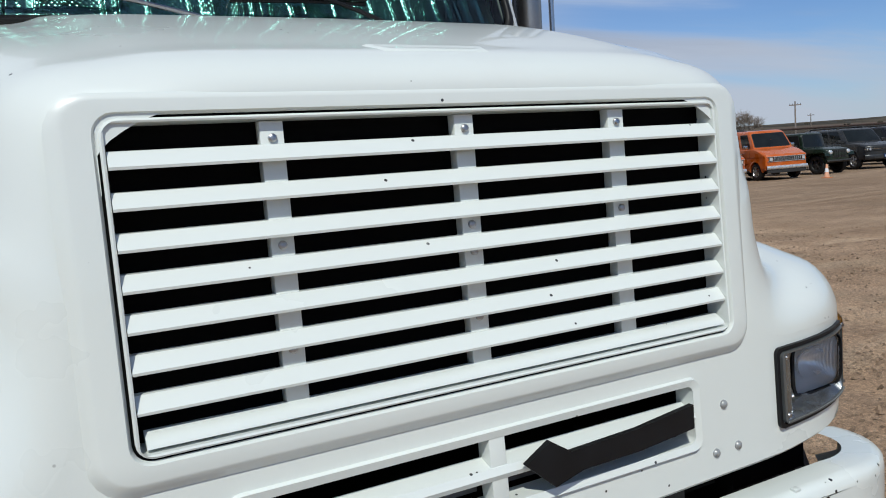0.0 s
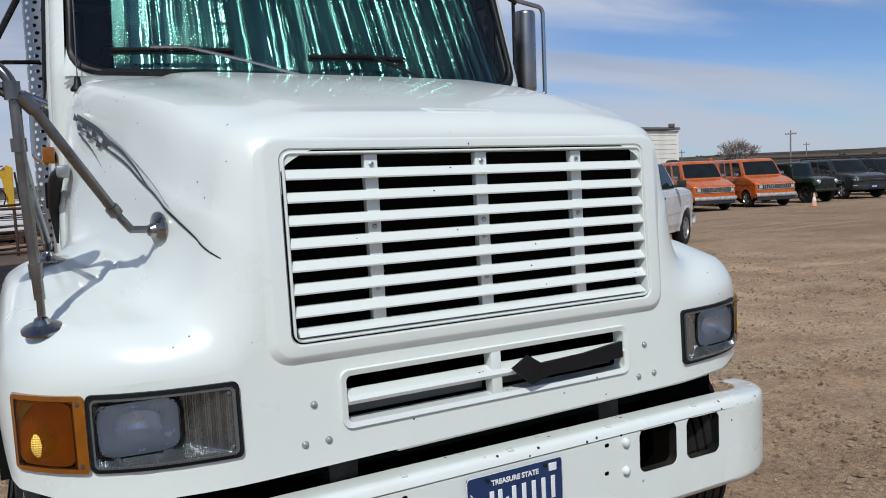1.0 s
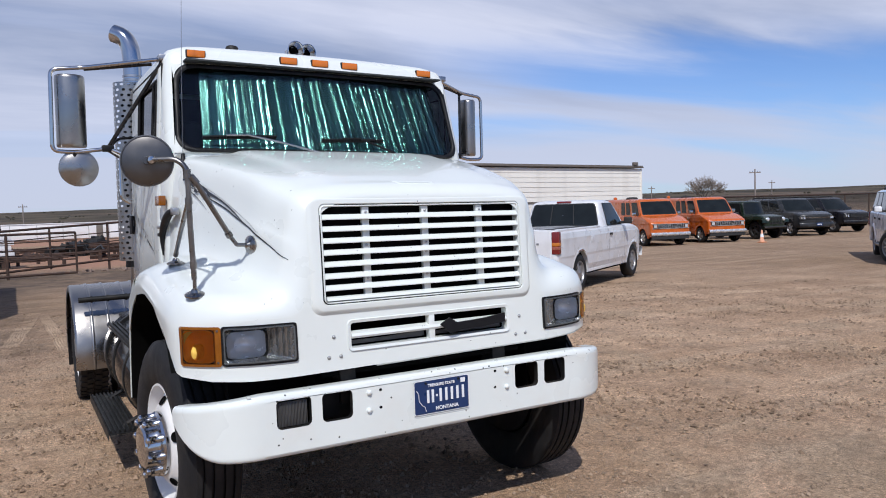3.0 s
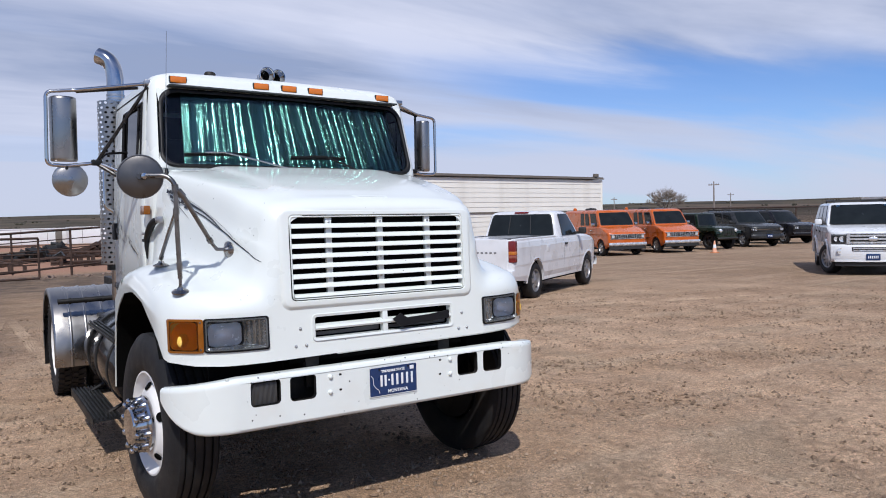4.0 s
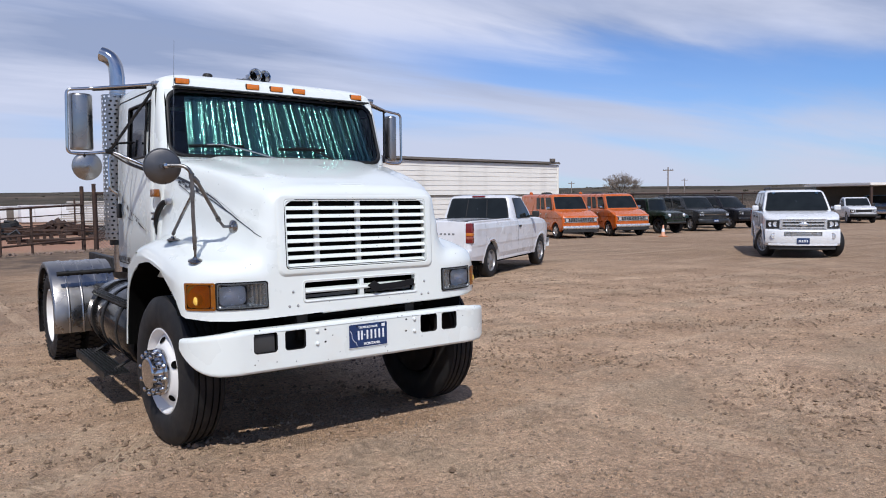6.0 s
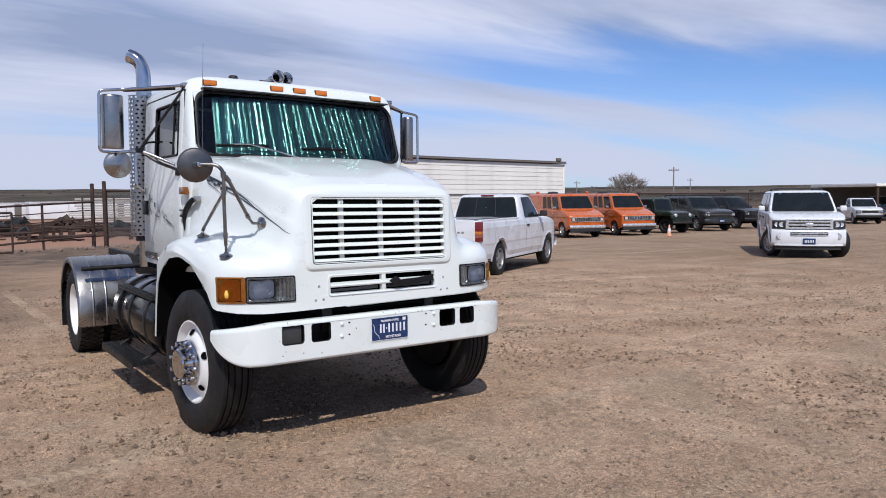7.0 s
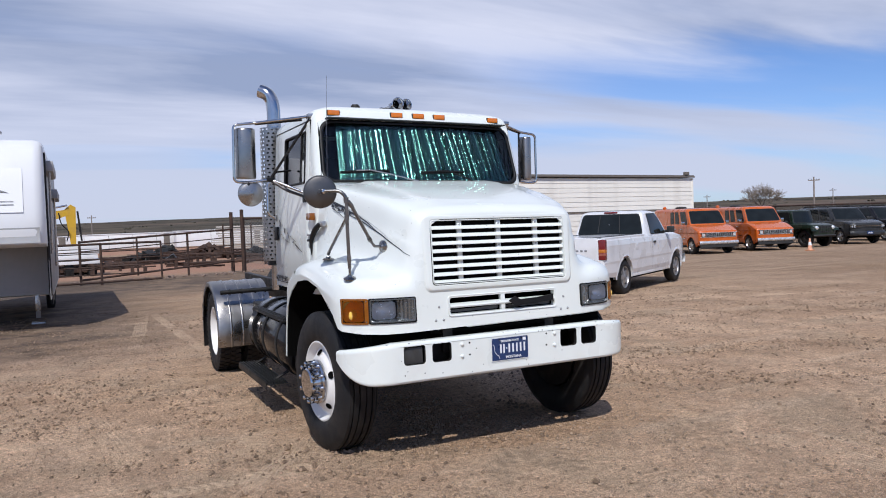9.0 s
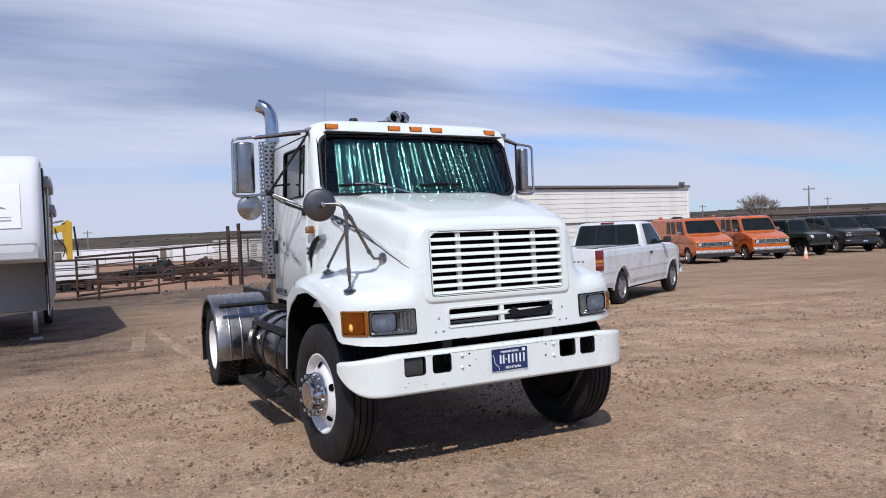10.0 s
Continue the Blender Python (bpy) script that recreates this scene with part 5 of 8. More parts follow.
        fr = [(1.545, 2.435), (1.545, 2.003), (2.235, 2.003), (2.235, 2.435), (1.545, 2.435)]
        tpart("window_frame", a_tube(rounded([side(y, z, 0.010) for y, z in fr], 0.03), 0.011, 8), TRIM, door)
        tpart("window_divider", a_tube([side(1.70, 2.005, 0.006), side(1.68, 2.435, 0.006)], 0.010, 8), TRIM, door)
        tpart("door_handle", a_box(min(s * 1.0, s * 1.022), max(s * 1.0, s * 1.022), 2.47, 2.58, 1.50, 1.63, 0.008), DULL_BLACK, door)
        tpart("side_marker", a_box(min(s * 0.99, s * 1.03), max(s * 0.99, s * 1.03), 1.28, 1.41, 1.680, 1.738, 0.006), AMBER, label="amber side marker lamp")
        # strap latch of the bonnet
        pts = [(s * 0.972, 1.13, 1.645), (s * 0.990, 1.20, 1.630), (s * 1.000, 1.29, 1.575), (s * 1.002, 1.36, 1.500), (s * 0.998, 1.37, 1.390)]
        latch = tpart("hood_latch", a_tube(spline(pts, 5), list(np.interp(range(21), [0, 4, 8, 14, 20], [0.016, 0.022, 0.024, 0.019, 0.004])), 10), TRIM, label="black rubber bonnet latch")
        tpart("latch_bracket", a_box(min(s * 0.950, s * 0.992), max(s * 0.950, s * 0.992), 1.09, 1.17, 1.625, 1.668, 0.012), STEEL, latch, "dull steel latch bracket")
        tpart("latch_hook", a_box(min(s * 0.985, s * 1.018), max(s * 0.985, s * 1.018), 1.37, 1.45, 1.545, 1.565, 0.006), STEEL, latch)
        tpart("latch_hook", a_box(min(s * 0.985, s * 1.018), max(s * 0.985, s * 1.018), 1.36, 1.44, 1.500, 1.520, 0.006), DULL_BLACK, latch)
        # wind deflector grab bar behind the door
        tpart("grab_bar", a_tube(rounded([(s * 1.0, 2.63, 1.72), (s * 1.06, 2.64, 1.76), (s * 1.06, 2.66, 2.05), (s * 1.0, 2.67, 2.09)], 0.03), 0.012, 8), CHROME)
    # lettering low on the door, white paint flecked away
    words("NOT FOR HIRE", 0.066, DECAL_BLACK, truck, LEAN @ Matrix.Translation((-(cab_half(1.14) + 0.021), 2.60, 1.120)) @ Matrix(((0, 0, -1, 0), (-1, 0, 0, 0), (0, 1, 0, 0), (0, 0, 0, 1))), label="small black lettering on the door", bold=0.0012)
    # roof marker lamps
    for x in (-0.772, -0.207, 0.0, 0.205, 0.772):
        z = 2.592
        w = cab_half(z) - 0.045
        y = cab_front(z) - cab_bow(z) * (1 - (x / w) ** 2)
        lamp = tpart("marker_lamp", a_box(x - 0.052, x + 0.052, y - 0.022, y + 0.02, z - 0.024, z + 0.018, 0.007), AMBER_MARK, label="amber roof marker lamp")
        tpart("gasket", a_box(x - 0.058, x + 0.058, y - 0.014, y + 0.02, z - 0.029, z + 0.020, 0.006), TRIM, lamp)
        tpart("lamp_base", a_box(x - 0.058, x + 0.058, y - 0.006, y + 0.03, z - 0.03, z + 0.024, 0.006), WHITE_SIDE, lamp)
    # air horns
    for x, dy, ln in ((0.01, 0.0, 0.42), (0.115, 0.05, 0.32)):
        base = Vector((x, 1.86 + dy, 2.775))
        mm = Matrix.Translation(base) @ Matrix.Rotation(radians(90), 4, "X")
        horn = part("air_horn", a_lathe([(0.054, 0.004), (0.060, 0.002), (0.060, -0.005), (0.044, -0.025), (0.029, -0.07), (0.018, -0.12), (0.013, -0.22), (0.012, -ln), (0.026, -ln - 0.01), (0.026, -ln - 0.04), (0.0, -ln - 0.045)], n=24, m=mm), CHROME, truck, "chrome roof air horn", LEAN)
        part("horn_throat", a_lathe([(0.054, 0.003), (0.036, -0.02), (0.016, -0.06), (0.0, -0.065)], n=20, m=mm), CHROME, horn, "", LEAN)
        part("throat_hole", a_lathe([(0.0225, -0.044), (0.012, -0.05), (0.0, -0.05)], n=16, m=mm), BLACK, horn, "", LEAN)
        tpart("bracket", a_box(x - 0.02, x + 0.02, 2.0 + dy, 2.05 + dy, 2.68, 2.80, 0.004), CHROME, horn)
    tpart("horn_bracket", a_box(-0.16, -0.05, 1.86, 1.92, 2.68, 2.73, 0.008), DULL_BLACK)
    tpart("roof_vent", a_lathe([(0.04, 0), (0.04, 0.018), (0.03, 0.03), (0, 0.034)], n=16, m=Matrix.Translation((-0.5, 1.62, 2.672))), DULL_BLACK)
    # wipers
    for x0, x1, xp in ((-0.79, -0.37, -0.13), (-0.09, 0.33, 0.42)):
        zt_ = 2.075
        blade = tpart("wiper", tube(bmesh.new(), [on_front(x, zt_ + 0.012 * math.sin(4 * (x - x0)), 0.030) for x in np.linspace(x0, x1, 9)], 0.007, 6), TRIM, label="black wiper")
        tpart("wiper_blade", tube(bmesh.new(), [on_front(x, zt_ - 0.012 + 0.012 * math.sin(4 * (x - x0)), 0.018) for x in np.linspace(x0, x1, 9)], 0.006, 6), TRIM, blade)
        mid = (x0 + x1) / 2 + 0.04
        tpart("wiper_arm", a_tube([on_front(mid - 0.12, zt_ + 0.012, 0.036), on_front(mid, zt_ + 0.015, 0.044), on_front((mid + xp) / 2, 2.045, 0.045), on_front(xp, 1.995, 0.045)], 0.0065, 6), STEEL if x0 < -0.5 else TRIM, blade)
    # aerial on the cowl
    tpart("aerial", a_tube([(-0.905, 1.19, 1.95), (-0.90, 1.2, 2.4), (-0.885, 1.215, 2.86)], [0.0022, 0.0018, 0.0011], 6), TUBE, label="thin whip aerial")
    tpart("aerial_base", a_lathe([(0.024, 0), (0.024, 0.008), (0.013, 0.022), (0.009, 0.05), (0, 0.052)], n=14, m=Matrix.Translation((-0.905, 1.19, 1.925))), TRIM)
    tpart("cowl", sheet([[Vector((x, 1.24 - 0.0 * abs(x), 1.975 - 0.02 * (x / 0.9) ** 2)) for x in np.linspace(-0.95, 0.95, 15)], [on_front(x * 0.96, 1.985, -0.002) for x in np.linspace(-0.95, 0.95, 15)]]), WHITE)


LEAN = lean(1.1, 2.25)
build_cab()


def decal(name, pts, widths, material, at, label=""):
    """A tapered strip along (y, z) points on a side surface, at(y, z) gives its x."""
    P = [Vector((y, z)) for y, z in pts]
    rows = [[], []]
    for i, p in enumerate(P):
        d = (P[min(i + 1, len(P) - 1)] - P[max(i - 1, 0)]).normalized()
        nrm = Vector((-d.y, d.x)) * widths[i] / 2
        for r, q in ((rows[0], p + nrm), (rows[1], p - nrm)):
            r.append(Vector((at(q.x, q.y), q.x - 0.006, q.y)))
    return tpart(name, sheet(rows), material, label=label)


def build_decals():
    def hood_at(y, z):
        return -(hood_side_x(y, z) + 0.003)

    def curve(a, b, sag, n=24):
        return [(a[0] + (b[0] - a[0]) * k, a[1] + (b[1] - a[1]) * k - sag * math.sin(math.pi * k)) for k in np.linspace(0, 1, n)]
    def along(pts, per=6):
        return [(p.x, p.y) for p in spline([(y, z, 0) for y, z in pts], per)]
    main = along([(1.05, 1.805), (0.80, 1.724), (0.60, 1.666), (0.455, 1.612), (0.31, 1.560), (0.17, 1.488), (0.10, 1.450), (0.05, 1.422), (0.022, 1.405)])
    n = len(main)
    decal("pinstripe", main, [float(np.interp(i / n, [0, 0.2, 0.5, 0.8, 1.0], [0.003, 0.008, 0.0075, 0.004, 0.0012])) for i in range(n)], DECAL_BLACK, hood_at, "dark tapering pinstripe")
    for pts, w0, w1, mt in (([(1.06, 1.835), (0.86, 1.777), (0.78, 1.742), (0.64, 1.700), (0.50, 1.644), (0.38, 1.588)], 0.020, 0.003, DECAL_BLACK), ([(1.0, 1.822), (0.7, 1.732), (0.36, 1.600), (0.24, 1.540)], 0.003, 0.0015, DECAL_GREY), ([(1.03, 1.780), (0.9, 1.722), (0.79, 1.660)], 0.008, 0.002, DECAL_BLACK)):
        line = along(pts)
        decal("pinstripe", line, list(np.linspace(w0, w1, len(line))), mt, hood_at, "fine tapering pinstripe")
    # chequered flourish at the rear end of the stripes
    for i in range(7):
        y = 1.09 - 0.046 * i
        z = 1.838 - 0.0165 * i - 0.018 * (i % 2)
        decal("flourish", [(y, z), (y - 0.040, z - 0.014)], [0.024, 0.012], DECAL_BLACK, hood_at)

    def door_at(y, z):
        return -(cab_half(z) + 0.021 - (z - 2.25) * math.sin(radians(1.1)) + (z - 1.25) * math.sin(radians(0.45)))
    for a, b, w, mt in (((2.56, 1.735), (1.585, 1.408), 0.055, DECAL_BLACK), ((2.53, 1.62), (2.02, 1.492), 0.045, DECAL_BLACK), ((2.42, 1.70), (1.80, 1.50), 0.022, DECAL_BLACK)):
        pts = curve(a, b, 0.02, 26)
        for i in range(0, 24, 2):
            k = i / 24
            if (i // 2) % 2 and i <= 14:
                continue
            decal("flourish", pts[i:i + 2 + (i > 16)], [w * (1 - k) + 0.003] * (2 + (i > 16)), mt, door_at)


LEAN = lean(0.45, 1.25)
build_decals()
LEAN = lean(0.7, 1.5)


STRUT = surface("black_strut", (0.03, 0.03, 0.032), 0.25, 0.5, vary=0.2, scale=20)
BASE_STEEL = surface("polished_foot_steel", (0.30, 0.29, 0.28), 0.22, 1.0, vary=0.2, scale=20)


def build_mirrors():
    for s in (-1, 1):
        inset = 0.06 if s > 0 else 0.0
        X = lambda *p: (s * (p[0] - (inset if p[0] > 1.3 else 0.0)), p[1], p[2])
        mir = tpart("door_mirror", a_tube(rounded([X(0.93, 1.52, 2.575), X(1.36, 1.78, 2.535), X(1.545, 1.80, 2.515), X(1.55, 1.80, 2.03), X(1.42, 1.80, 2.025), X(1.24, 1.78, 2.05), X(1.0, 1.62, 1.93)], 0.04), 0.0125, 10), CHROME, label="tall chrome door mirror on a tube frame")
        prof = [(1.355, 1.855), (1.357, 1.82), (1.375, 1.785), (1.41, 1.765), (1.47, 1.765), (1.505, 1.785), (1.522, 1.82), (1.524, 1.855)]
        rows = []
        for z, k in ((2.055, 0.9), (2.062, 0.98), (2.075, 1.0), (2.27, 1.0), (2.47, 1.0), (2.483, 0.98), (2.49, 0.9)):
            rows.append([Vector((s * (1.44 - inset + (x - 1.44) * k * (0.68 if s > 0 else 1.0)), 1.855 - (1.855 - y) * k, z)) for x, y in prof])
        bm = sheet(rows)
        bm.faces.new([v for v in (bm.verts.new(p) for p in rows[0])]), bm.faces.new([v for v in (bm.verts.new(p) for p in rows[-1])])
        tpart("housing", bm, STAINLESS, mir, "polished steel mirror back", smooth=50)
        tpart("mirror_glass", a_box(*sorted((s * (1.388 - inset), s * (1.492 - inset))), 1.852, 1.86, 2.06, 2.485, 0.003), REFLECTOR, mir)
        tpart("strut", a_tube([X(0.95, 1.50, 2.56), X(1.24, 1.78, 2.06)], 0.012, 8), STRUT, mir)
        tpart("strut", a_tube([X(1.0, 1.60, 2.55), X(1.36, 1.79, 2.525)], 0.010, 8), STRUT, mir)
        tpart("strut", a_tube(rounded([X(1.24, 1.78, 2.04), X(1.12, 1.70, 1.95), X(1.0, 1.50, 1.88)], 0.05), 0.013, 8), STRUT, mir)
        tpart("strut", a_tube(rounded([X(1.23, 1.79, 2.06), X(1.18, 1.86, 2.12), X(1.02, 1.95, 2.14)], 0.04), 0.009, 8), STRUT, mir)
        tpart("clamp", a_box(*sorted((s * 1.21, s * 1.28)), 1.755, 1.805, 2.03, 2.07, 0.01), TRIM, mir)
        tpart("foot", a_box(*sorted((s * 0.985, s * 1.03)), 1.48, 1.56, 1.84, 1.90, 0.01), DULL_BLACK, mir)
        tpart("foot", a_box(*sorted((s * 0.90, s * 0.98)), 1.46, 1.56, 2.553, 2.59, 0.008), STEEL, mir)
        if s > 0:
            tpart("strut", a_tube([X(1.345, 1.79, 2.525), X(1.345, 1.79, 2.03)], 0.010, 8), STRUT, mir)
            continue
        tpart("hanger", a_tube([X(1.43, 1.80, 2.03), X(1.43, 1.81, 1.97)], 0.014, 8), TRIM, mir)
        mm = Matrix.Translation(X(1.41, 1.805, 1.93)) @ Matrix.Rotation(radians(90), 4, "X")
        tpart("convex_mirror", a_lathe([(0.0, 0.022), (0.045, 0.019), (0.09, 0.008), (0.106, 0.0), (0.110, 0.0), (0.112, -0.006), (0.110, -0.012), (0.0, -0.014)], n=32, m=mm), STAINLESS, mir, "round convex spot mirror", smooth=40)
    # round mirror on the wing, on a tripod of tubes
    s = -1
    P = lambda *p: Vector((-p[0], p[1], p[2]))
    wing = tpart("wing_mirror", a_tube(rounded([P(1.232, 0.262, 1.876), P(1.135, 0.21, 1.877), P(1.096, 0.185, 1.832), P(1.090, 0.20, 1.6), P(1.077, 0.212, 1.335)], 0.05), 0.0125, 10), TUBE, label="round wing mirror on a tripod of steel tubes")
    mm = Matrix.Translation((-1.244, 0.312, 1.874)) @ Matrix.Rotation(radians(-14), 4, "Z") @ Matrix.Rotation(radians(90), 4, "X")
    tpart("mirror_head", a_lathe([(0.0, 0.032), (0.016, 0.032), (0.018, 0.016), (0.05, 0.0135), (0.09, 0.0085), (0.108, 0.0035), (0.1095, 0.0065), (0.114, 0.006), (0.1165, -0.001), (0.114, -0.012), (0.0, -0.014)], n=48, m=mm), MIRROR_BACK, wing, "domed steel mirror back", smooth=40)
    tpart("knuckle", a_lathe([(0.0, 0.02), (0.016, 0.018), (0.02, 0.0), (0.016, -0.02), (0, -0.022)], n=14, m=Matrix.Translation((-1.235, 0.268, 1.874)) @ Matrix.Rotation(radians(90), 4, "X")), CHROME, wing)
    tpart("brace", a_tube([P(1.097, 0.18, 1.805), P(1.052, 0.195, 1.762), P(0.897, 0.278, 1.528)], [0.010, 0.0125, 0.0125], 10), TUBE, wing)
    tpart("brace", a_tube([P(1.094, 0.195, 1.69), P(1.075, 0.48, 1.56), P(1.050, 0.77, 1.435)], 0.011, 10), TUBE, wing)
    for a, b, r in (((1.099, 0.185, 1.83), (1.097, 0.186, 1.79), 0.018), ((1.085, 0.186, 1.80), (1.055, 0.194, 1.768), 0.017), ((0.906, 0.273, 1.541), (0.893, 0.280, 1.522), 0.017), ((1.081, 0.208, 1.42), (1.079, 0.210, 1.385), 0.0155), ((1.094, 0.194, 1.705), (1.093, 0.195, 1.675), 0.017), ((0.893, 0.280, 1.522), (0.862, 0.284, 1.482), 0.010), ((1.077, 0.212, 1.36), (1.076, 0.214, 1.30), 0.009), ((1.050, 0.76, 1.44), (1.050, 0.785, 1.42), 0.013)):
        tpart("clamp", a_tube([P(*a), P(*b)], r, 10), TUBE, wing)
    foot = [(0.046, 0.0), (0.046, 0.006), (0.036, 0.012), (0.02, 0.018), (0.014, 0.03), (0.0, 0.034)]
    tpart("stem", a_tube([P(1.077, 0.212, 1.345), P(1.076, 0.216, 1.262)], 0.0085, 8), TUBE, wing)
    tpart("foot", a_lathe(foot, n=28, m=Matrix.Translation(P(1.076, 0.214, FENDER_TOP(0.07) - 0.004)) @ Matrix.Rotation(radians(14), 4, "X") @ Matrix.Rotation(radians(-4), 4, "Y")), BASE_STEEL, wing, smooth=30)
    tpart("foot", a_lathe(foot, n=28, m=Matrix.Translation(P(1.050, 0.785, FENDER_TOP(0.6) + 0.005))), BASE_STEEL, wing, smooth=30)
    hx = hood_side_x(0.285, 1.478)
    tpart("stem", a_tube([P(0.895, 0.280, 1.525), P(0.862, 0.284, 1.482), P(hx - 0.004, 0.285, 1.478)], 0.010, 8), TUBE, wing)
    tpart("foot", a_lathe(foot, n=28, m=Matrix.Translation((-hx, 0.285, 1.478)) @ Matrix.Rotation(radians(-92), 4, "Y") @ Matrix.Rotation(radians(18), 4, "X")), BASE_STEEL, wing, smooth=30)


build_mirrors()


def build_exhaust():
    cx, cy = -0.985, 2.90
    pipe = tpart("exhaust_pipe", tube(bmesh.new(), [Vector((-0.93, cy, 1.0))] + spline([(-0.93, cy, 2.76), (-0.931, cy + 0.002, 2.83), (-0.940, cy + 0.010, 2.905), (-0.962, cy + 0.028, 2.963), (-0.996, cy + 0.053, 3.000), (-1.038, cy + 0.084, 3.022)], 5), 0.068, 24, caps=False), CHROME, label="chrome exhaust stack with curved tip", smooth=60)
    tpart("bore", tube(bmesh.new(), spline([(-0.943, cy + 0.013, 2.915), (-0.962, cy + 0.028, 2.963), (-0.996, cy + 0.053, 3.000), (-1.036, cy + 0.083, 3.0215)], 4), 0.063, 20), BLACK, pipe)
    for z in (2.66, 2.69):
        tpart("clamp", a_lathe([(0.066, -0.008), (0.072, -0.008), (0.072, 0.008), (0.066, 0.008)], n=24, m=Matrix.Translation((-0.93, cy, z))), STEEL, pipe)
    tpart("muffler", a_lathe([(0.0, 1.25), (0.085, 1.25), (0.085, 2.6), (0.0, 2.6)], n=24, m=Matrix.Translation((-0.945, cy, 0))), DULL_BLACK, pipe)
    # perforated heat shield: real holes in a curved plate
    bm = bmesh.new()
    nu, nv, r = 9, 34, 0.108
    z0, z1 = 1.30, 2.635
    A0, A1 = radians(150), radians(385)

    def at(u, v):
        a = A0 + (A1 - A0) * u / nu
        return Vector((-0.965 + r * math.cos(a) * 1.0, cy + r * math.sin(a), z0 + (z1 - z0) * v / nv))
    for i in range(nu):
        for j in range(nv):
            sh = 0.5 if j % 2 else 0.0
            u0, v0 = i, j
            if i == nu - 1 and sh:
                bm.faces.new([bm.verts.new(at(*q)) for q in ((u0, v0), (u0 + 1, v0), (u0 + 1, v0 + 1), (u0, v0 + 1))])
                continue
            sq = [(0, 0), (0.5, 0), (1, 0), (1, 0.5), (1, 1), (0.5, 1), (0, 1), (0, 0.5)]
            outer = [bm.verts.new(at(u0 + p + 0 * sh, v0 + q)) for p, q in sq]
            c = (0.35 if sh else 0.62, 0.5)
            hole = [bm.verts.new(at(u0 + c[0] + 0.27 * math.cos(a), v0 + 0.5 + 0.25 * math.sin(a))) for a in [radians(225 + 45 * k) for k in range(8)]]
            for k in range(8):
                bm.faces.new((outer[k], outer[(k + 1) % 8], hole[(k + 1) % 8], hole[k]))
    tpart("heat_shield", bm, STAINLESS, pipe, "perforated steel heat shield", smooth=60)
    tpart("bracket", a_box(-0.98, -0.80, cy - 0.05, cy + 0.05, 1.12, 1.25, 0.01), DULL_BLACK, pipe)


build_exhaust()


def build_rear():
    # half-round stainless fenders over the drive wheels
    for s in (-1, 1):
        R = 0.615
        angs = [radians(a) for a in np.linspace(-12, 186, 40)]
        xs = [1.315, 1.318, 1.31, 1.29, 1.1, 0.9, 0.66]
        dr = [-0.06, -0.02, 0.0, 0.006, 0.006, 0.006, 0.006]
        rows = [[Vector((s * x, REAR_Y - (R + d) * math.cos(a), REAR_Z + 0.0 + (R + d) * math.sin(a))) for a in angs] for x, d in zip(xs, dr)]
        fender = part("rear_fender", sheet(rows, thick=0.005), STAINLESS, truck, "half-round stainless steel fender", smooth=60)
        for x in (1.16, 1.02, 0.86, 0.74):
            part("rib", sheet([[Vector((s * (x + w), REAR_Y - (R + d) * math.cos(a), REAR_Z + (R + d) * math.sin(a))) for a in angs] for w, d in ((-0.016, 0.004), (-0.008, 0.014), (0.008, 0.014), (0.016, 0.004))]), STAINLESS, fender, smooth=60)
        part("mounting_tube", a_tube([(s * 1.27, REAR_Y - 0.60, 0.89), (s * 0.45, REAR_Y - 0.60, 0.90)], 0.026, 12), DULL_BLACK, fender)
        for x in (1.16, 1.02, 0.86, 0.74):
            part("clamp", a_lathe([(0.028, -0.008), (0.032, -0.008), (0.032, 0.008), (0.028, 0.008)], n=14, m=Matrix.Translation((s * x, REAR_Y - 0.60, 0.892)) @ Matrix.Rotation(radians(90), 4, "Y")), DULL_BLACK, fender)
        part("mud_flap", a_box(*sorted((s * 1.31, s * 0.66)), REAR_Y + 0.60, REAR_Y + 0.61, 0.10, 0.66, 0.003), TRIM, fender)
    # fuel tank with straps, its step on top and the low grated step
    tank = part("fuel_tank", a_lathe([(0.0, 1.78), (0.28, 1.78), (0.315, 1.79), (0.33, 1.82), (0.33, 3.26), (0.315, 3.29), (0.28, 3.30), (0.0, 3.30)], n=40, m=Matrix.Translation((-0.86, 0, 0.58)) @ Matrix.Rotation(radians(-90), 4, "X")), BLACK_GLOSS, truck, "glossy black cylindrical fuel tank", smooth=35)
    for y in (2.05, 2.6, 3.05):
        part("strap", a_lathe([(0.330, y - 0.028), (0.338, y - 0.028), (0.340, y), (0.338, y + 0.028), (0.330, y + 0.028)], n=40, m=Matrix.Translation((-0.86, 0, 0.58)) @ Matrix.Rotation(radians(-90), 4, "X")), DULL_BLACK, tank)
    part("filler_cap", a_lathe([(0.05, 0.0), (0.05, 0.03), (0.04, 0.04), (0, 0.042)], n=20, m=Matrix.Translation((-0.92, 1.98, 0.895)) @ Matrix.Rotation(radians(-20), 4, "Y")), STEEL, tank)
    top = part("tank_step", a_box(-1.17, -0.95, 1.85, 3.12, 0.800, 0.818, 0.004), DULL_BLACK, truck, "black grated step above the tank")
    low = part("low_step", a_box(-1.30, -1.10, 2.02, 3.28, 0.222, 0.230, 0.003), DULL_BLACK, truck, "black grated step hung below the tank")
    for k in range(7):
        x = -1.160 + 0.030 * k
        part("tread_bar", a_box(x, x + 0.014, 1.86, 3.11, 0.8175, 0.834, 0.002, 1), DULL_BLACK, top)
        x = -1.292 + 0.028 * k
        part("tread_bar", a_box(x, x + 0.012, 2.03, 3.27, 0.2295, 0.250, 0.002, 1), DULL_BLACK, low)
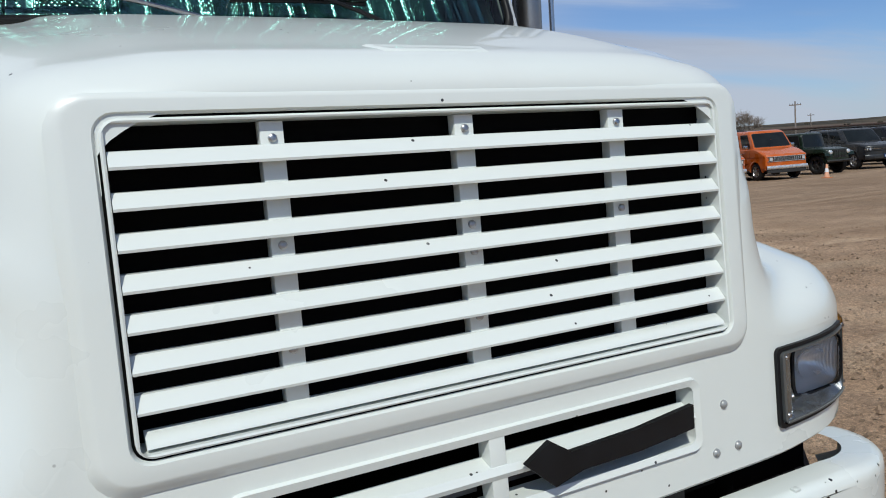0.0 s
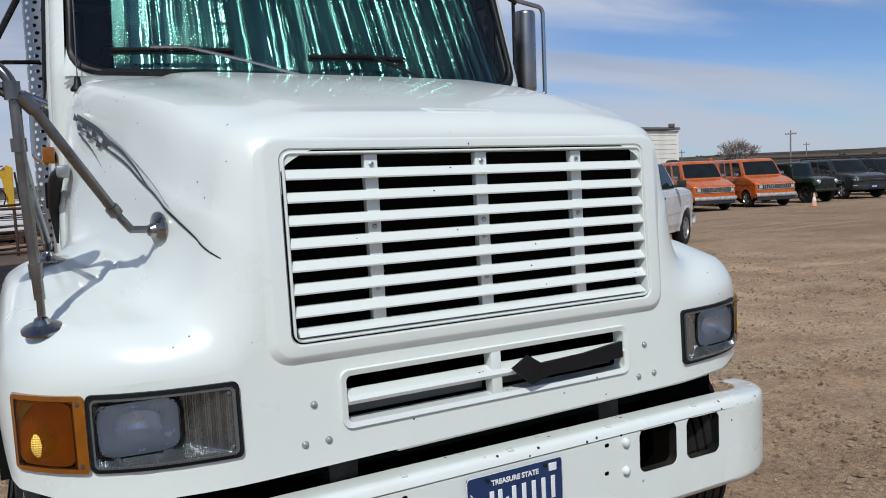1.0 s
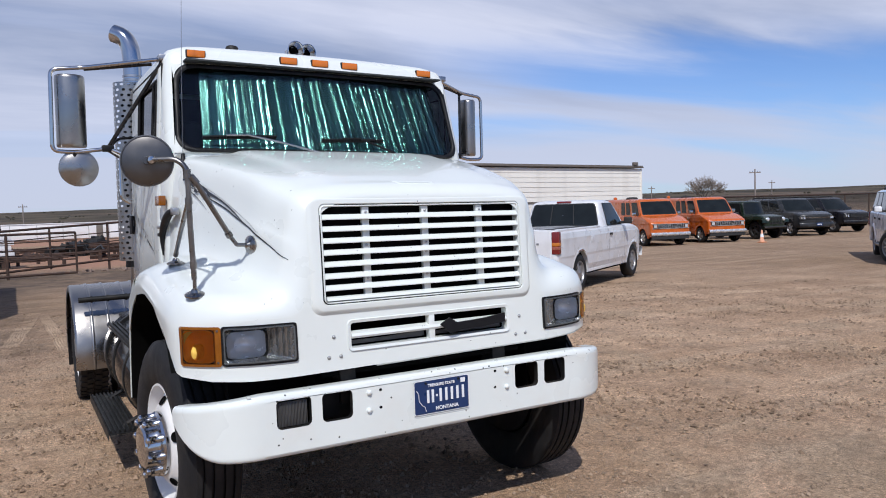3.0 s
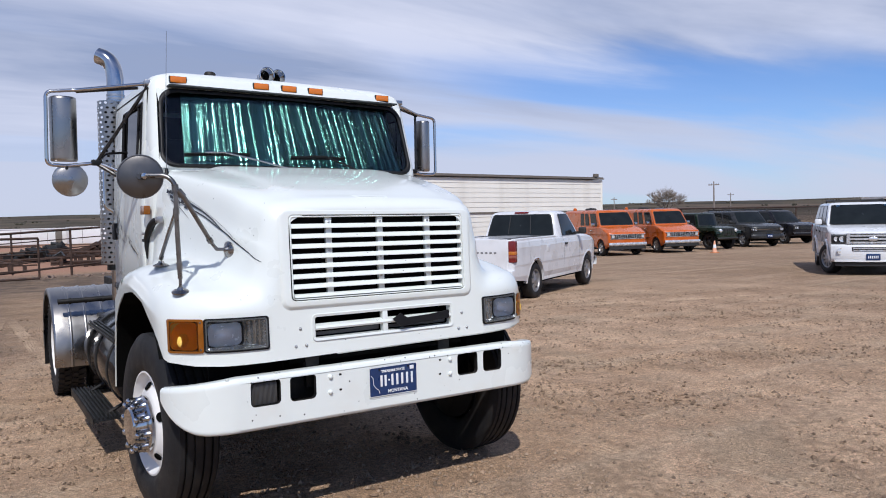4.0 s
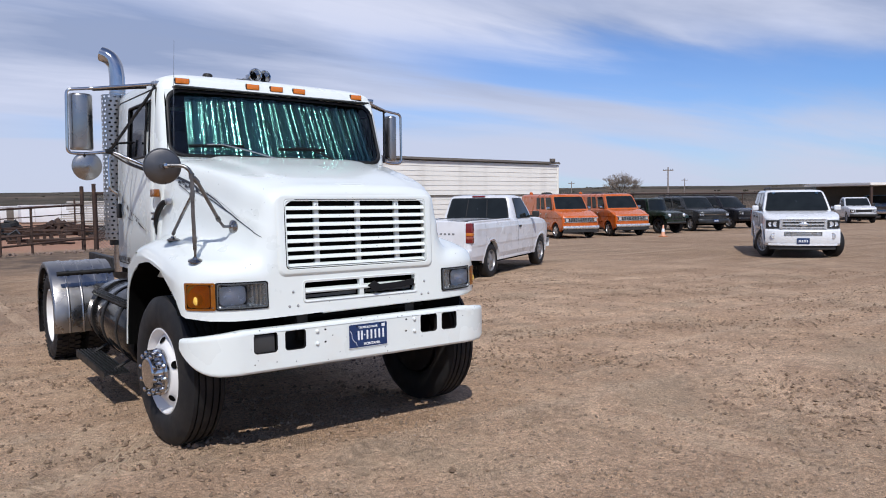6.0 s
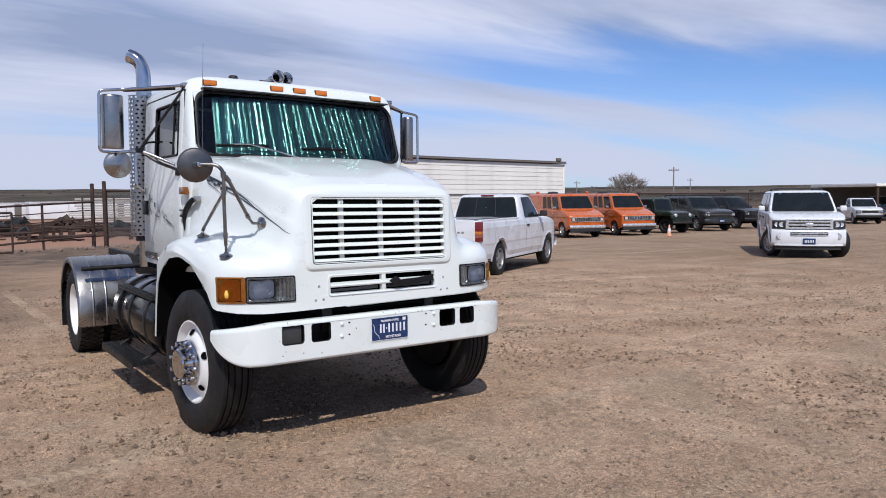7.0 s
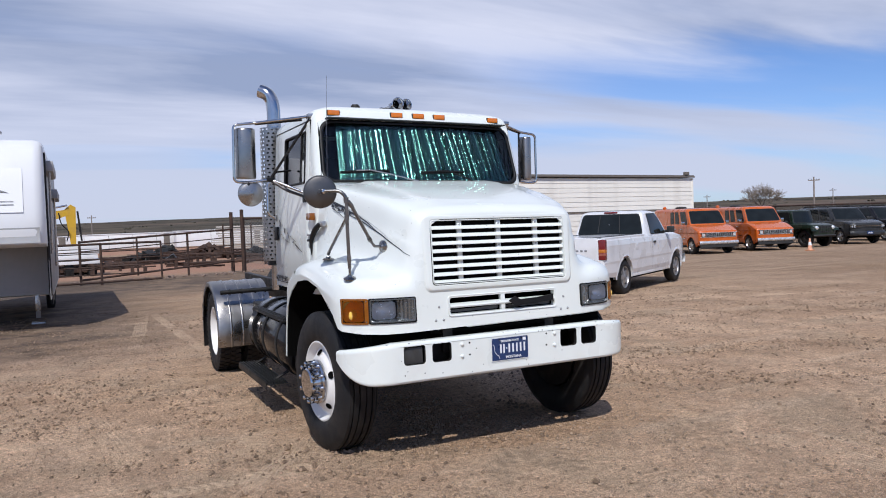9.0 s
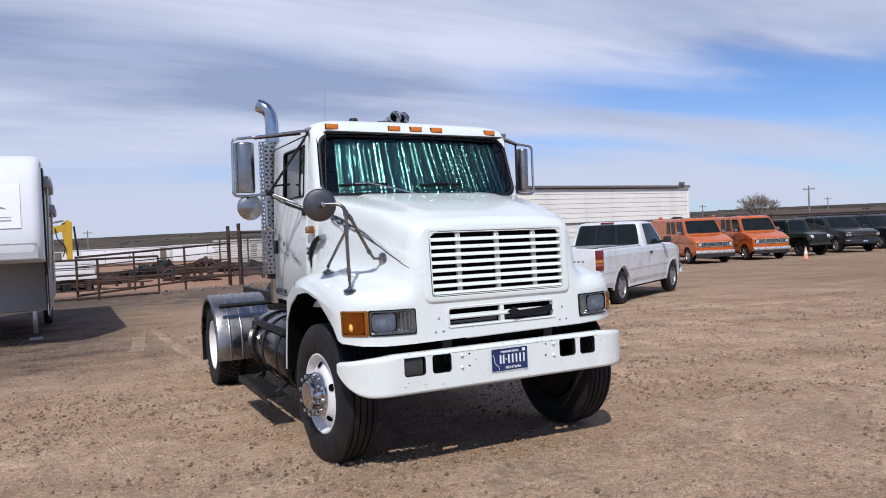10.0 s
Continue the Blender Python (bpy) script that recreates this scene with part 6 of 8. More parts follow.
    part("step_edge", a_box(-1.302, -1.298, 2.02, 3.28, 0.185, 0.248, 0.001, 1), DULL_BLACK, low)
    for y in (2.2, 3.1):
        part("hanger", a_tube([(-1.2, y, 0.225), (-1.05, y, 0.30), (-0.95, y, 0.50)], 0.014, 8), DULL_BLACK, low)
        part("bracket", a_tube([(-1.14, y, 0.80), (-1.0, y, 0.77), (-0.85, y, 0.74)], 0.014, 8), DULL_BLACK, top)
    # Second tank is out of view, added to stop light entering from this side.
    unseen_tank = part("fuel_tank", a_lathe([(0.0, 1.78), (0.25, 1.78), (0.285, 1.79), (0.30, 1.82), (0.30, 3.26), (0.285, 3.29), (0.0, 3.30)], n=32, m=Matrix.Translation((0.90, 0, 0.53)) @ Matrix.Rotation(radians(-90), 4, "X")), BLACK_GLOSS, truck, "glossy black cylindrical fuel tank", smooth=35)
    part("deck_plate", a_box(-0.50, 0.50, 2.85, 4.2, 0.965, 0.985, 0.004), DULL_BLACK, truck)
    bm = bmesh.new()
    prism(bm, [(-0.48, 0.0), (0.48, 0.0), (0.42, 0.1), (-0.42, 0.1)], 0.9, Matrix.Translation((0, 4.55, 0.98)))
    part("fifth_wheel", bm, DULL_BLACK, truck)
    part("cab_mount", a_box(-0.75, -0.45, 2.55, 2.85, 0.86, 1.06, 0.01), DULL_BLACK, truck)
    part("air_line", a_tube(spline([(-0.80, 2.80, 1.5), (-0.82, 2.9, 1.2), (-0.7, 3.1, 1.0), (-0.5, 3.4, 1.0)], 5), 0.012, 8), TRIM, truck)
    part("battery_box", a_box(-0.98, -0.55, 3.42, 4.02, 0.42, 0.80, 0.02), DULL_BLACK, truck)
    # Unseen slab across the chassis, added to block light from beneath the truck.
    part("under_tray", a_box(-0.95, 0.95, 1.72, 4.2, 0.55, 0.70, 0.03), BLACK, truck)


build_rear()

# ---- parked vehicles ----
def car_paint(name, color, metal=0.0, rough=0.3, dirt=0.25):
    dark = max(color) < 0.06
    return surface(name, color, rough, metal, vary=0.05, scale=2, coat=0.15 if dark else 0.5, spec=0.3 if dark else 0.5, dirt=(0.09, 0.075, 0.06) if dark else (0.30, 0.25, 0.20), dirt_amount=dirt, dirt_scale=2.2)


PAINT_WHITE = car_paint("car_white", (0.66, 0.67, 0.69))
PAINT_PEARL = car_paint("pearl_white", (0.68, 0.69, 0.70), dirt=0.1)
PAINT_ORANGE = car_paint("road_orange", (0.50, 0.098, 0.008))
PAINT_GREEN = car_paint("dark_green", (0.012, 0.022, 0.014))
PAINT_GREY = car_paint("charcoal", (0.028, 0.03, 0.033), 0.1)
PAINT_BLACK = car_paint("black_paint", (0.014, 0.014, 0.018), 0.2)
PAINT_BLUE = car_paint("two_tone_blue", (0.10, 0.22, 0.38))
CAR_TRIM = surface("car_trim", (0.02, 0.02, 0.02), 0.6)
TAIL_RED = surface("tail_lamp_red", (0.16, 0.012, 0.012), 0.2, vary=0.1, coat=0.3)
TAIL_PALE = surface("tail_lamp_pale", (0.30, 0.09, 0.06), 0.25, vary=0.1, coat=0.3)
TAIL_AMBER = surface("tail_lamp_amber", (0.50, 0.16, 0.02), 0.25, vary=0.1, coat=0.3)
CAR_LAMP = surface("car_lamp_glass", (0.80, 0.82, 0.84), 0.16, 0.55, vary=0.25, scale=25)
BRIGHT = surface("bright_car_trim", (0.66, 0.67, 0.68), 0.28, 0.6, vary=0.1, scale=8)
ALLOY = surface("alloy", (0.34, 0.34, 0.35), 0.4, 0.7, vary=0.2)


def build_vehicle(name, label, category, place, face, paint, L, W, H, wheelbase, front_over, tyre_r, belt, nose, cowl_y, top_y, roof_back, glass_back, sill=0.32, bed=None, van=False,
                  grille=None, lamps=None, bumper=None, windows=(), inset=0.16, hood_drop=0.05, rack=False, plate=False, round_lamps=False, steer=0.0, tail=True, plate_z=0.50,
                  spokes=5, flare=0.0, pane_levels=(0.13, 0.86), bow=0.13, crease=0.42, mirror=None, wheel_dark=False):
    """A parked vehicle; its own front is at y = 0 and it faces -y, x across. face: the compass turn of that."""
    root = thing(name, label, category, place, face)
    hw = W / 2
    ax = [front_over, front_over + wheelbase]
    arch = tyre_r + 0.07
    z_end = bed if bed else belt
    orange = paint is PAINT_ORANGE

    def add(n, bm, mt, parent=None, lab="", smooth=40.0):
        return part(n, bm, mt, parent or root, lab, None, smooth)

    crease_z = sill + crease * (belt - sill)
    side_in = table([(sill, -0.05), (sill + 0.13, -0.014), (crease_z - 0.035, -0.008), (crease_z + 0.015, 0.002), (belt - 0.17, 0.0), (belt - 0.06, -0.014), (belt, -0.045)])

    def nose_y(x):
        """How far the front is swept back at x."""
        a = min(1.0, abs(x) / hw)
        return bow * a ** 2 + (0.03 if van else 0.09) * a ** 9

    def profile(k):
        """Side outline, k draws it in."""
        tip = [(0.16 + k, sill + 0.02), (0.035 + k, sill + 0.07), (0.004 + k, 0.56), (0.0 + k, nose - 0.24), (0.015 + k, nose - 0.11 - k * 0.2), (0.06 + k, nose - 0.035 - k * 0.4), (0.17 + k, nose - k * 0.6),
               (cowl_y * 0.36 + 0.06, nose + (belt - nose) * 0.36 + hood_drop * 0.8 - k * 0.6), (cowl_y * 0.7, nose + (belt - nose) * 0.72 + hood_drop * 0.7 - k * 0.6), (cowl_y, belt - k * 0.6)]
        pts = [(p.x, p.y) for p in spline([(y, z, 0) for y, z in tip], 3)]
        if bed:
            pts += [(glass_back + 0.04, belt - k * 0.6), (glass_back + 0.06, z_end - k * 0.6)]
        else:
            pts += [(cowl_y + (L - cowl_y) * 0.5, belt - k * 0.6)]
        back = [(L - 0.10 - k, z_end - k * 0.6), (L - 0.025 - k, z_end - 0.05 - k * 0.4), (L - k, z_end - 0.22), (L - k, 0.75), (L - 0.03 - k, 0.50), (L - 0.12 - k, sill + 0.05)]
        pts += [(p.x, p.y) for p in spline([(y, z, 0) for y, z in back], 2)]
        for a in ax[::-1]:
            dz = sill - tyre_r
            half = math.sqrt(max(arch ** 2 - dz ** 2, 0.01)) if abs(dz) < arch else arch
            a0 = math.atan2(dz, half)
            pts += [(a + arch * math.cos(t), tyre_r + arch * math.sin(t)) for t in np.linspace(a0, math.pi - a0, 15)]
        return pts
    bm = bmesh.new()
    cuts = [(hw, 0.055), (hw - 0.012, 0.03), (hw - 0.035, 0.012), (hw - 0.08, 0.0), (hw * 0.7, -0.006), (hw * 0.35, -0.014)]
    cuts = [(-x, k) for x, k in cuts] + [(0, -0.018)] + cuts[::-1]
    rows = [[bm.verts.new((x, y, z)) for y, z in profile(k)] for x, k in cuts]
    n = len(rows[0])
    for a, b in zip(rows, rows[1:]):
        for i in range(n):
            bm.faces.new((a[i], a[(i + 1) % n], b[(i + 1) % n], b[i]))
    for row in (rows[0], rows[-1]):
        bmesh.ops.triangle_fill(bm, use_beauty=False, edges=[bm.edges.get((row[i], row[(i + 1) % n])) for i in range(n)])
    for z in (sill + 0.13, crease_z - 0.035, crease_z + 0.015, belt - 0.17, belt - 0.06):
        bmesh.ops.bisect_plane(bm, geom=bm.verts[:] + bm.edges[:] + bm.faces[:], plane_co=(0, 0, z), plane_no=(0, 0, 1))
    for y in (0.25, 0.5, L - 0.3):
        bmesh.ops.bisect_plane(bm, geom=bm.verts[:] + bm.edges[:] + bm.faces[:], plane_co=(0, y, 0), plane_no=(0, 1, 0))
    for v in bm.verts:
        x, y, z = v.co
        if abs(x) > hw - 0.04:
            v.co.x = math.copysign(abs(x) + side_in(z), x)
        v.co.x *= 1 - (0.03 if van else 0.075) * max(0.0, (0.6 - y) / 0.6) ** 2 - 0.03 * max(0.0, (y - L + 0.4) / 0.4) ** 2
        v.co.y += nose_y(x) * max(0.0, 1 - y / 0.95)
    body = add("body", bm, paint, None, "", 38)
    for f in body.data.polygons:
        f.use_smooth = abs(f.normal.x) < 0.85
    for a in ax:
        # Black block puts the shade of the open arch into its colour.
        add("wheel_well", a_box(-hw + 0.10, hw - 0.10, a - arch - 0.02, a + arch + 0.02, sill - 0.02, tyre_r + arch + 0.02), BLACK, body)
        for s in (-1, 1):
            ring_ = []
            for t in np.linspace(-0.25, math.pi + 0.25, 20):
                c_, s_ = math.cos(t), math.sin(t)
                ring_.append([Vector((s * (hw + dx + side_in(min(belt, max(sill, tyre_r + r_ * s_)))), a + r_ * c_, tyre_r + r_ * s_)) for r_, dx in ((arch - 0.012, -0.09), (arch - 0.012, 0.006 + flare), (arch + 0.012, 0.010 + flare), (arch + 0.045 + flare, -0.002))])
            ring_ = [row for row in ring_ if row[0].z > sill - 0.06]
            add("arch_lip", sheet(ring_), paint, body, "", 60)

    def seam(y, z0, z1, s, w=0.009):
        zs = [z for z in np.linspace(z0, z1, 12)]
        return add("door_gap", sheet([[Vector((s * (hw + side_in(z) + 0.003), y - w / 2, z)), Vector((s * (hw + side_in(z) + 0.003), y + w / 2, z))] for z in zs]), CAR_TRIM, body)
    # cabin: plan loops from the belt line up to a rounded roof
    zb, zt = belt - 0.04, H
    low_h, top_h = hw - 0.06, hw - inset
    fb, rb = (0.07 if van else 0.12), 0.04
    levels = [0.0, 0.2, 0.4, 0.6, 0.75, 0.87, 0.93, 0.965, 0.985, 1.0]

    def level(g):
        e = float(np.interp(g, [0.87, 0.93, 0.965, 0.985, 1.0], [0.0, 0.018, 0.05, 0.10, 0.22]))
        return cowl_y - 0.02 + (top_y - cowl_y + 0.02) * (g - 0.05 * math.sin(math.pi * g)) + e, glass_back + (roof_back - glass_back) * g - e, low_h + (top_h - low_h) * g ** 1.2 - e, zb + (zt - zb) * g - 0.012 * (g > 0.9) * (1 - g) / 0.1

    def spot(face_, f, g):
        yf, yb, w, z = level(g)
        if face_ == "front":
            return Vector((f * w, yf + fb * f * f, z))
        if face_ == "rear":
            return Vector((f * w, yb - rb * f * f, z))
        s = 1 if face_ == "left" else -1
        return Vector((s * (w + 0.012 * math.sin(math.pi * min(1.0, max(0.0, f)))), yf + fb + (yb - rb - yf - fb) * f, z))
    bm = bmesh.new()
    loops = []
    for g in levels:
        lp = [spot("front", f, g) for f in np.linspace(-0.98, 0.98, 11)] + [spot("left", f, g) for f in np.linspace(0.03, 0.97, 9)] + [spot("rear", f, g) for f in np.linspace(0.98, -0.98, 9)] + [spot("right", f, g) for f in np.linspace(0.97, 0.03, 9)]
        loops.append(lp)
    ring(bm, loops)
    bm.verts.ensure_lookup_table()
    bm.faces.new(bm.verts[-len(loops[-1]):])
    cabin = add("cabin", bm, paint, None, "", 55)

    def pane(nm, face_, f0, f1, g0, g1, off, mt=None, r=0.07):
        """A curved pane with rounded corners, laid on the cabin between fractions along and up it."""
        wide = (spot(face_, f1, g0) - spot(face_, f0, g0)).length
        high = (spot(face_, f0, g1) - spot(face_, f0, g0)).length
        out_ = {"front": Vector((0, -0.9, 0.5)), "rear": Vector((0, 0.95, 0.2)), "left": Vector((1, 0, 0.2)), "right": Vector((-1, 0, 0.2))}[face_]
        made = None
        for grow, push, m_ in ((0.022, off, CAR_TRIM), (0.0, off + 0.005, mt or CAR_GLASS)):
            flat = rrect(-grow, wide + grow, -grow, high + grow, min(r, wide * 0.3, high * 0.3), 4)
            flat = [(a_[0] + (b_[0] - a_[0]) * q / 6, a_[1] + (b_[1] - a_[1]) * q / 6) for a_, b_ in zip(flat, flat[1:] + flat[:1]) for q in range(6 if math.dist(a_, b_) > 0.12 else 1)]
            bm_ = bmesh.new()
            cen = Vector((wide / 2, high / 2))
            rings_ = [[spot(face_, f0 + (f1 - f0) * (cen.x + (x - cen.x) * q) / wide, g0 + (g1 - g0) * (cen.y + (z - cen.y) * q) / high) + out_ * push for x, z in flat] for q in (1.0, 0.8, 0.6, 0.4, 0.2, 0.02)]
            ring(bm_, rings_)
            made = part(nm if m_ is not CAR_TRIM else nm + "_seal", bm_, m_, cabin, "", None, 60, out_)
        return made
    g0_, g1_ = pane_levels
    pane("windscreen", "front", -0.90, 0.90, g0_, g1_ + 0.02, 0.006)
    pane("rear_window", "rear", -0.90, 0.90, g0_ + (0.0 if bed else 0.03), g1_ - 0.02, 0.006)
    for s, face_ in ((1, "left"), (-1, "right")):
        for f0, f1 in windows:
            pane("side_window", face_, f0, f1, g0_, g1_ - 0.02, 0.006, None, 0.05)
        for f0, f1 in windows[:2]:
            y0, y1 = spot(face_, f0, g0_).y - 0.05, spot(face_, f1, g0_).y + 0.04
            for y in (y0, y1):
                lowest = sill + 0.08
                if any(abs(y - a) < arch for a in ax):
                    lowest = tyre_r + arch + 0.06
                seam(y, lowest, belt - 0.03, s)
            add("door_handle", a_box(*sorted((s * (hw - 0.01), s * (hw + 0.026))), y1 - 0.20, y1 - 0.06, belt - 0.215, belt - 0.165, 0.01), CHROME if orange else CAR_TRIM, body)
        ym = cowl_y + 0.30
        mir = add("door_mirror", a_box(*sorted((s * (hw + 0.03), s * (hw + 0.21))), ym, ym + 0.11, belt + 0.01, belt + 0.17, 0.04, 3), mirror or (CHROME if orange else CAR_TRIM))
        add("mirror_arm", a_box(*sorted((s * (hw - 0.10), s * (hw + 0.09))), ym + 0.02, ym + 0.08, belt + 0.01, belt + 0.07, 0.015), CAR_TRIM, mir)
        add("rocker", a_box(*sorted((s * (hw - 0.09), s * (hw - 0.045))), ax[0] + arch, ax[1] - arch, sill - 0.05, sill + 0.04, 0.012), paint if bed else CAR_TRIM, body)
    # wheels
    for i, a in enumerate(ax):
        for s in (-1, 1):
            m = Matrix.Translation((s * (hw - 0.025 + flare * 0.5), a, tyre_r)) @ (Matrix.Rotation(radians(steer), 4, "Z") if i == 0 else Matrix.Identity(4)) @ (AXIS_X if s < 0 else Matrix.Rotation(radians(180), 4, "Z") @ AXIS_X)
            rr = tyre_r * 0.60
            metal = CAR_TRIM if wheel_dark else STEEL if orange else ALLOY
            w = add("wheel", a_lathe([(rr + 0.012, -0.03), (rr + 0.008, -0.008), (rr - 0.008, -0.012), (rr - 0.022, -0.05), (rr - 0.03, -0.075)], n=32, m=m), metal)
            add("tyre", a_lathe([(rr, -0.03), (rr + 0.02, -0.004), (rr + 0.06, 0.004), (tyre_r - 0.045, 0.0), (tyre_r - 0.012, -0.022), (tyre_r, -0.05), (tyre_r, -0.2), (tyre_r - 0.02, -0.23), (rr, -0.22)], n=36, m=m), RUBBER, w)
            # Dark disc behind the spokes paints the shade between them.
            add("brake_disc", a_lathe([(rr, -0.08), (0.0, -0.08)], n=24, m=m), CAR_TRIM, w)
            add("hub", a_lathe([(rr * 0.34, -0.06), (rr * 0.32, -0.03), (rr * 0.2, -0.012), (rr * 0.14, -0.004), (0.0, -0.002)], n=20, m=m), metal, w)
            sp = bmesh.new()
            for k in range(spokes):
                prism(sp, [(rr * 0.22, -0.055), (rr * 0.25, -0.022), (rr * 0.6, -0.026), (rr * 0.97, -0.034), (rr * 0.97, -0.06)], rr * 2.1 / spokes, m @ Matrix.Rotation(2 * math.pi * k / spokes, 4, "Z") @ Matrix.Translation((0, -rr * 1.05 / spokes, 0)))
            add("spokes", sp, metal, w)
    add("underbody", a_box(-hw + 0.14, hw - 0.14, 0.30, L - 0.25, sill - 0.10, 0.62), BLACK)

    def panel(n_, x0, x1, z0, z1, off, mt, parent=None, back=0.05, soft=0.010, lab=""):
        """A strip that follows the curved front."""
        prof = [(back, z0), (-off * 0.4, z0), (-off, z0 + soft), (-off, z1 - soft), (-off * 0.4, z1), (back, z1)]
        bm_ = sheet([[Vector((x, nose_y(x) + dy, z)) for x in np.linspace(x0, x1, 9)] for dy, z in prof])
        for x in (x0, x1):
            bm_.faces.new([bm_.verts.new((x, nose_y(x) + dy, z)) for dy, z in prof])
        return add(n_, bm_, mt, parent, lab, 35)
    # front: grille, lamps, bumper
    if grille:
        gx, gz0, gz1, mt, bars = grille
        g = panel("grille", -gx, gx, gz0, gz1, 0.024, CAR_TRIM)
        step = (gz1 - gz0) / bars
        for k in range(bars):
            panel("grille_bar", -gx + 0.01, gx - 0.01, gz0 + step * (k + (0.40 if van else 0.24)), gz0 + step * (k + 0.62), 0.038, mt, g, 0.02, 0.006)
        if van:
            for k in range(14):
                x = -gx + 2 * gx * (k + 0.5) / 14
                add("grille_bar", a_box(x - 0.005, x + 0.005, -0.040 + nose_y(x), nose_y(x), gz0 + 0.02, gz1 - 0.02, 0.003), mt, g)
            for z in (gz0 - 0.012, gz1 - 0.008):
                panel("grille_frame", -gx - 0.25, gx + 0.25, z, z + 0.022, 0.042, mt, g, 0.02, 0.004)
    if lamps:
        lx, lw, lz0, lz1 = lamps
        for s in (-1, 1):
            xa, xb = sorted((s * lx, s * (lx + lw)))
            if round_lamps:
                lm = add("headlamp", a_lathe([(0.0, 0.03), (0.06, 0.026), (0.085, 0.01), (0.095, 0.0), (0.095, -0.08)], n=20, m=Matrix.Translation((s * lx, -0.03 + nose_y(lx), (lz0 + lz1) / 2)) @ Matrix.Rotation(radians(90), 4, "X")), CAR_LAMP)
                continue
            lm = panel("headlamp", xa, xb, lz0, lz1, 0.022, CAR_TRIM)
            zc, hh = (lz0 + lz1) / 2, (lz1 - lz0) / 2
            if van:
                panel("lamp_glass", xa + 0.02, xb - 0.02, lz0 + 0.025, lz1 - 0.025, 0.034, CAR_LAMP, lm, 0.0, 0.012)
            else:
                for q, r_ in ((0.30, 0.62), (0.68, 0.52)):
                    x = s * (lx + lw * q)
                    add("lamp_bowl", a_lathe([(hh * r_, 0.004), (hh * r_ * 0.9, 0.012), (hh * r_ * 0.5, 0.002), (0.0, 0.012)], n=18, m=Matrix.Translation((x, nose_y(x) - 0.022, zc)) @ Matrix.Rotation(radians(90), 4, "X")), CAR_LAMP, lm)
                panel("lamp_rim", xa + 0.01, xb - 0.01, lz1 - 0.035, lz1 - 0.008, 0.030, BEZEL, lm, 0.0, 0.004)
    if bumper:
        bz0, bz1, mt = bumper
        arcs = np.linspace(-hw + 0.04, hw - 0.04, 17)
        shape = [(0.10, bz0 + 0.02), (0.0, bz0), (-0.05, bz0 + 0.03), (-0.075, bz0 + 0.10 if bz1 - bz0 > 0.3 else (bz0 + bz1) / 2), (-0.07, bz1 - 0.06), (-0.045, bz1 - 0.012), (-0.01, bz1), (0.10, bz1)]
        add("front_bumper", sheet([[Vector((x, nose_y(x) * (0.8 if van else 1.0) + dy, z)) for x in arcs] for dy, z in shape]), mt, None, "", 50)
        add("rear_bumper", a_box(-hw + 0.03, hw - 0.03, L - 0.08, L + 0.10, bz0 + 0.02, bz1, 0.03, 3), mt)
    if plate:
        p = add("number_plate", a_box(-0.16, 0.16, -0.100, -0.085, plate_z, plate_z + 0.16, 0.004), PLATE_BLUE)
        for k in range(6):
            add("bar", a_box(-0.12 + 0.042 * k, -0.098 + 0.042 * k, -0.104, -0.099, plate_z + 0.04, plate_z + 0.11, 0.002), PLATE_WHITE, p)
    if tail:
        for s in (-1, 1):
            z0, z1 = z_end - 0.47, z_end - 0.03
            tl = add("tail_lamp", a_box(*sorted((s * (hw - 0.15), s * (hw + 0.004))), L - 0.11, L + 0.014, z0, z1, 0.022, 3), TAIL_RED)
            add("reverse_lens", a_box(*sorted((s * (hw - 0.143), s * (hw + 0.007))), L - 0.10, L + 0.018, z0 + 0.09, z0 + 0.15, 0.01), TAIL_PALE, tl)
            add("amber_lens", a_box(*sorted((s * (hw - 0.143), s * (hw + 0.007))), L - 0.10, L + 0.018, z0 + 0.16, z0 + 0.23, 0.01), TAIL_AMBER, tl)
    if bed:
        for s in (-1, 1):
            add("bed_rail", a_box(*sorted((s * (hw - 0.12), s * (hw - 0.035))), glass_back + 0.1, L - 0.06, bed - 0.05, bed + 0.014, 0.018, 3), paint, body)
        add("bed_cavity", a_box(-hw + 0.11, hw - 0.11, glass_back + 0.12, L - 0.09, bed - 0.03, bed + 0.006), CAR_TRIM, body)
        gate = add("tailgate", a_box(-hw + 0.17, hw - 0.17, L - 0.03, L + 0.016, 0.70, bed + 0.006, 0.016, 3), paint)
        add("tailgate_handle", a_box(-0.12, 0.12, L + 0.012, L + 0.028, bed - 0.20, bed - 0.11, 0.008), CAR_TRIM, gate)
        add("stop_lamp", a_box(-0.17, 0.17, roof_back - 0.05, roof_back + 0.02, H - 0.055, H - 0.015, 0.01), TAIL_RED, cabin)
    if rack:
        for s in (-1, 1):
            add("roof_rail", a_tube(rounded([(s * (top_h - 0.16), top_y + 0.40, H - 0.02), (s * (top_h - 0.16), top_y + 0.50, H + 0.06), (s * (top_h - 0.16), roof_back - 0.4, H + 0.06), (s * (top_h - 0.16), roof_back - 0.3, H - 0.02)], 0.05), 0.032, 8), CAR_TRIM)
        for y in (top_y + 0.75, roof_back - 0.8):
            add("roof_bar", a_box(-top_h + 0.15, top_h - 0.15, y, y + 0.08, H + 0.045, H + 0.08, 0.008), CAR_TRIM)
    root_parts = {"panel": panel, "add": add, "pane": pane, "nose_y": nose_y, "cabin": cabin, "body": body, "seam": seam, "spot": spot}
    return root, root_parts


def facing(dx, dy):
    """Turn that points a vehicle's front, which looks along -y, along (dx, dy)."""
    return math.degrees(math.atan2(dx, -dy))


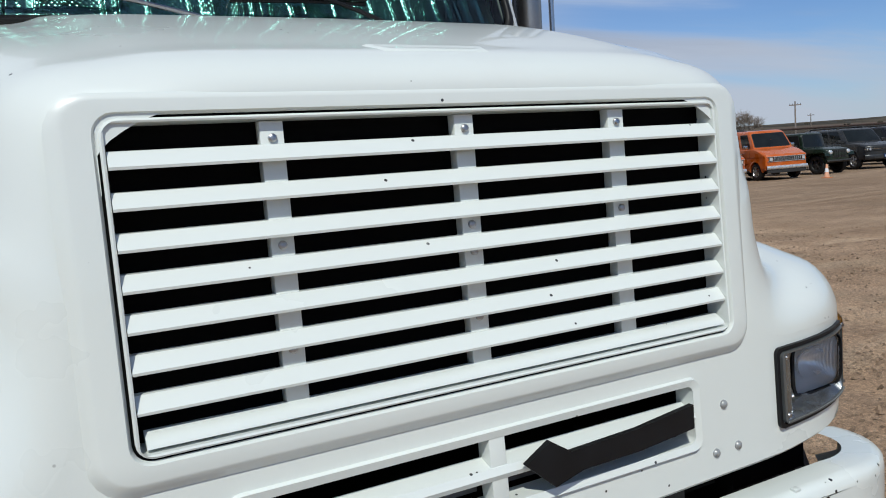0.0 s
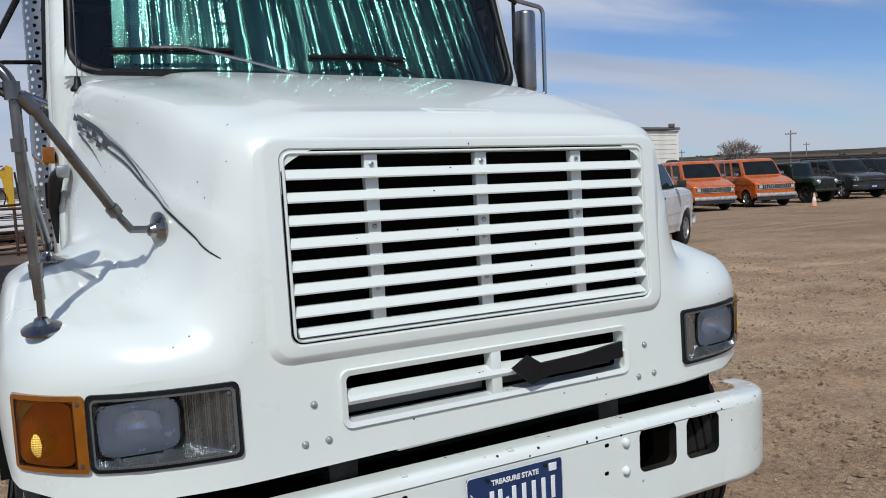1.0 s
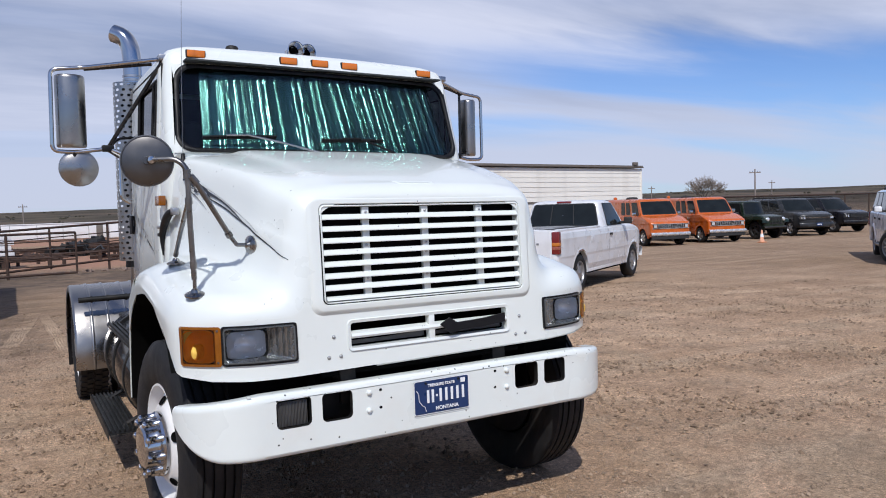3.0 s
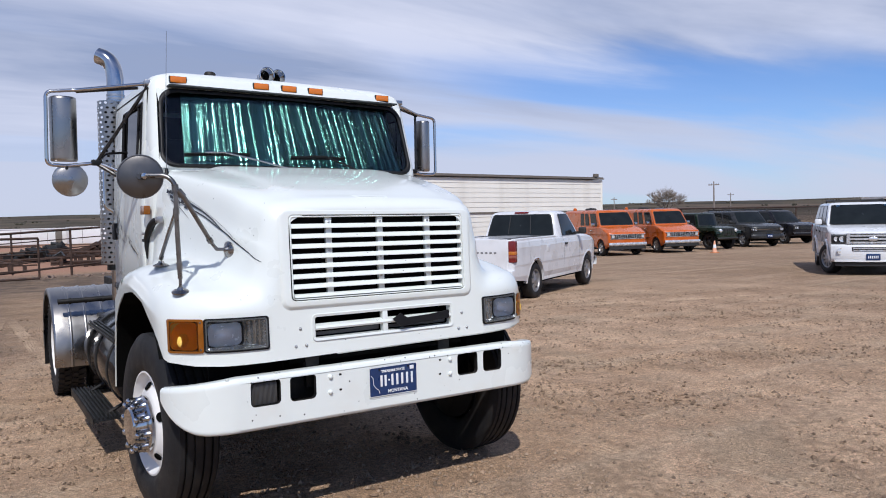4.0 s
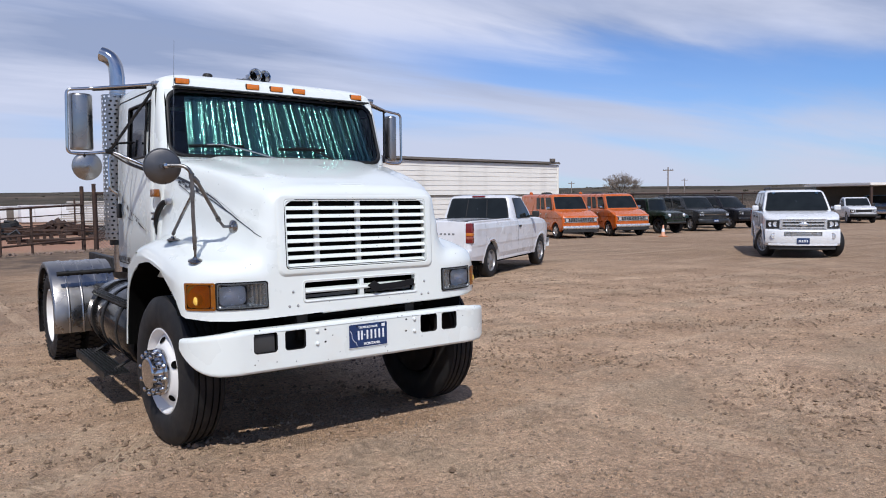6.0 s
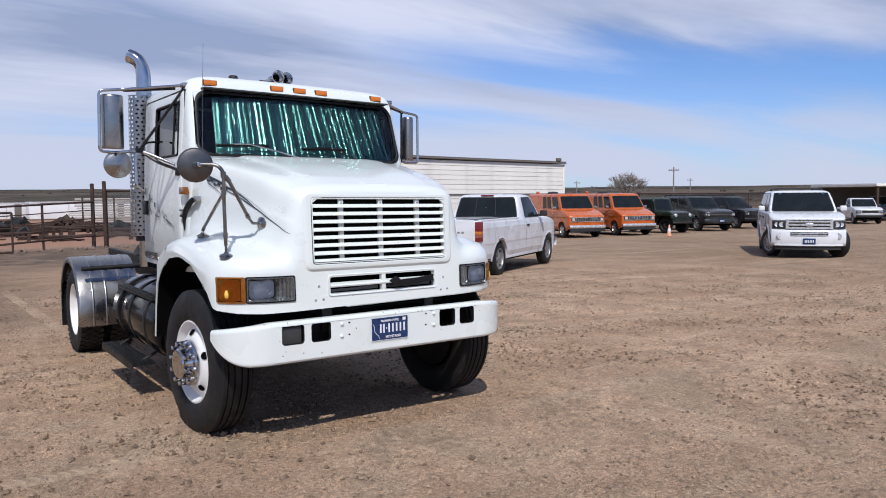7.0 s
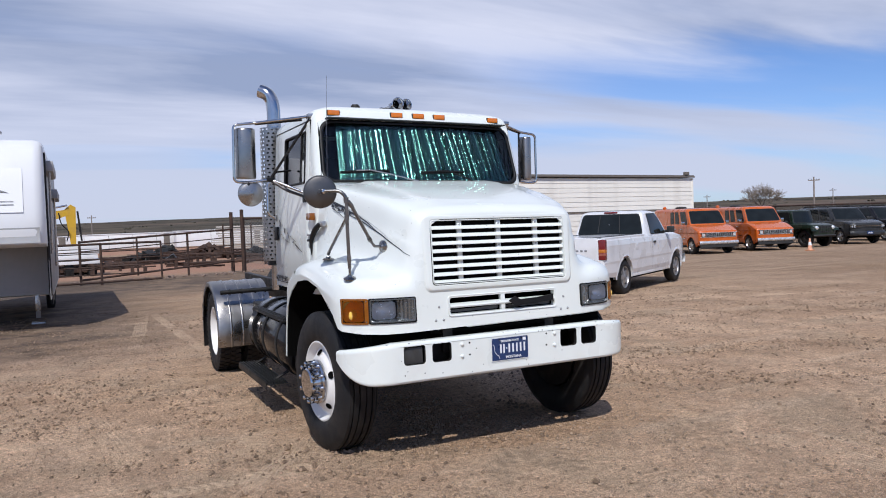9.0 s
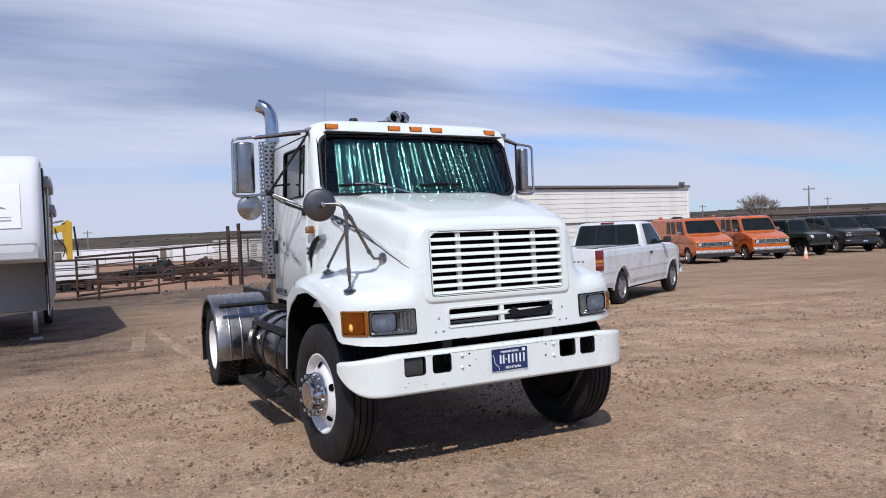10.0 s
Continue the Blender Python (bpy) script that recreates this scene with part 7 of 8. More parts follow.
def park(mid_x, mid_y, dx, dy, front_over):
    d = Vector((dx, dy)).normalized()
    x, y = mid_x + d.x * front_over, mid_y + d.y * front_over
    return (x, y, ground_z(x, y)), facing(dx, dy)


# white pickup, seen from behind and its side
def parked_pickup():
    a = radians(29.5)
    d = Vector((math.cos(a), math.sin(a)))
    side = Vector((d.y, -d.x))
    wb, fo, W = 3.6, 0.95, 1.98
    rear = Vector((8.42, 9.11)) - side * (W / 2 - 0.12)
    fr = rear + d * (wb + fo)
    z = ground_z(*rear)
    b, made = build_vehicle("pickup_truck", "white single-cab pickup with rusty wheel arch parked on dirt", "pickup truck", (fr.x, fr.y, z), facing(d.x, d.y), PAINT_WHITE, 5.75, W, 1.90, wb, fo, 0.395, 1.31, 1.13, 1.42, 2.02, 2.98, 3.14,
                            sill=0.42, bed=1.32, grille=(0.6, 0.75, 1.0, CHROME, 2), lamps=(0.62, 0.28, 0.78, 1.0), bumper=(0.45, 0.70, PAINT_WHITE), windows=((0.10, 0.78),), inset=0.21, pane_levels=(0.08, 0.87), crease=0.40)
    add, spot = made["add"], made["spot"]
    add("rust_patch", a_tube([(-(W / 2 + 0.006), fo + wb + 0.475 * math.cos(t), 0.395 + 0.475 * math.sin(t)) for t in np.linspace(1.1, 2.1, 9)], [0.004, 0.010, 0.016, 0.010, 0.013, 0.018, 0.012, 0.008, 0.003], 6), surface("rust", (0.16, 0.07, 0.03), 0.9, vary=0.4, scale=30), made["body"])
    for k in range(7):
        x = -0.58 + 0.10 * k
        add("badge_bar", a_box(x, x + 0.055, 5.764, 5.770, 1.03, 1.07, 0.002), DECAL_GREY)
    # sliding rear window frame, headrests and the step bumper
    for f in (-0.30, 0.32):
        p, q = spot("rear", f, 0.15), spot("rear", f, 0.82)
        add("window_bar", a_tube([p + Vector((0, 0.016, 0)), q + Vector((0, 0.016, 0))], 0.014, 6), CAR_TRIM, made["cabin"])
    add("bumper_step", a_box(-0.45, 0.45, 5.76, 5.86, 0.68, 0.705, 0.006), CAR_TRIM)
    add("fuel_door", a_box(-W / 2 - 0.004, -W / 2 + 0.01, 3.75, 3.92, 0.98, 1.14, 0.01), PAINT_WHITE, made["body"])


parked_pickup()

VAN = dict(paint=PAINT_ORANGE, L=5.2, W=1.98, H=2.12, wheelbase=3.1, front_over=0.80, tyre_r=0.36, belt=1.34, nose=1.10, cowl_y=0.92, top_y=1.46, roof_back=5.06, glass_back=5.15, sill=0.38, van=True, bow=0.05,
           grille=(0.64, 0.78, 0.98, BRIGHT, 4), lamps=(0.66, 0.18, 0.78, 0.98), bumper=(0.44, 0.61, BRIGHT), windows=((0.05, 0.19), (0.25, 0.34), (0.38, 0.47)), inset=0.19, hood_drop=0.0, pane_levels=(0.13, 0.80), crease=0.62)
for mx, my, note in ((23.95, 21.95, "a round vent on its roof"), (27.35, 21.72, "beside its twin")):
    pl, tn = park(mx, my, -0.29, -0.957, 0.80)
    van, made = build_vehicle("van", "orange boxy panel van, chrome grille, " + note, "van", pl, tn, **VAN)
    tagged(van, group="orange vans in the parking row")
    part("roof_vent", a_lathe([(0.28, 0.0), (0.28, 0.06), (0.22, 0.11), (0.0, 0.13)], n=20, m=Matrix.Translation((-0.3, 3.1, 2.10))), CAR_TRIM, van)
    part("roof_beacon", a_lathe([(0.09, 0.0), (0.09, 0.10), (0.05, 0.14), (0.0, 0.15)], n=14, m=Matrix.Translation((-0.55, 4.4, 2.10))), PAINT_ORANGE, van)
    made["panel"]("air_dam", -0.9, 0.9, 0.30, 0.45, 0.02, CAR_TRIM)
    made["panel"]("lamp_band", -0.86, 0.86, 0.68, 0.765, 0.012, PAINT_ORANGE)
    for s in (-1, 1):
        part("trim_strip", a_box(*sorted((s * 0.985, s * 1.000)), 1.3, 3.5, 0.70, 0.73, 0.004), CHROME, van)
        part("wiper", a_tube([(s * 0.1 - 0.05, 0.98, 1.39), (s * 0.1 + 0.45, 1.0, 1.42)], 0.012, 6), CAR_TRIM, van)

pl, tn = park(30.65, 21.66, -0.09, -1.0, 0.62)
jeep, made = build_vehicle("off_roader", "dark green short boxy off-roader parked in the row", "jeep", pl, tn, PAINT_GREEN, 3.9, 1.50, 1.86, 2.45, 0.62, 0.42, 1.16, 1.10, 1.25, 1.42, 3.65, 3.75, sill=0.52, bow=0.02,
                           grille=(0.40, 0.70, 1.06, PAINT_GREEN, 1), lamps=(0.52, 0.15, 0.86, 1.04), round_lamps=True, bumper=(0.50, 0.62, CAR_TRIM), windows=((0.06, 0.40), (0.48, 0.92)), inset=0.10, wheel_dark=True)
for s in (-1, 1):
    rows_ = [[Vector((s * x, y, z)) for x in (0.52, 0.80, 0.88)] for y, z in ((-0.02, 0.80), (0.0, 0.92), (0.12, 0.97), (0.95, 0.96), (1.20, 0.80), (1.32, 0.58))]
    part("wing", sheet(rows_, thick=0.03), PAINT_GREEN, jeep)
    for k in range(3):
        part("grille_slot", a_box(*sorted((s * (0.06 + 0.11 * k), s * (0.10 + 0.11 * k))), -0.05, -0.03, 0.74, 1.02, 0.004), CAR_TRIM, jeep)
pl, tn = park(34.2, 21.9, -0.35, -0.94, 0.92)
suv, made = build_vehicle("large_suv", "charcoal grey full-size estate wagon with dusty sides", "suv", pl, tn, PAINT_GREY, 5.5, 2.0, 1.92, 3.3, 0.92, 0.40, 1.22, 1.10, 1.38, 2.05, 5.15, 5.4, sill=0.42,
                          grille=(0.62, 0.82, 1.02, CAR_TRIM, 2), lamps=(0.64, 0.30, 0.82, 1.02), bumper=(0.42, 0.68, PAINT_GREY), windows=((0.08, 0.30), (0.35, 0.60), (0.65, 0.92)), inset=0.19, rack=True, plate=True)
made["panel"]("chrome_bar", -0.94, 0.94, 0.905, 0.945, 0.045, CHROME)
made["panel"]("lower_grille", -0.6, 0.6, 0.47, 0.56, 0.082, CAR_TRIM)
pl, tn = park(38.6, 22.6, -0.2, -0.98, 0.9)
suv, made = build_vehicle("large_suv", "black full-size wagon at the end of the row", "suv", pl, tn, PAINT_BLACK, 5.0, 1.95, 1.9, 3.0, 0.9, 0.40, 1.18, 1.07, 1.35, 2.0, 4.6, 4.9, sill=0.42,
                          grille=(0.58, 0.80, 1.0, CAR_TRIM, 3), lamps=(0.62, 0.28, 0.80, 1.0), bumper=(0.44, 0.66, PAINT_BLACK), windows=((0.08, 0.34), (0.40, 0.66), (0.70, 0.92)), inset=0.19, rack=True)
made["panel"]("bumper_strip", -0.8, 0.8, 0.60, 0.64, 0.085, BEZEL)


def white_suv():
    d = Vector((-0.80, -0.60)).normalized()
    W, fo = 2.0, 0.92
    left = Vector((18.05, 8.12))
    mid = left + Vector((1.33, -1.68)).normalized() * (W / 2 - 0.14)
    fr = mid + d * fo
    suv, made = build_vehicle("white_suv", "pearl white full-size family wagon with chrome grille and turned wheels", "suv", (fr.x, fr.y, ground_z(fr.x, fr.y) - 0.01), facing(d.x, d.y), PAINT_PEARL, 5.25, W, 1.93, 3.05, fo, 0.41, 1.30, 1.16, 1.32, 2.08, 4.85, 5.1, sill=0.43,
                              lamps=(0.60, 0.34, 0.84, 1.08), bumper=(0.36, 0.82, PAINT_PEARL), windows=((0.07, 0.31), (0.36, 0.60), (0.65, 0.93)), inset=0.21, rack=True, plate=True, plate_z=0.42, steer=26, spokes=10, flare=0.02, bow=0.17, hood_drop=0.03, mirror=PAINT_PEARL, pane_levels=(0.09, 0.87))
    panel, add = made["panel"], made["add"]
    g = panel("grille", -0.57, 0.57, 0.83, 1.11, 0.035, CAR_TRIM)
    for z in (0.835, 0.925, 1.015):
        panel("grille_bar", -0.55, 0.55, z, z + 0.062, 0.058, BRIGHT, g, 0.02, 0.012)
    panel("grille_bar", -0.57, 0.57, 1.085, 1.112, 0.055, BRIGHT, g, 0.02, 0.006)
    for s in (-1, 1):
        panel("grille_post", *sorted((s * 0.53, s * 0.605)), 0.82, 1.115, 0.06, BRIGHT, g, 0.02, 0.012)
        add("fog_lamp", a_lathe([(0, 0.004), (0.045, 0.006), (0.06, 0.0), (0.07, 0.014), (0.085, 0.014), (0.09, -0.02)], n=20, m=Matrix.Translation((s * 0.74, made["nose_y"](0.74) - 0.070, 0.64)) @ Matrix.Rotation(radians(90), 4, "X") @ Matrix.Rotation(radians(-s * 18), 4, "Y")), CAR_LAMP)
        add("running_board", a_box(*sorted((s * 0.86, s * 1.04)), 1.50, 3.45, 0.36, 0.42, 0.02, 3), PAINT_GREY)
        add("window_sticker", a_box(*sorted((s * 0.50, s * 0.58)), -0.004, 0.004, -0.035, 0.035, 0.002), PAINT_BLUE, made["cabin"]).matrix_world = Matrix.Translation(made["spot"]("front", s * 0.72, 0.82) + Vector((-s * 0.54, -0.03, 0.02))) @ pose(0, 0, 0, 38, 0, 0)
    add("badge", a_lathe([(0, 0.016), (0.06, 0.012), (0.075, 0.0)], n=24, m=Matrix.Translation((0, -0.062, 0.96)) @ Matrix.Diagonal((1.6, 1, 0.8, 1)) @ Matrix.Rotation(radians(90), 4, "X")), BRIGHT, g)
    low = panel("lower_grille", -0.48, 0.48, 0.64, 0.76, 0.083, CAR_TRIM)
    for z in (0.652, 0.705):
        panel("lower_bar", -0.46, 0.46, z, z + 0.032, 0.092, BRIGHT, low, 0.02, 0.004)
    panel("air_dam", -0.84, 0.84, 0.25, 0.40, 0.03, CAR_TRIM)
    panel("chin", -0.88, 0.88, 0.36, 0.42, 0.088, PAINT_PEARL)


white_suv()
pl, tn = park(49.6, 21.0, -0.75, -0.66, 0.85)
build_vehicle("pickup_truck", "small white pickup with a lit front far across the yard", "pickup truck", pl, tn, PAINT_WHITE, 5.0, 1.75, 1.7, 3.0, 0.85, 0.36, 1.1, 1.0, 1.3, 1.9, 2.8, 3.0, sill=0.42, bed=1.05, grille=(0.5, 0.72, 0.9, CAR_TRIM, 2), lamps=(0.55, 0.25, 0.72, 0.9), bumper=(0.42, 0.62, CAR_TRIM), windows=((0.14, 0.78),))
pl, tn = park(58.0, 23.6, -0.80, -0.60, 0.9)
build_vehicle("pickup_truck", "two-tone blue older pickup under a shelter", "pickup truck", pl, tn, PAINT_BLUE, 5.4, 1.95, 1.85, 3.3, 0.9, 0.38, 1.2, 1.08, 1.4, 2.0, 2.9, 3.1, sill=0.46, bed=1.14, grille=(0.6, 0.75, 1.0, CHROME, 3), lamps=(0.62, 0.28, 0.78, 1.0), bumper=(0.44, 0.66, CHROME), windows=((0.14, 0.78),))
pl, tn = park(8.9, 15.2, 0.3, 1.0, 0.9)
build_vehicle("sedan", "white car half hidden behind the pickup", "car", pl, tn, PAINT_WHITE, 4.7, 1.8, 1.45, 2.7, 0.9, 0.32, 0.95, 0.82, 1.4, 2.1, 3.4, 4.1, sill=0.25, grille=(0.4, 0.5, 0.65, CHROME, 2), lamps=(0.45, 0.35, 0.55, 0.68), bumper=(0.35, 0.55, PAINT_WHITE), windows=((0.12, 0.46), (0.52, 0.84)))


def traffic_cone(x, y):
    z = ground_z(x, y)
    cone = thing("traffic_cone", "faded orange traffic cone standing on dirt", "cone", (x, y, z))
    part("cone_body", a_lathe([(0.12, 0.03), (0.105, 0.05), (0.03, 0.55), (0.025, 0.56), (0.0, 0.56)], n=20), surface("faded_orange", (0.72, 0.36, 0.22), 0.7, vary=0.3, scale=9), cone)
    part("collar", a_lathe([(0.080, 0.24), (0.082, 0.24), (0.057, 0.39), (0.055, 0.39)], n=20), PLATE_WHITE, cone)
    part("cone_base", a_box(-0.15, 0.15, -0.15, 0.15, 0.0, 0.035, 0.01), surface("cone_base_orange", (0.55, 0.18, 0.06), 0.7), cone)


traffic_cone(27.2, 19.2)


# ---- the building, fences and yard beyond ----
SIDING = surface("cream_siding", (0.80, 0.77, 0.70), 0.5, vary=0.05, scale=1.0, dirt=(0.42, 0.37, 0.30), dirt_amount=0.25, dirt_scale=0.8, random_tone=0.06)
ROOF_METAL = surface("dark_roof_edge", (0.14, 0.12, 0.10), 0.6, vary=0.25)


def building():
    a, b = Vector((14.5, 35.0)), Vector((39.2, 38.9))
    ln = (b - a).length
    ang = math.degrees(math.atan2(b.y - a.y, b.x - a.x))
    z0 = ground_z(27, 37) - 0.1
    ob = thing("building", "long low cream-sided metal building with flat dark roof edge", "building", (a.x, a.y, z0), ang)
    top = 4.17 - z0
    wall = part("wall", a_box(0, ln, 0.05, 9.0, 0, top - 0.1), SIDING, ob)
    rows = 15
    bm0 = bmesh.new()
    h = (top - 0.12) / rows
    bm0 = prism(bm0, [(0.05, 0.0), (0.0, 0.0), (0.02, h - 0.012), (0.05, h - 0.012)], ln, Matrix(((0, 1, 0, 0), (1, 0, 0, 0), (0, 0, 1, 0), (0, 0, 0, 1))))
    first = part("siding_board", bm0, SIDING, wall)
    for k in range(1, rows):
        o = new("siding_board", first.data)
        o.parent = wall
        o.location = (0, 0, h * k)
    roof = part("roof", a_box(-0.05, ln + 0.03, -0.12, 9.1, top - 0.04, top + 0.12, 0.03), ROOF_METAL, ob)
    part("gutter", a_tube([(-0.05, -0.14, top - 0.01), (ln + 0.03, -0.14, top - 0.01)], 0.05, 8), ROOF_METAL, roof)
    part("trim", a_box(-0.02, ln + 0.02, -0.05, -0.012, top * 0.50, top * 0.50 + 0.09), ROOF_METAL, wall)
    part("corner_trim", a_box(ln - 0.12, ln + 0.02, -0.03, 0.06, 0, top - 0.1, 0.005), SIDING, wall)
    part("roof_light", a_box(ln - 1.1, ln - 0.7, -0.25, 0.0, top + 0.12, top + 0.36, 0.02), ROOF_METAL, roof)


building()

RUST = surface("rusty_pipe", (0.055, 0.032, 0.024), 0.8, 0.2, vary=0.35, scale=9, dirt=(0.16, 0.08, 0.045), dirt_amount=0.5, dirt_scale=6)
MESH = surface("galvanised_wire", (0.20, 0.20, 0.20), 0.5, 0.6, vary=0.2)
OLD_MESH = surface("rusted_wire", (0.05, 0.035, 0.028), 0.8, vary=0.3)


def pipe_gate(name, label, p, q, height, rails, posts, lift=0.12, slope=None, group=""):
    """A welded pipe panel from p to q on the ground."""
    p, q = Vector(p), Vector(q)
    ln = (q - p).length
    ob = thing(name, label, "gate", (p.x, p.y, ground_z(p.x, p.y)), math.degrees(math.atan2(q.y - p.y, q.x - p.x)), group)
    dz = ground_z(q.x, q.y) - ground_z(p.x, p.y) + (slope or 0.0)
    for k in range(rails):
        f = k / (rails - 1)
        z = lift + (height - lift) * f
        r = 0.045 if k in (0, rails - 1) else 0.022
        part("rail", a_tube([(0, 0, z), (ln, 0, z + dz)], r, 8), RUST, ob)
    for k in range(posts):
        x = ln * k / (posts - 1)
        part("post", a_tube([(x, 0.02, 0.0 if k % 2 == 0 else lift), (x, 0.02, (height + (0.05 if k % 2 == 0 else 0)) + dz * k / (posts - 1))], 0.05 if k % 2 == 0 else 0.04, 8), RUST, ob)
    return ob


pipe_gate("pipe_gate", "rusty brown welded pipe gate across the yard entrance", (-6.4, 27.4), (0.4, 28.4), 1.62, 6, 4)
pipe_gate("pipe_gate", "long rusty pipe gate leaning a little", (-2.6, 28.9), (4.05, 32.6), 1.72, 5, 4, lift=0.2, slope=0.35)
for x, y, h in ((4.05, 32.75, 2.85), (4.50, 32.45, 2.95)):
    ob = thing("gate_post", "tall rusty steel gate post", "post", (x, y, ground_z(x, y)))
    part("pipe", a_tube([(0, 0, -0.1), (0, 0, h)], 0.085, 12), RUST, ob)
    part("cap", a_lathe([(0.09, 0), (0.09, 0.03), (0.0, 0.05)], n=12, m=Matrix.Translation((0, 0, h))), RUST, ob)


def wire_fence(name, label, p, q, height, posts, cell, wire=0.006, top=0.045, weave=None):
    p, q = Vector(p), Vector(q)
    ln = (q - p).length
    zp, zq = ground_z(p.x, p.y), ground_z(q.x, q.y)
    ob = thing(name, label, "fence", (p.x, p.y, zp), math.degrees(math.atan2(q.y - p.y, q.x - p.x)))
    dz = zq - zp
    part("rail", a_tube([(0, 0, height), (ln, 0, height + dz)], top, 8), RUST, ob)
    for k in range(posts):
        x = ln * k / max(1, posts - 1)
        part("post", a_tube([(x, 0.03, -0.05 + dz * x / ln), (x, 0.03, height + dz * x / ln)], 0.05, 8), RUST, ob)
    bm = bmesh.new()
    n = int((ln + height) / cell)
    for k in range(n):
        for d in (1, -1):
            s0 = k * cell - (height if d > 0 else 0)
            a, b = (s0, 0.0), (s0 + height, height)
            if d < 0:
                a, b = (k * cell, 0.0), (k * cell - height, height)
            lo, hi = sorted((a, b))
            t0 = max(0.0, (0 - lo[0]) / (hi[0] - lo[0]))
            t1 = min(1.0, (ln - lo[0]) / (hi[0] - lo[0]))
            if t1 <= t0:
                continue
            pts = [(lo[0] + (hi[0] - lo[0]) * t, 0, lo[1] + (hi[1] - lo[1]) * t + dz * (lo[0] + (hi[0] - lo[0]) * t) / ln) for t in (t0, t1)]
            tube(bm, pts, wire, 3, caps=False)
    o = part("wire_mesh", bm, weave or MESH, ob)
    tagged(o, kind="stuff")
    return ob


wire_fence("chain_link_fence", "chain-link fence with dark rusty top rail beside the gate", (4.6, 32.5), (12.5, 34.6), 2.55, 4, 0.16, 0.006)
wire_fence("chain_link_fence", "long chain-link fence behind the parked row", (27.0, 26.0), (62.0, 30.5), 2.2, 11, 0.13, 0.008, 0.05, OLD_MESH)

CONTAINER = surface("white_trailer_paint", (0.72, 0.72, 0.72), 0.5, vary=0.06, scale=0.8, dirt=(0.45, 0.40, 0.34), dirt_amount=0.3, dirt_scale=0.5)


def site_trailer(x, y, ln, turn, h=2.3):
    ob = thing("site_trailer", "low white site trailer standing on bare earth", "trailer", (x, y, ground_z(x, y)), turn, "white trailers beyond the fence")
    body = part("body", a_box(-ln / 2, ln / 2, -1.2, 1.2, 0.15, h, 0.06), CONTAINER, ob)
    part("roof", a_box(-ln / 2 - 0.08, ln / 2 + 0.08, -1.28, 1.28, h, h + 0.1, 0.03), CONTAINER, ob)
    for k in range(int(ln / 3)):
        xx = -ln / 2 + 1.5 + 3 * k
        part("panel_joint", a_box(xx - 0.02, xx + 0.02, -1.215, -1.19, 0.2, h - 0.1), ROOF_METAL, body)
    part("door", a_box(ln / 2 - 1.6, ln / 2 - 0.8, -1.225, -1.19, 0.2, 2.0, 0.01), ROOF_METAL, ob)


for x, y, ln, tn_, h in ((-9, 104, 12, 4, 2.0), (3.5, 108, 13, -3, 2.1), (15.5, 104, 12, 2, 2.2), (27, 100, 8, -6, 2.4), (-22, 100, 11, 5, 2.0)):
    site_trailer(x, y, ln, tn_, h)


def pipe_rack():
    x, y = 15.8, 78.0
    ob = thing("pipe_rack", "stacked pale pipes and boards on a rack", "pipe rack", (x, y, ground_z(x, y)), -4)
    rnd = random.Random(3)
    pale = surface("pale_board", (0.50, 0.47, 0.42), 0.8, vary=0.2, scale=0.6, random_tone=0.35)
    for k in range(11):
        z = 0.25 + 0.23 * k
        part("board", a_box(-5.2 + rnd.uniform(-0.5, 0.5), 5.0 + rnd.uniform(-0.6, 0.6), -0.3, 0.3, z, z + 0.14, 0.02), pale, ob)
    for xx in (-4.4, -1.5, 1.5, 4.4):
        part("upright", a_box(xx - 0.07, xx + 0.07, -0.45, -0.33, 0.0, 2.9, 0.01), RUST, ob)


pipe_rack()


def scrap(x, y, w, h, seed):
    """A low heap of dark scrap."""
    rnd = random.Random(seed)
    bm = bmesh.new()
    for k in range(46):
        sx, sy, sz = rnd.uniform(0.1, 0.6), rnd.uniform(0.1, 0.4), rnd.uniform(0.06, 0.3)
        px = rnd.gauss(0, w / 4)
        m = Matrix.Translation((px, rnd.gauss(0, 0.6), max(0.05, rnd.random() * h * max(0.15, 1 - abs(px) / (w / 2))))) @ Euler((rnd.uniform(-0.5, 0.5), rnd.uniform(-0.6, 0.6), rnd.uniform(0, 3))).to_matrix().to_4x4()
        box(bm, -sx, sx, -sy, sy, -sz, sz, 0, m=m)
    ob = part("scrap_heap", bm, RUST if seed % 2 else DULL_BLACK, None)
    ob.location = (x, y, ground_z(x, y))
    tagged(ob, "low heap of dark rusty scrap metal on red earth", "scrap", "scrap heaps beyond the gate", "stuff")


for x, y, w, h, sd in ((7.5, 62, 5, 1.3, 1), (2.0, 55, 4, 0.9, 2), (-2.5, 48, 4.5, 0.8, 3), (10.5, 58, 2.5, 0.7, 4), (-5.5, 44, 5, 0.9, 5), (4.8, 70, 4, 0.9, 6)):
    scrap(x, y, w, h, sd)

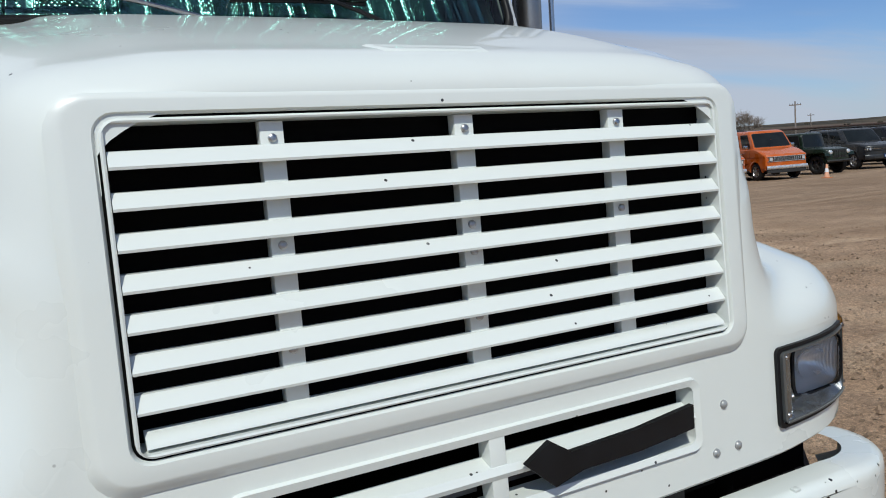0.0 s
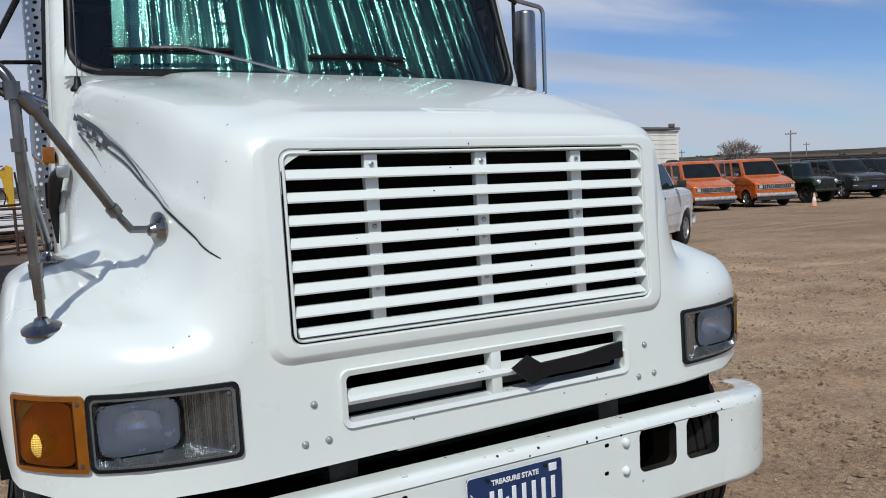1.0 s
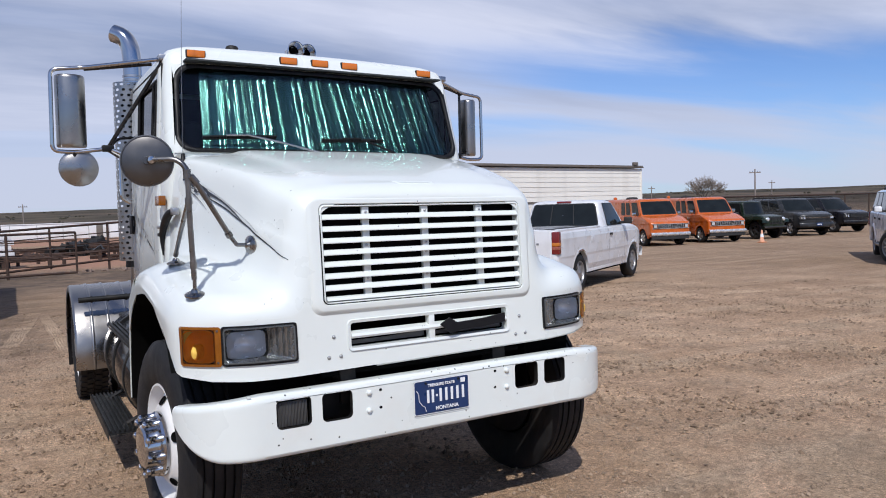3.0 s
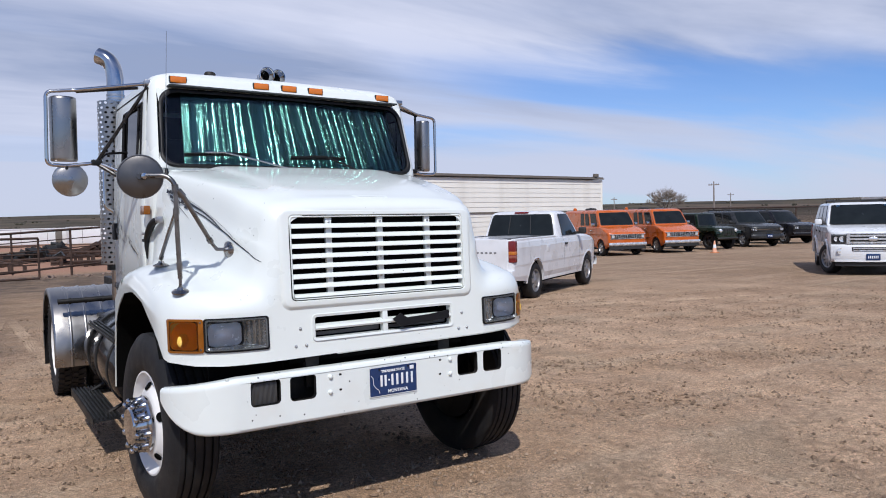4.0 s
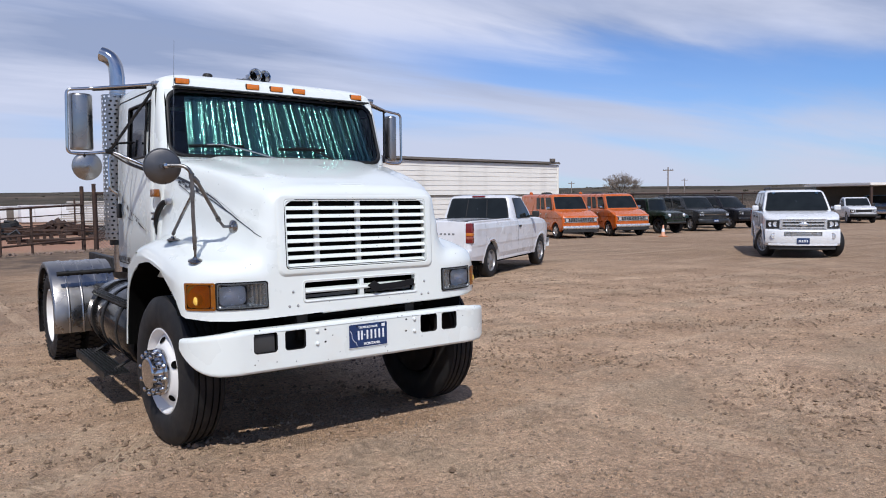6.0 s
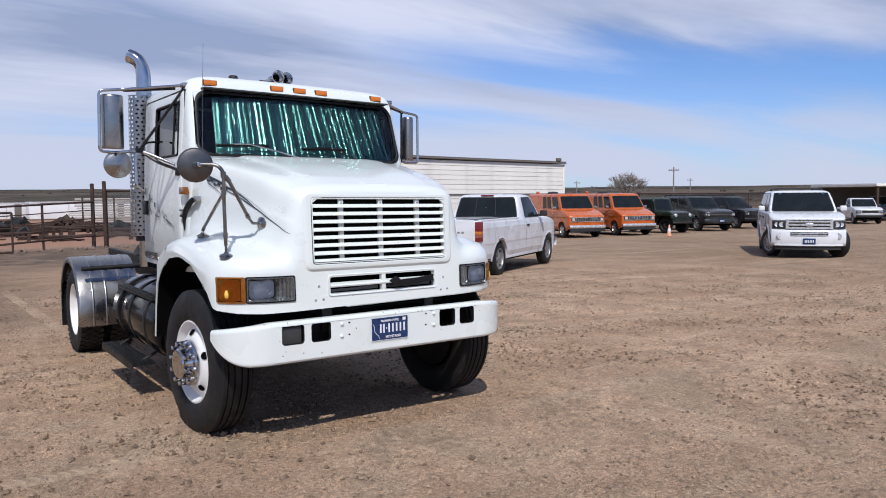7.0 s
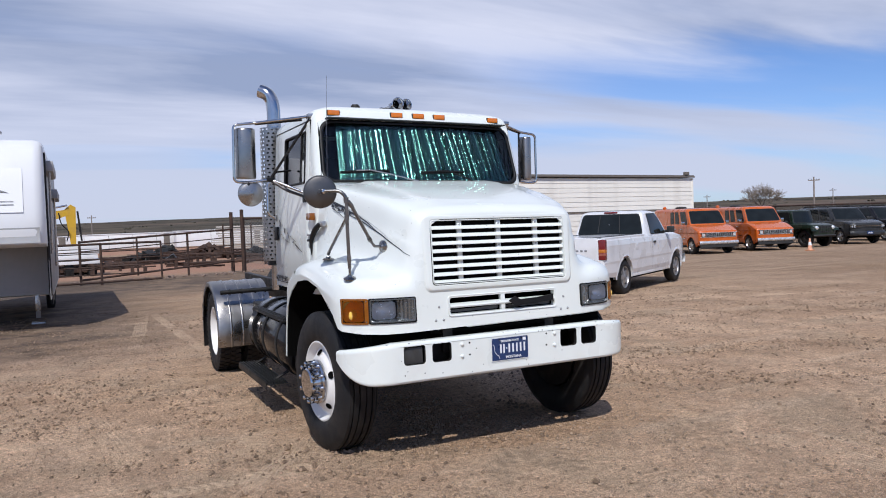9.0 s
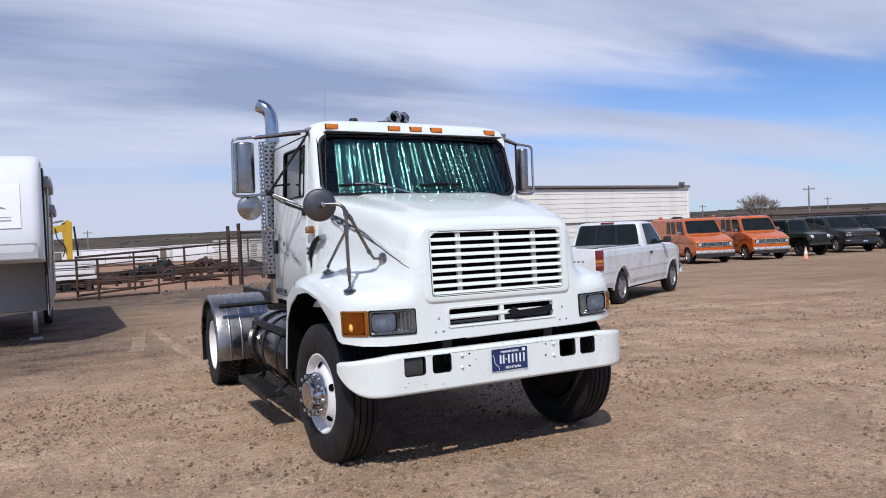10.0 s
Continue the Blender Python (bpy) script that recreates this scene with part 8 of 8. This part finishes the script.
def pipe_litter():
    """Long pipes and rods dropped across the earth beyond the gates."""
    rnd_ = random.Random(31)
    bm_ = bmesh.new()
    for k_ in range(70):
        x_, y_ = rnd_.uniform(-7, 13), rnd_.uniform(37, 68)
        a_, ln_ = rnd_.gauss(0.05, 0.35), rnd_.uniform(0.8, 3.4)
        z_ = ground_z(x_, y_) + rnd_.uniform(0.05, 0.55)
        d_ = Vector((math.cos(a_), math.sin(a_), rnd_.uniform(-0.05, 0.05))) * ln_
        tube(bm_, [Vector((x_, y_, z_)) - d_, Vector((x_, y_, z_)) + d_], rnd_.uniform(0.03, 0.09), 6)
        for q_ in (-0.7, 0.7):
            p_ = Vector((x_, y_, z_)) + d_ * q_
            box(bm_, p_.x - 0.08, p_.x + 0.08, p_.y - 0.2, p_.y + 0.2, ground_z(p_.x, p_.y) - 0.05, p_.z)
    tagged(part("pipe_litter", bm_, RUST, None, smooth=30), "dark rusty pipes strewn on blocks over red earth", "pipes", kind="stuff")


pipe_litter()
rough = random.Random(8)
bm = bmesh.new()
for k in range(150):
    t = rough.random()
    x = -6 + 17 * t
    y = 29.2 + 0.42 * (x + 2) * 0.6 + rough.gauss(0.7, 0.45)
    r = rough.uniform(0.04, 0.11)
    m = Matrix.Translation((x, y, ground_z(x, y) + r * 0.35)) @ Euler((rough.random() * 3, rough.random() * 3, 0)).to_matrix().to_4x4() @ Matrix.Diagonal((1, rough.uniform(0.6, 1), rough.uniform(0.5, 0.8), 1))
    bmesh.ops.create_icosphere(bm, subdivisions=1, radius=r, matrix=m)
tagged(part("rubble", bm, surface("pinkish_stone", (0.23, 0.165, 0.13), 0.9, vary=0.3, scale=4), None, smooth=20), "line of pinkish stones and clods under the fence", "rubble", kind="stuff")


def white_stack():
    x, y = -3.1, 40.0
    ob = thing("panel_stack", "stack of white panels on dark blocks behind the gate", "stack", (x, y, ground_z(x, y)), 3)
    for k in range(4):
        part("panel", a_box(-1.6 + 0.1 * k, 1.5 - 0.12 * (k % 2), -0.8, 0.8, 0.62 + 0.26 * k, 0.84 + 0.26 * k, 0.02), CONTAINER, ob)
    for xx in (-1.2, 0.0, 1.1):
        part("block", a_box(xx - 0.2, xx + 0.2, -0.7, 0.7, 0.0, 0.62, 0.02), DULL_BLACK, ob)


white_stack()
YELLOW = surface("digger_yellow", (0.55, 0.33, 0.02), 0.45, vary=0.12, scale=2, dirt=(0.20, 0.14, 0.08), dirt_amount=0.5, dirt_scale=2)


def excavator():
    x, y = -3.4, 58.0
    ob = thing("excavator", "yellow excavator with folded arm parked behind the fence", "excavator", (x, y, ground_z(x, y)), 0)
    part("boom", prism(bmesh.new(), [(-3.2, 2.3), (-2.4, 3.7), (-0.4, 4.15), (0.35, 4.25), (0.40, 3.85), (-0.3, 3.6), (-2.0, 3.2), (-2.7, 2.2)], 0.4), YELLOW, ob)
    part("stick", prism(bmesh.new(), [(0.1, 4.25), (0.5, 4.6), (0.85, 4.4), (0.80, 2.6), (0.75, 1.3), (0.45, 1.3), (0.30, 2.6), (0.15, 3.6)], 0.36, Matrix.Translation((0, 0.02, 0))), YELLOW, ob)
    part("ram", a_tube([(-2.2, -0.1, 4.05), (0.3, -0.1, 4.55)], 0.07, 10), CHROME, ob)
    part("ram", a_tube([(0.95, -0.1, 4.1), (1.15, -0.1, 1.9)], 0.07, 10), DULL_BLACK, ob)
    part("hose", a_tube(spline([(-0.3, -0.12, 4.0), (-0.15, -0.16, 3.2), (0.3, -0.14, 2.6), (0.15, -0.12, 1.9)], 5), 0.04, 6), TRIM, ob)
    part("bucket", prism(bmesh.new(), [(0.3, 1.35), (1.0, 1.3), (1.1, 0.6), (0.5, 0.1), (-0.1, 0.3), (0.1, 0.9)], 1.0, Matrix.Translation((0, -0.3, 0))), DULL_BLACK, ob)
    body = part("house", a_box(-5.6, -2.4, -1.2, 1.4, 1.1, 2.5, 0.12), YELLOW, ob)
    part("cab", a_box(-3.9, -2.4, -1.2, -0.1, 1.2, 3.0, 0.1), CAR_GLASS, ob)
    for yy in (-1.3, 0.9):
        part("track", a_box(-5.6, -1.8, yy, yy + 0.6, 0.0, 0.95, 0.35, 4), DULL_BLACK, ob)


excavator()


AWNING = surface("awning_cloth_grey", (0.40, 0.40, 0.40), 0.7, vary=0.2, scale=3)


def fifth_wheel_trailer():
    RV_WHITE = surface("trailer_white", (0.74, 0.75, 0.76), 0.35, vary=0.04, scale=0.8, coat=0.2, dirt=(0.5, 0.47, 0.42), dirt_amount=0.2, dirt_scale=1.2)
    RV_SIDE_SHADE = surface("trailer_side_grey", (0.33, 0.32, 0.31), 0.45, vary=0.1, scale=1.0)
    xr, W = -3.25, 2.45
    xl = xr - W
    y0 = 11.0
    z = ground_z(xr, 13.5)
    ob = thing("camper_trailer", "white fifth-wheel camper trailer with grey graphics on landing legs", "camper trailer", (0, 0, z))
    prof = [(y0 + 0.05, 1.72), (y0, 1.95), (y0 + 0.02, 2.3), (y0 + 0.22, 3.1), (y0 + 0.40, 3.47), (y0 + 0.58, 3.64), (y0 + 0.80, 3.70), (y0 + 1.1, 3.71), (y0 + 9.6, 3.71), (y0 + 9.8, 3.6), (y0 + 9.8, 0.55), (y0 + 3.1, 0.55), (y0 + 2.3, 0.62), (y0 + 2.2, 0.80), (y0 + 2.2, 1.62), (y0 + 2.0, 1.66), (y0 + 0.2, 1.66)]
    bm = bmesh.new()
    rows = []
    for x, k in ((xl, 0.20), (xl + 0.03, 0.12), (xl + 0.08, 0.05), (xl + 0.18, 0.0), (xr - 0.18, 0.0), (xr - 0.08, 0.05), (xr - 0.03, 0.12), (xr, 0.20)):
        rows.append([bm.verts.new((x, y + (k if y < y0 + 0.5 else 0), zz - (k * 0.5 if zz > 3.4 else 0))) for y, zz in prof])
    n = len(prof)
    for a, b in zip(rows, rows[1:]):
        for i in range(n):
            bm.faces.new((a[i], a[(i + 1) % n], b[(i + 1) % n], b[i]))
    bm.faces.new(rows[0]), bm.faces.new(rows[-1][::-1])
    part("shell", bm, RV_WHITE, ob, "", smooth=35)
    # Side turned from the sun: its shade is put into a grey skin.
    part("side_skin", a_box(xr - 0.002, xr + 0.012, y0 + 0.7, y0 + 9.7, 0.62, 3.42, 0.004), RV_SIDE_SHADE, ob)
    # front cap panel and graphics
    slope = lambda zz: float(np.interp(zz, [1.95, 2.3, 3.1, 3.45], [y0, y0 + 0.02, y0 + 0.22, y0 + 0.42]))
    pan = [[Vector((x, slope(zz) - 0.014, zz)) for x in np.linspace(xl + 0.35, xr - 0.35, 6)] for zz in (2.30, 2.6, 2.9, 3.12)]
    cap = part("cap_panel", sheet(pan, thick=0.004), RV_WHITE, ob)
    for zz, x0, w in ((2.44, 1.6, 0.012), (2.50, 1.7, 0.010)):
        part("pinstripe", sheet([[Vector((x, slope(zz + dz) - 0.030, zz + dz)) for x in np.linspace(xl + 0.5, xr - 0.5, 6)] for dz in (0, w)]), DECAL_GREY, cap)
    bm = bmesh.new()
    pts = [(xr - 1.75, 2.80), (xr - 1.2, 2.86), (xr - 0.9, 2.78), (xr - 0.56, 2.66), (xr - 0.9, 2.70), (xr - 1.3, 2.74)]
    bm.faces.new([bm.verts.new((x, slope(zz) - 0.032, zz)) for x, zz in pts])
    part("swoosh", bm, DECAL_GREY, cap)
    bm = bmesh.new()
    box(bm, xr - 0.50, xr - 0.36, y0 + 0.36, y0 + 0.40, 3.36, 3.38), box(bm, xr - 0.50, xr - 0.48, y0 + 0.36, y0 + 0.40, 3.31, 3.38)
    part("marker", bm, DECAL_GREY, cap)
    # Grey band paints the shading of the nose where it curves under.
    part("nose_band", sheet([[Vector((x, slope(zz) - 0.012 if zz > 1.95 else y0 + 0.02, zz)) for x in np.linspace(xl + 0.1, xr - 0.1, 4)] for zz in (1.74, 1.95, 2.02)]), surface("trailer_grey_skirt", (0.45, 0.46, 0.47), 0.45, vary=0.06), ob)
    # lower front wall with hatch, the shade under the nose put into their greys
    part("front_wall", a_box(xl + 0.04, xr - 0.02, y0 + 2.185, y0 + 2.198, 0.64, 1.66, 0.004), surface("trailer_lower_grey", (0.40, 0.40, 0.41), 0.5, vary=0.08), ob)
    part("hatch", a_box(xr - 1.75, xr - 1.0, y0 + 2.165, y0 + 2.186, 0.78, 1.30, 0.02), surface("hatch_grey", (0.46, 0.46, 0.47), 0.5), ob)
    # slide-out awnings that stand off the side
    for y, zz in ((y0 + 0.9, 3.1), (y0 + 4.4, 2.72)):
        aw = part("awning_box", a_box(xr + 0.01, xr + 0.16, y, y + 2.6, zz, zz + 0.22, 0.05), AWNING, ob)
        part("awning_arm", a_tube([(xr + 0.08, y + 0.2, zz), (xr + 0.05, y + 0.3, zz - 1.6)], 0.022, 8), STEEL, aw)
    part("corner_strip", a_tube([(xr + 0.005, y0 + 0.75, 0.7), (xr + 0.005, y0 + 0.72, 1.7), (xr + 0.005, y0 + 0.70, 3.45)], 0.03, 8), DULL_BLACK, ob)
    for x in (xr - 0.30, xl + 0.30):
        leg = part("landing_leg", a_box(x - 0.045, x + 0.045, y0 + 2.45, y0 + 2.54, 0.12, 0.7, 0.006), STEEL, ob)
        part("leg_foot", a_box(x - 0.13, x + 0.13, y0 + 2.36, y0 + 2.63, -0.02, 0.035, 0.006), STEEL, leg)
        part("foot_block", a_box(x - 0.16, x + 0.16, y0 + 2.33, y0 + 2.66, -0.06, -0.012, 0.006), RUST, leg)
    for y in (y0 + 6.0, y0 + 6.9):
        m = Matrix.Translation((xr - 0.05, y, 0.36)) @ Matrix.Rotation(radians(180), 4, "Z") @ AXIS_X
        w = part("wheel", a_lathe([(0.22, -0.02), (0.2, -0.03), (0.1, -0.01), (0, -0.01)], n=24, m=m), ALLOY, ob)
        part("tyre", a_lathe([(0.2, -0.03), (0.24, 0.0), (0.33, 0.0), (0.36, -0.04), (0.36, -0.18), (0.2, -0.2)], n=28, m=m), RUBBER, w)
    part("skirt", a_box(xr - 0.06, xr - 0.03, y0 + 3.2, y0 + 5.4, 0.30, 0.58, 0.01), DULL_BLACK, ob)
    mast = part("roof_antenna", a_tube([(xr - 0.95, y0 + 1.2, 3.6), (xr - 0.95, y0 + 1.2, 3.85)], 0.03, 8), STEEL, ob)
    part("antenna_head", a_box(xr - 1.25, xr - 0.70, y0 + 1.1, y0 + 1.3, 3.85, 3.90, 0.02), STEEL, mast)


fifth_wheel_trailer()

BARK = surface("bare_branches", (0.21, 0.17, 0.14), 0.9, vary=0.3, scale=3)


def bare_tree(x, y, h, spread, seed, label="bare leafless tree on the far rise"):
    rnd = random.Random(seed)
    ob = thing("tree", label, "tree", (x, y, ground_z(x, y) - 0.3))
    trunk = bmesh.new()
    tube(trunk, [(0, 0, 0), (0.1, 0, h * 0.16), (0.05, 0.1, h * 0.3)], [h * 0.035, h * 0.028, h * 0.02], 8)
    part("trunk", trunk, BARK, ob)
    limbs, twigs = bmesh.new(), bmesh.new()

    def grow(bm, p, d, ln, r, depth):
        q = p + d * ln
        mid = p + d * ln * 0.5 + Vector((rnd.uniform(-1, 1), rnd.uniform(-1, 1), rnd.uniform(-0.3, 0.6))) * ln * 0.08
        tube(bm, [p, mid, q], [r, r * 0.85, r * 0.7], 5 if depth > 1 else 3, caps=False)
        if depth == 0:
            return
        for k in range(5 if depth > 1 else 8):
            nd = (d + Vector((rnd.uniform(-1, 1) * spread, rnd.uniform(-1, 1) * spread, rnd.uniform(-0.25, 0.6)))).normalized()
            grow(limbs if depth > 2 else twigs, p.lerp(q, rnd.uniform(0.45, 1.0)), nd, ln * rnd.uniform(0.6, 0.8), r * 0.66, depth - 1)
    for k in range(8):
        a = 2 * math.pi * k / 8 + rnd.random()
        grow(limbs, Vector((0.05, 0.05, h * (0.18 + 0.1 * rnd.random()))), Vector((math.cos(a) * spread * 1.1, math.sin(a) * spread * 1.1, 0.9)).normalized(), h * 0.32, h * 0.0085, 3)
    part("limbs", limbs, BARK, ob)
    tagged(part("crown", twigs, BARK, ob), kind="stuff")


def on_bearing(deg, dist):
    return -2.5 + dist * math.sin(radians(deg)), -4.5 + dist * math.cos(radians(deg))


x, y = on_bearing(48.34, 230)
bare_tree(x, y, 10.8, 1.0, 11)
for brg, d, h, sd in ((44.3, 260, 4.0, 12), (45.4, 300, 3.4, 13), (63.7, 260, 5.0, 14), (62.6, 300, 4.0, 15), (46.2, 280, 2.6, 16)):
    x, y = on_bearing(brg, d)
    bare_tree(x, y, h, 0.9, sd, "small bare bush-like tree far off")

WOOD_POLE = surface("weathered_pole", (0.24, 0.20, 0.175), 0.9, vary=0.25)
for brg, d, h in ((51.58, 190, 9.4), (52.7, 330, 7.5), (44.75, 300, 7.0), (1.1, 260, 7.0)):
    x, y = on_bearing(brg, d)
    ob = thing("utility_pole", "weathered wooden utility pole with crossarm", "utility pole", (x, y, ground_z(x, y) - 0.3), -brg, "utility poles along the horizon")
    part("pole", a_tube([(0, 0, 0), (0, 0, h)], [0.2, 0.14], 8), WOOD_POLE, ob)
    part("crossarm", a_box(-1.2, 1.2, -0.07, 0.07, h - 0.9, h - 0.68), WOOD_POLE, ob)
    for xx in (-1.05, -0.5, 0.5, 1.05):
        part("insulator", a_lathe([(0.06, 0), (0.08, 0.1), (0.05, 0.22), (0, 0.24)], n=8, m=Matrix.Translation((xx, 0, h - 0.68))), CHROME, ob)

# open-sided shelter at the far edge
ob = thing("carport", "open shelter with flat pale roof over old trucks", "shelter", (60.0, 22.5, ground_z(60, 22.5)), -32)
part("roof", a_box(-5, 9, -3, 6, 2.55, 2.75, 0.03), SIDING, ob)
part("back_wall", a_box(-5, 9, 5.8, 5.95, 0, 2.55), ROOF_METAL, ob)
for xx in (-4.8, 2.0, 8.8):
    part("post", a_box(xx - 0.08, xx + 0.08, -2.9, -2.74, 0, 2.56, 0.01), RUST, ob)

# low brush on the rise
rnd = random.Random(21)
bm = bmesh.new()
for k in range(260):
    brg = rnd.uniform(-14, 72)
    d = rnd.uniform(170, 620)
    x, y = on_bearing(brg, d)
    h = rnd.uniform(0.3, 0.8) * (1 + d / 600)
    for j in range(5):
        m = Matrix.Translation((x + rnd.gauss(0, h), y + rnd.gauss(0, h), ground_z(x, y) + h * 0.25)) @ Euler((rnd.random(), rnd.random(), rnd.random() * 6)).to_matrix().to_4x4() @ Matrix.Diagonal((1, rnd.uniform(0.6, 1), rnd.uniform(0.4, 0.8), 1))
        bmesh.ops.create_icosphere(bm, subdivisions=1, radius=h * rnd.uniform(0.3, 0.7), matrix=m)
tagged(part("scrub", bm, surface("dark_scrub", (0.055, 0.05, 0.032), 0.95, vary=0.4, scale=0.3), None, smooth=20), "dark scrub dotted over the dry rise", "scrub", kind="stuff")

# loose stones on the yard

def gravel(name_, text_, count, reach, lo_, hi_, power, material, seed, drift):
    """Loose stones strewn in drifts over the yard in front of the truck: one mesh, each stone a squat uneven octahedron."""
    rs = np.random.RandomState(seed)
    d = 1.2 + reach * rs.rand(count * 3) ** 0.75
    a = np.radians(rs.uniform(-16, 76, count * 3))
    px, py = -2.2 + d * np.sin(a), -4.4 + d * np.cos(a)
    keep = []
    for i in range(count * 3):
        x, y = float(px[i]), float(py[i])
        u, w = x * 0.883 - y * 0.469, x * 0.469 + y * 0.883
        n = noise.noise((u * 0.35, w * 1.1, seed)) + 0.6 * noise.noise((x * 2.3, y * 2.3, seed + 2.0)) + 0.35 * noise.noise((x * 9, y * 9, 1.0))
        if n > drift + rs.uniform(-0.35, 0.35):
            keep.append(i)
        if len(keep) >= count:
            break
    base = np.array([(1, 0, 0), (0, 1, 0), (-1, 0, 0), (0, -1, 0), (0, 0, 0.75), (0, 0, -0.4)])
    tri = np.array([(0, 1, 4), (1, 2, 4), (2, 3, 4), (3, 0, 4), (1, 0, 5), (2, 1, 5), (3, 2, 5), (0, 3, 5)])
    n = len(keep)
    size = lo_ + hi_ * rs.rand(n) ** power
    turn = rs.uniform(0, 6.28, n)
    jig = base[None] * rs.uniform(0.65, 1.3, (n, 6, 1))
    co = np.empty_like(jig)
    co[:, :, 0] = jig[:, :, 0] * np.cos(turn)[:, None] - jig[:, :, 1] * np.sin(turn)[:, None]
    co[:, :, 1] = jig[:, :, 0] * np.sin(turn)[:, None] + jig[:, :, 1] * np.cos(turn)[:, None]
    co[:, :, 2] = jig[:, :, 2] + rs.uniform(-0.25, 0.25, (n, 6))
    co *= size[:, None, None]
    zs = np.array([ground_z(float(px[i]), float(py[i])) for i in keep])
    co += np.stack([px[keep], py[keep], zs + size * 0.32], 1)[:, None, :]
    me_ = bpy.data.meshes.new(name_)
    faces = (tri[None] + 6 * np.arange(n)[:, None, None]).reshape(-1, 3)
    me_.from_pydata(co.reshape(-1, 3).tolist(), [], faces.tolist())
    me_.materials.append(material)
    tagged(new(name_, me_), text_, name_, kind="stuff")


def stone_material(name, dark, light):
    m_ = surface(name, light, 0.92, vary=0.2, scale=60, spec=0.15)
    t_ = m_.node_tree
    geo = t_.nodes.new("ShaderNodeNewGeometry")
    mix_ = t_.nodes.new("ShaderNodeMix")
    mix_.data_type = "RGBA"
    mix_.inputs[6].default_value, mix_.inputs[7].default_value = (*dark, 1), (*light, 1)
    t_.links.new(geo.outputs["Random Per Island"], mix_.inputs[0])
    t_.links.new(mix_.outputs[2], t_.nodes["Principled BSDF"].inputs["Base Color"])
    return m_


gravel("stones", "small loose stones scattered on the dirt yard", 36000, 16, 0.003, 0.016, 3.6, stone_material("yard_stone", (0.15, 0.108, 0.077), (0.36, 0.262, 0.182)), 3, 0.10)
gravel("clods", "dark crumbs and clods of earth on the yard", 42000, 18, 0.0035, 0.022, 4.0, stone_material("earth_clod", (0.13, 0.090, 0.061), (0.31, 0.214, 0.144)), 9, 0.22)
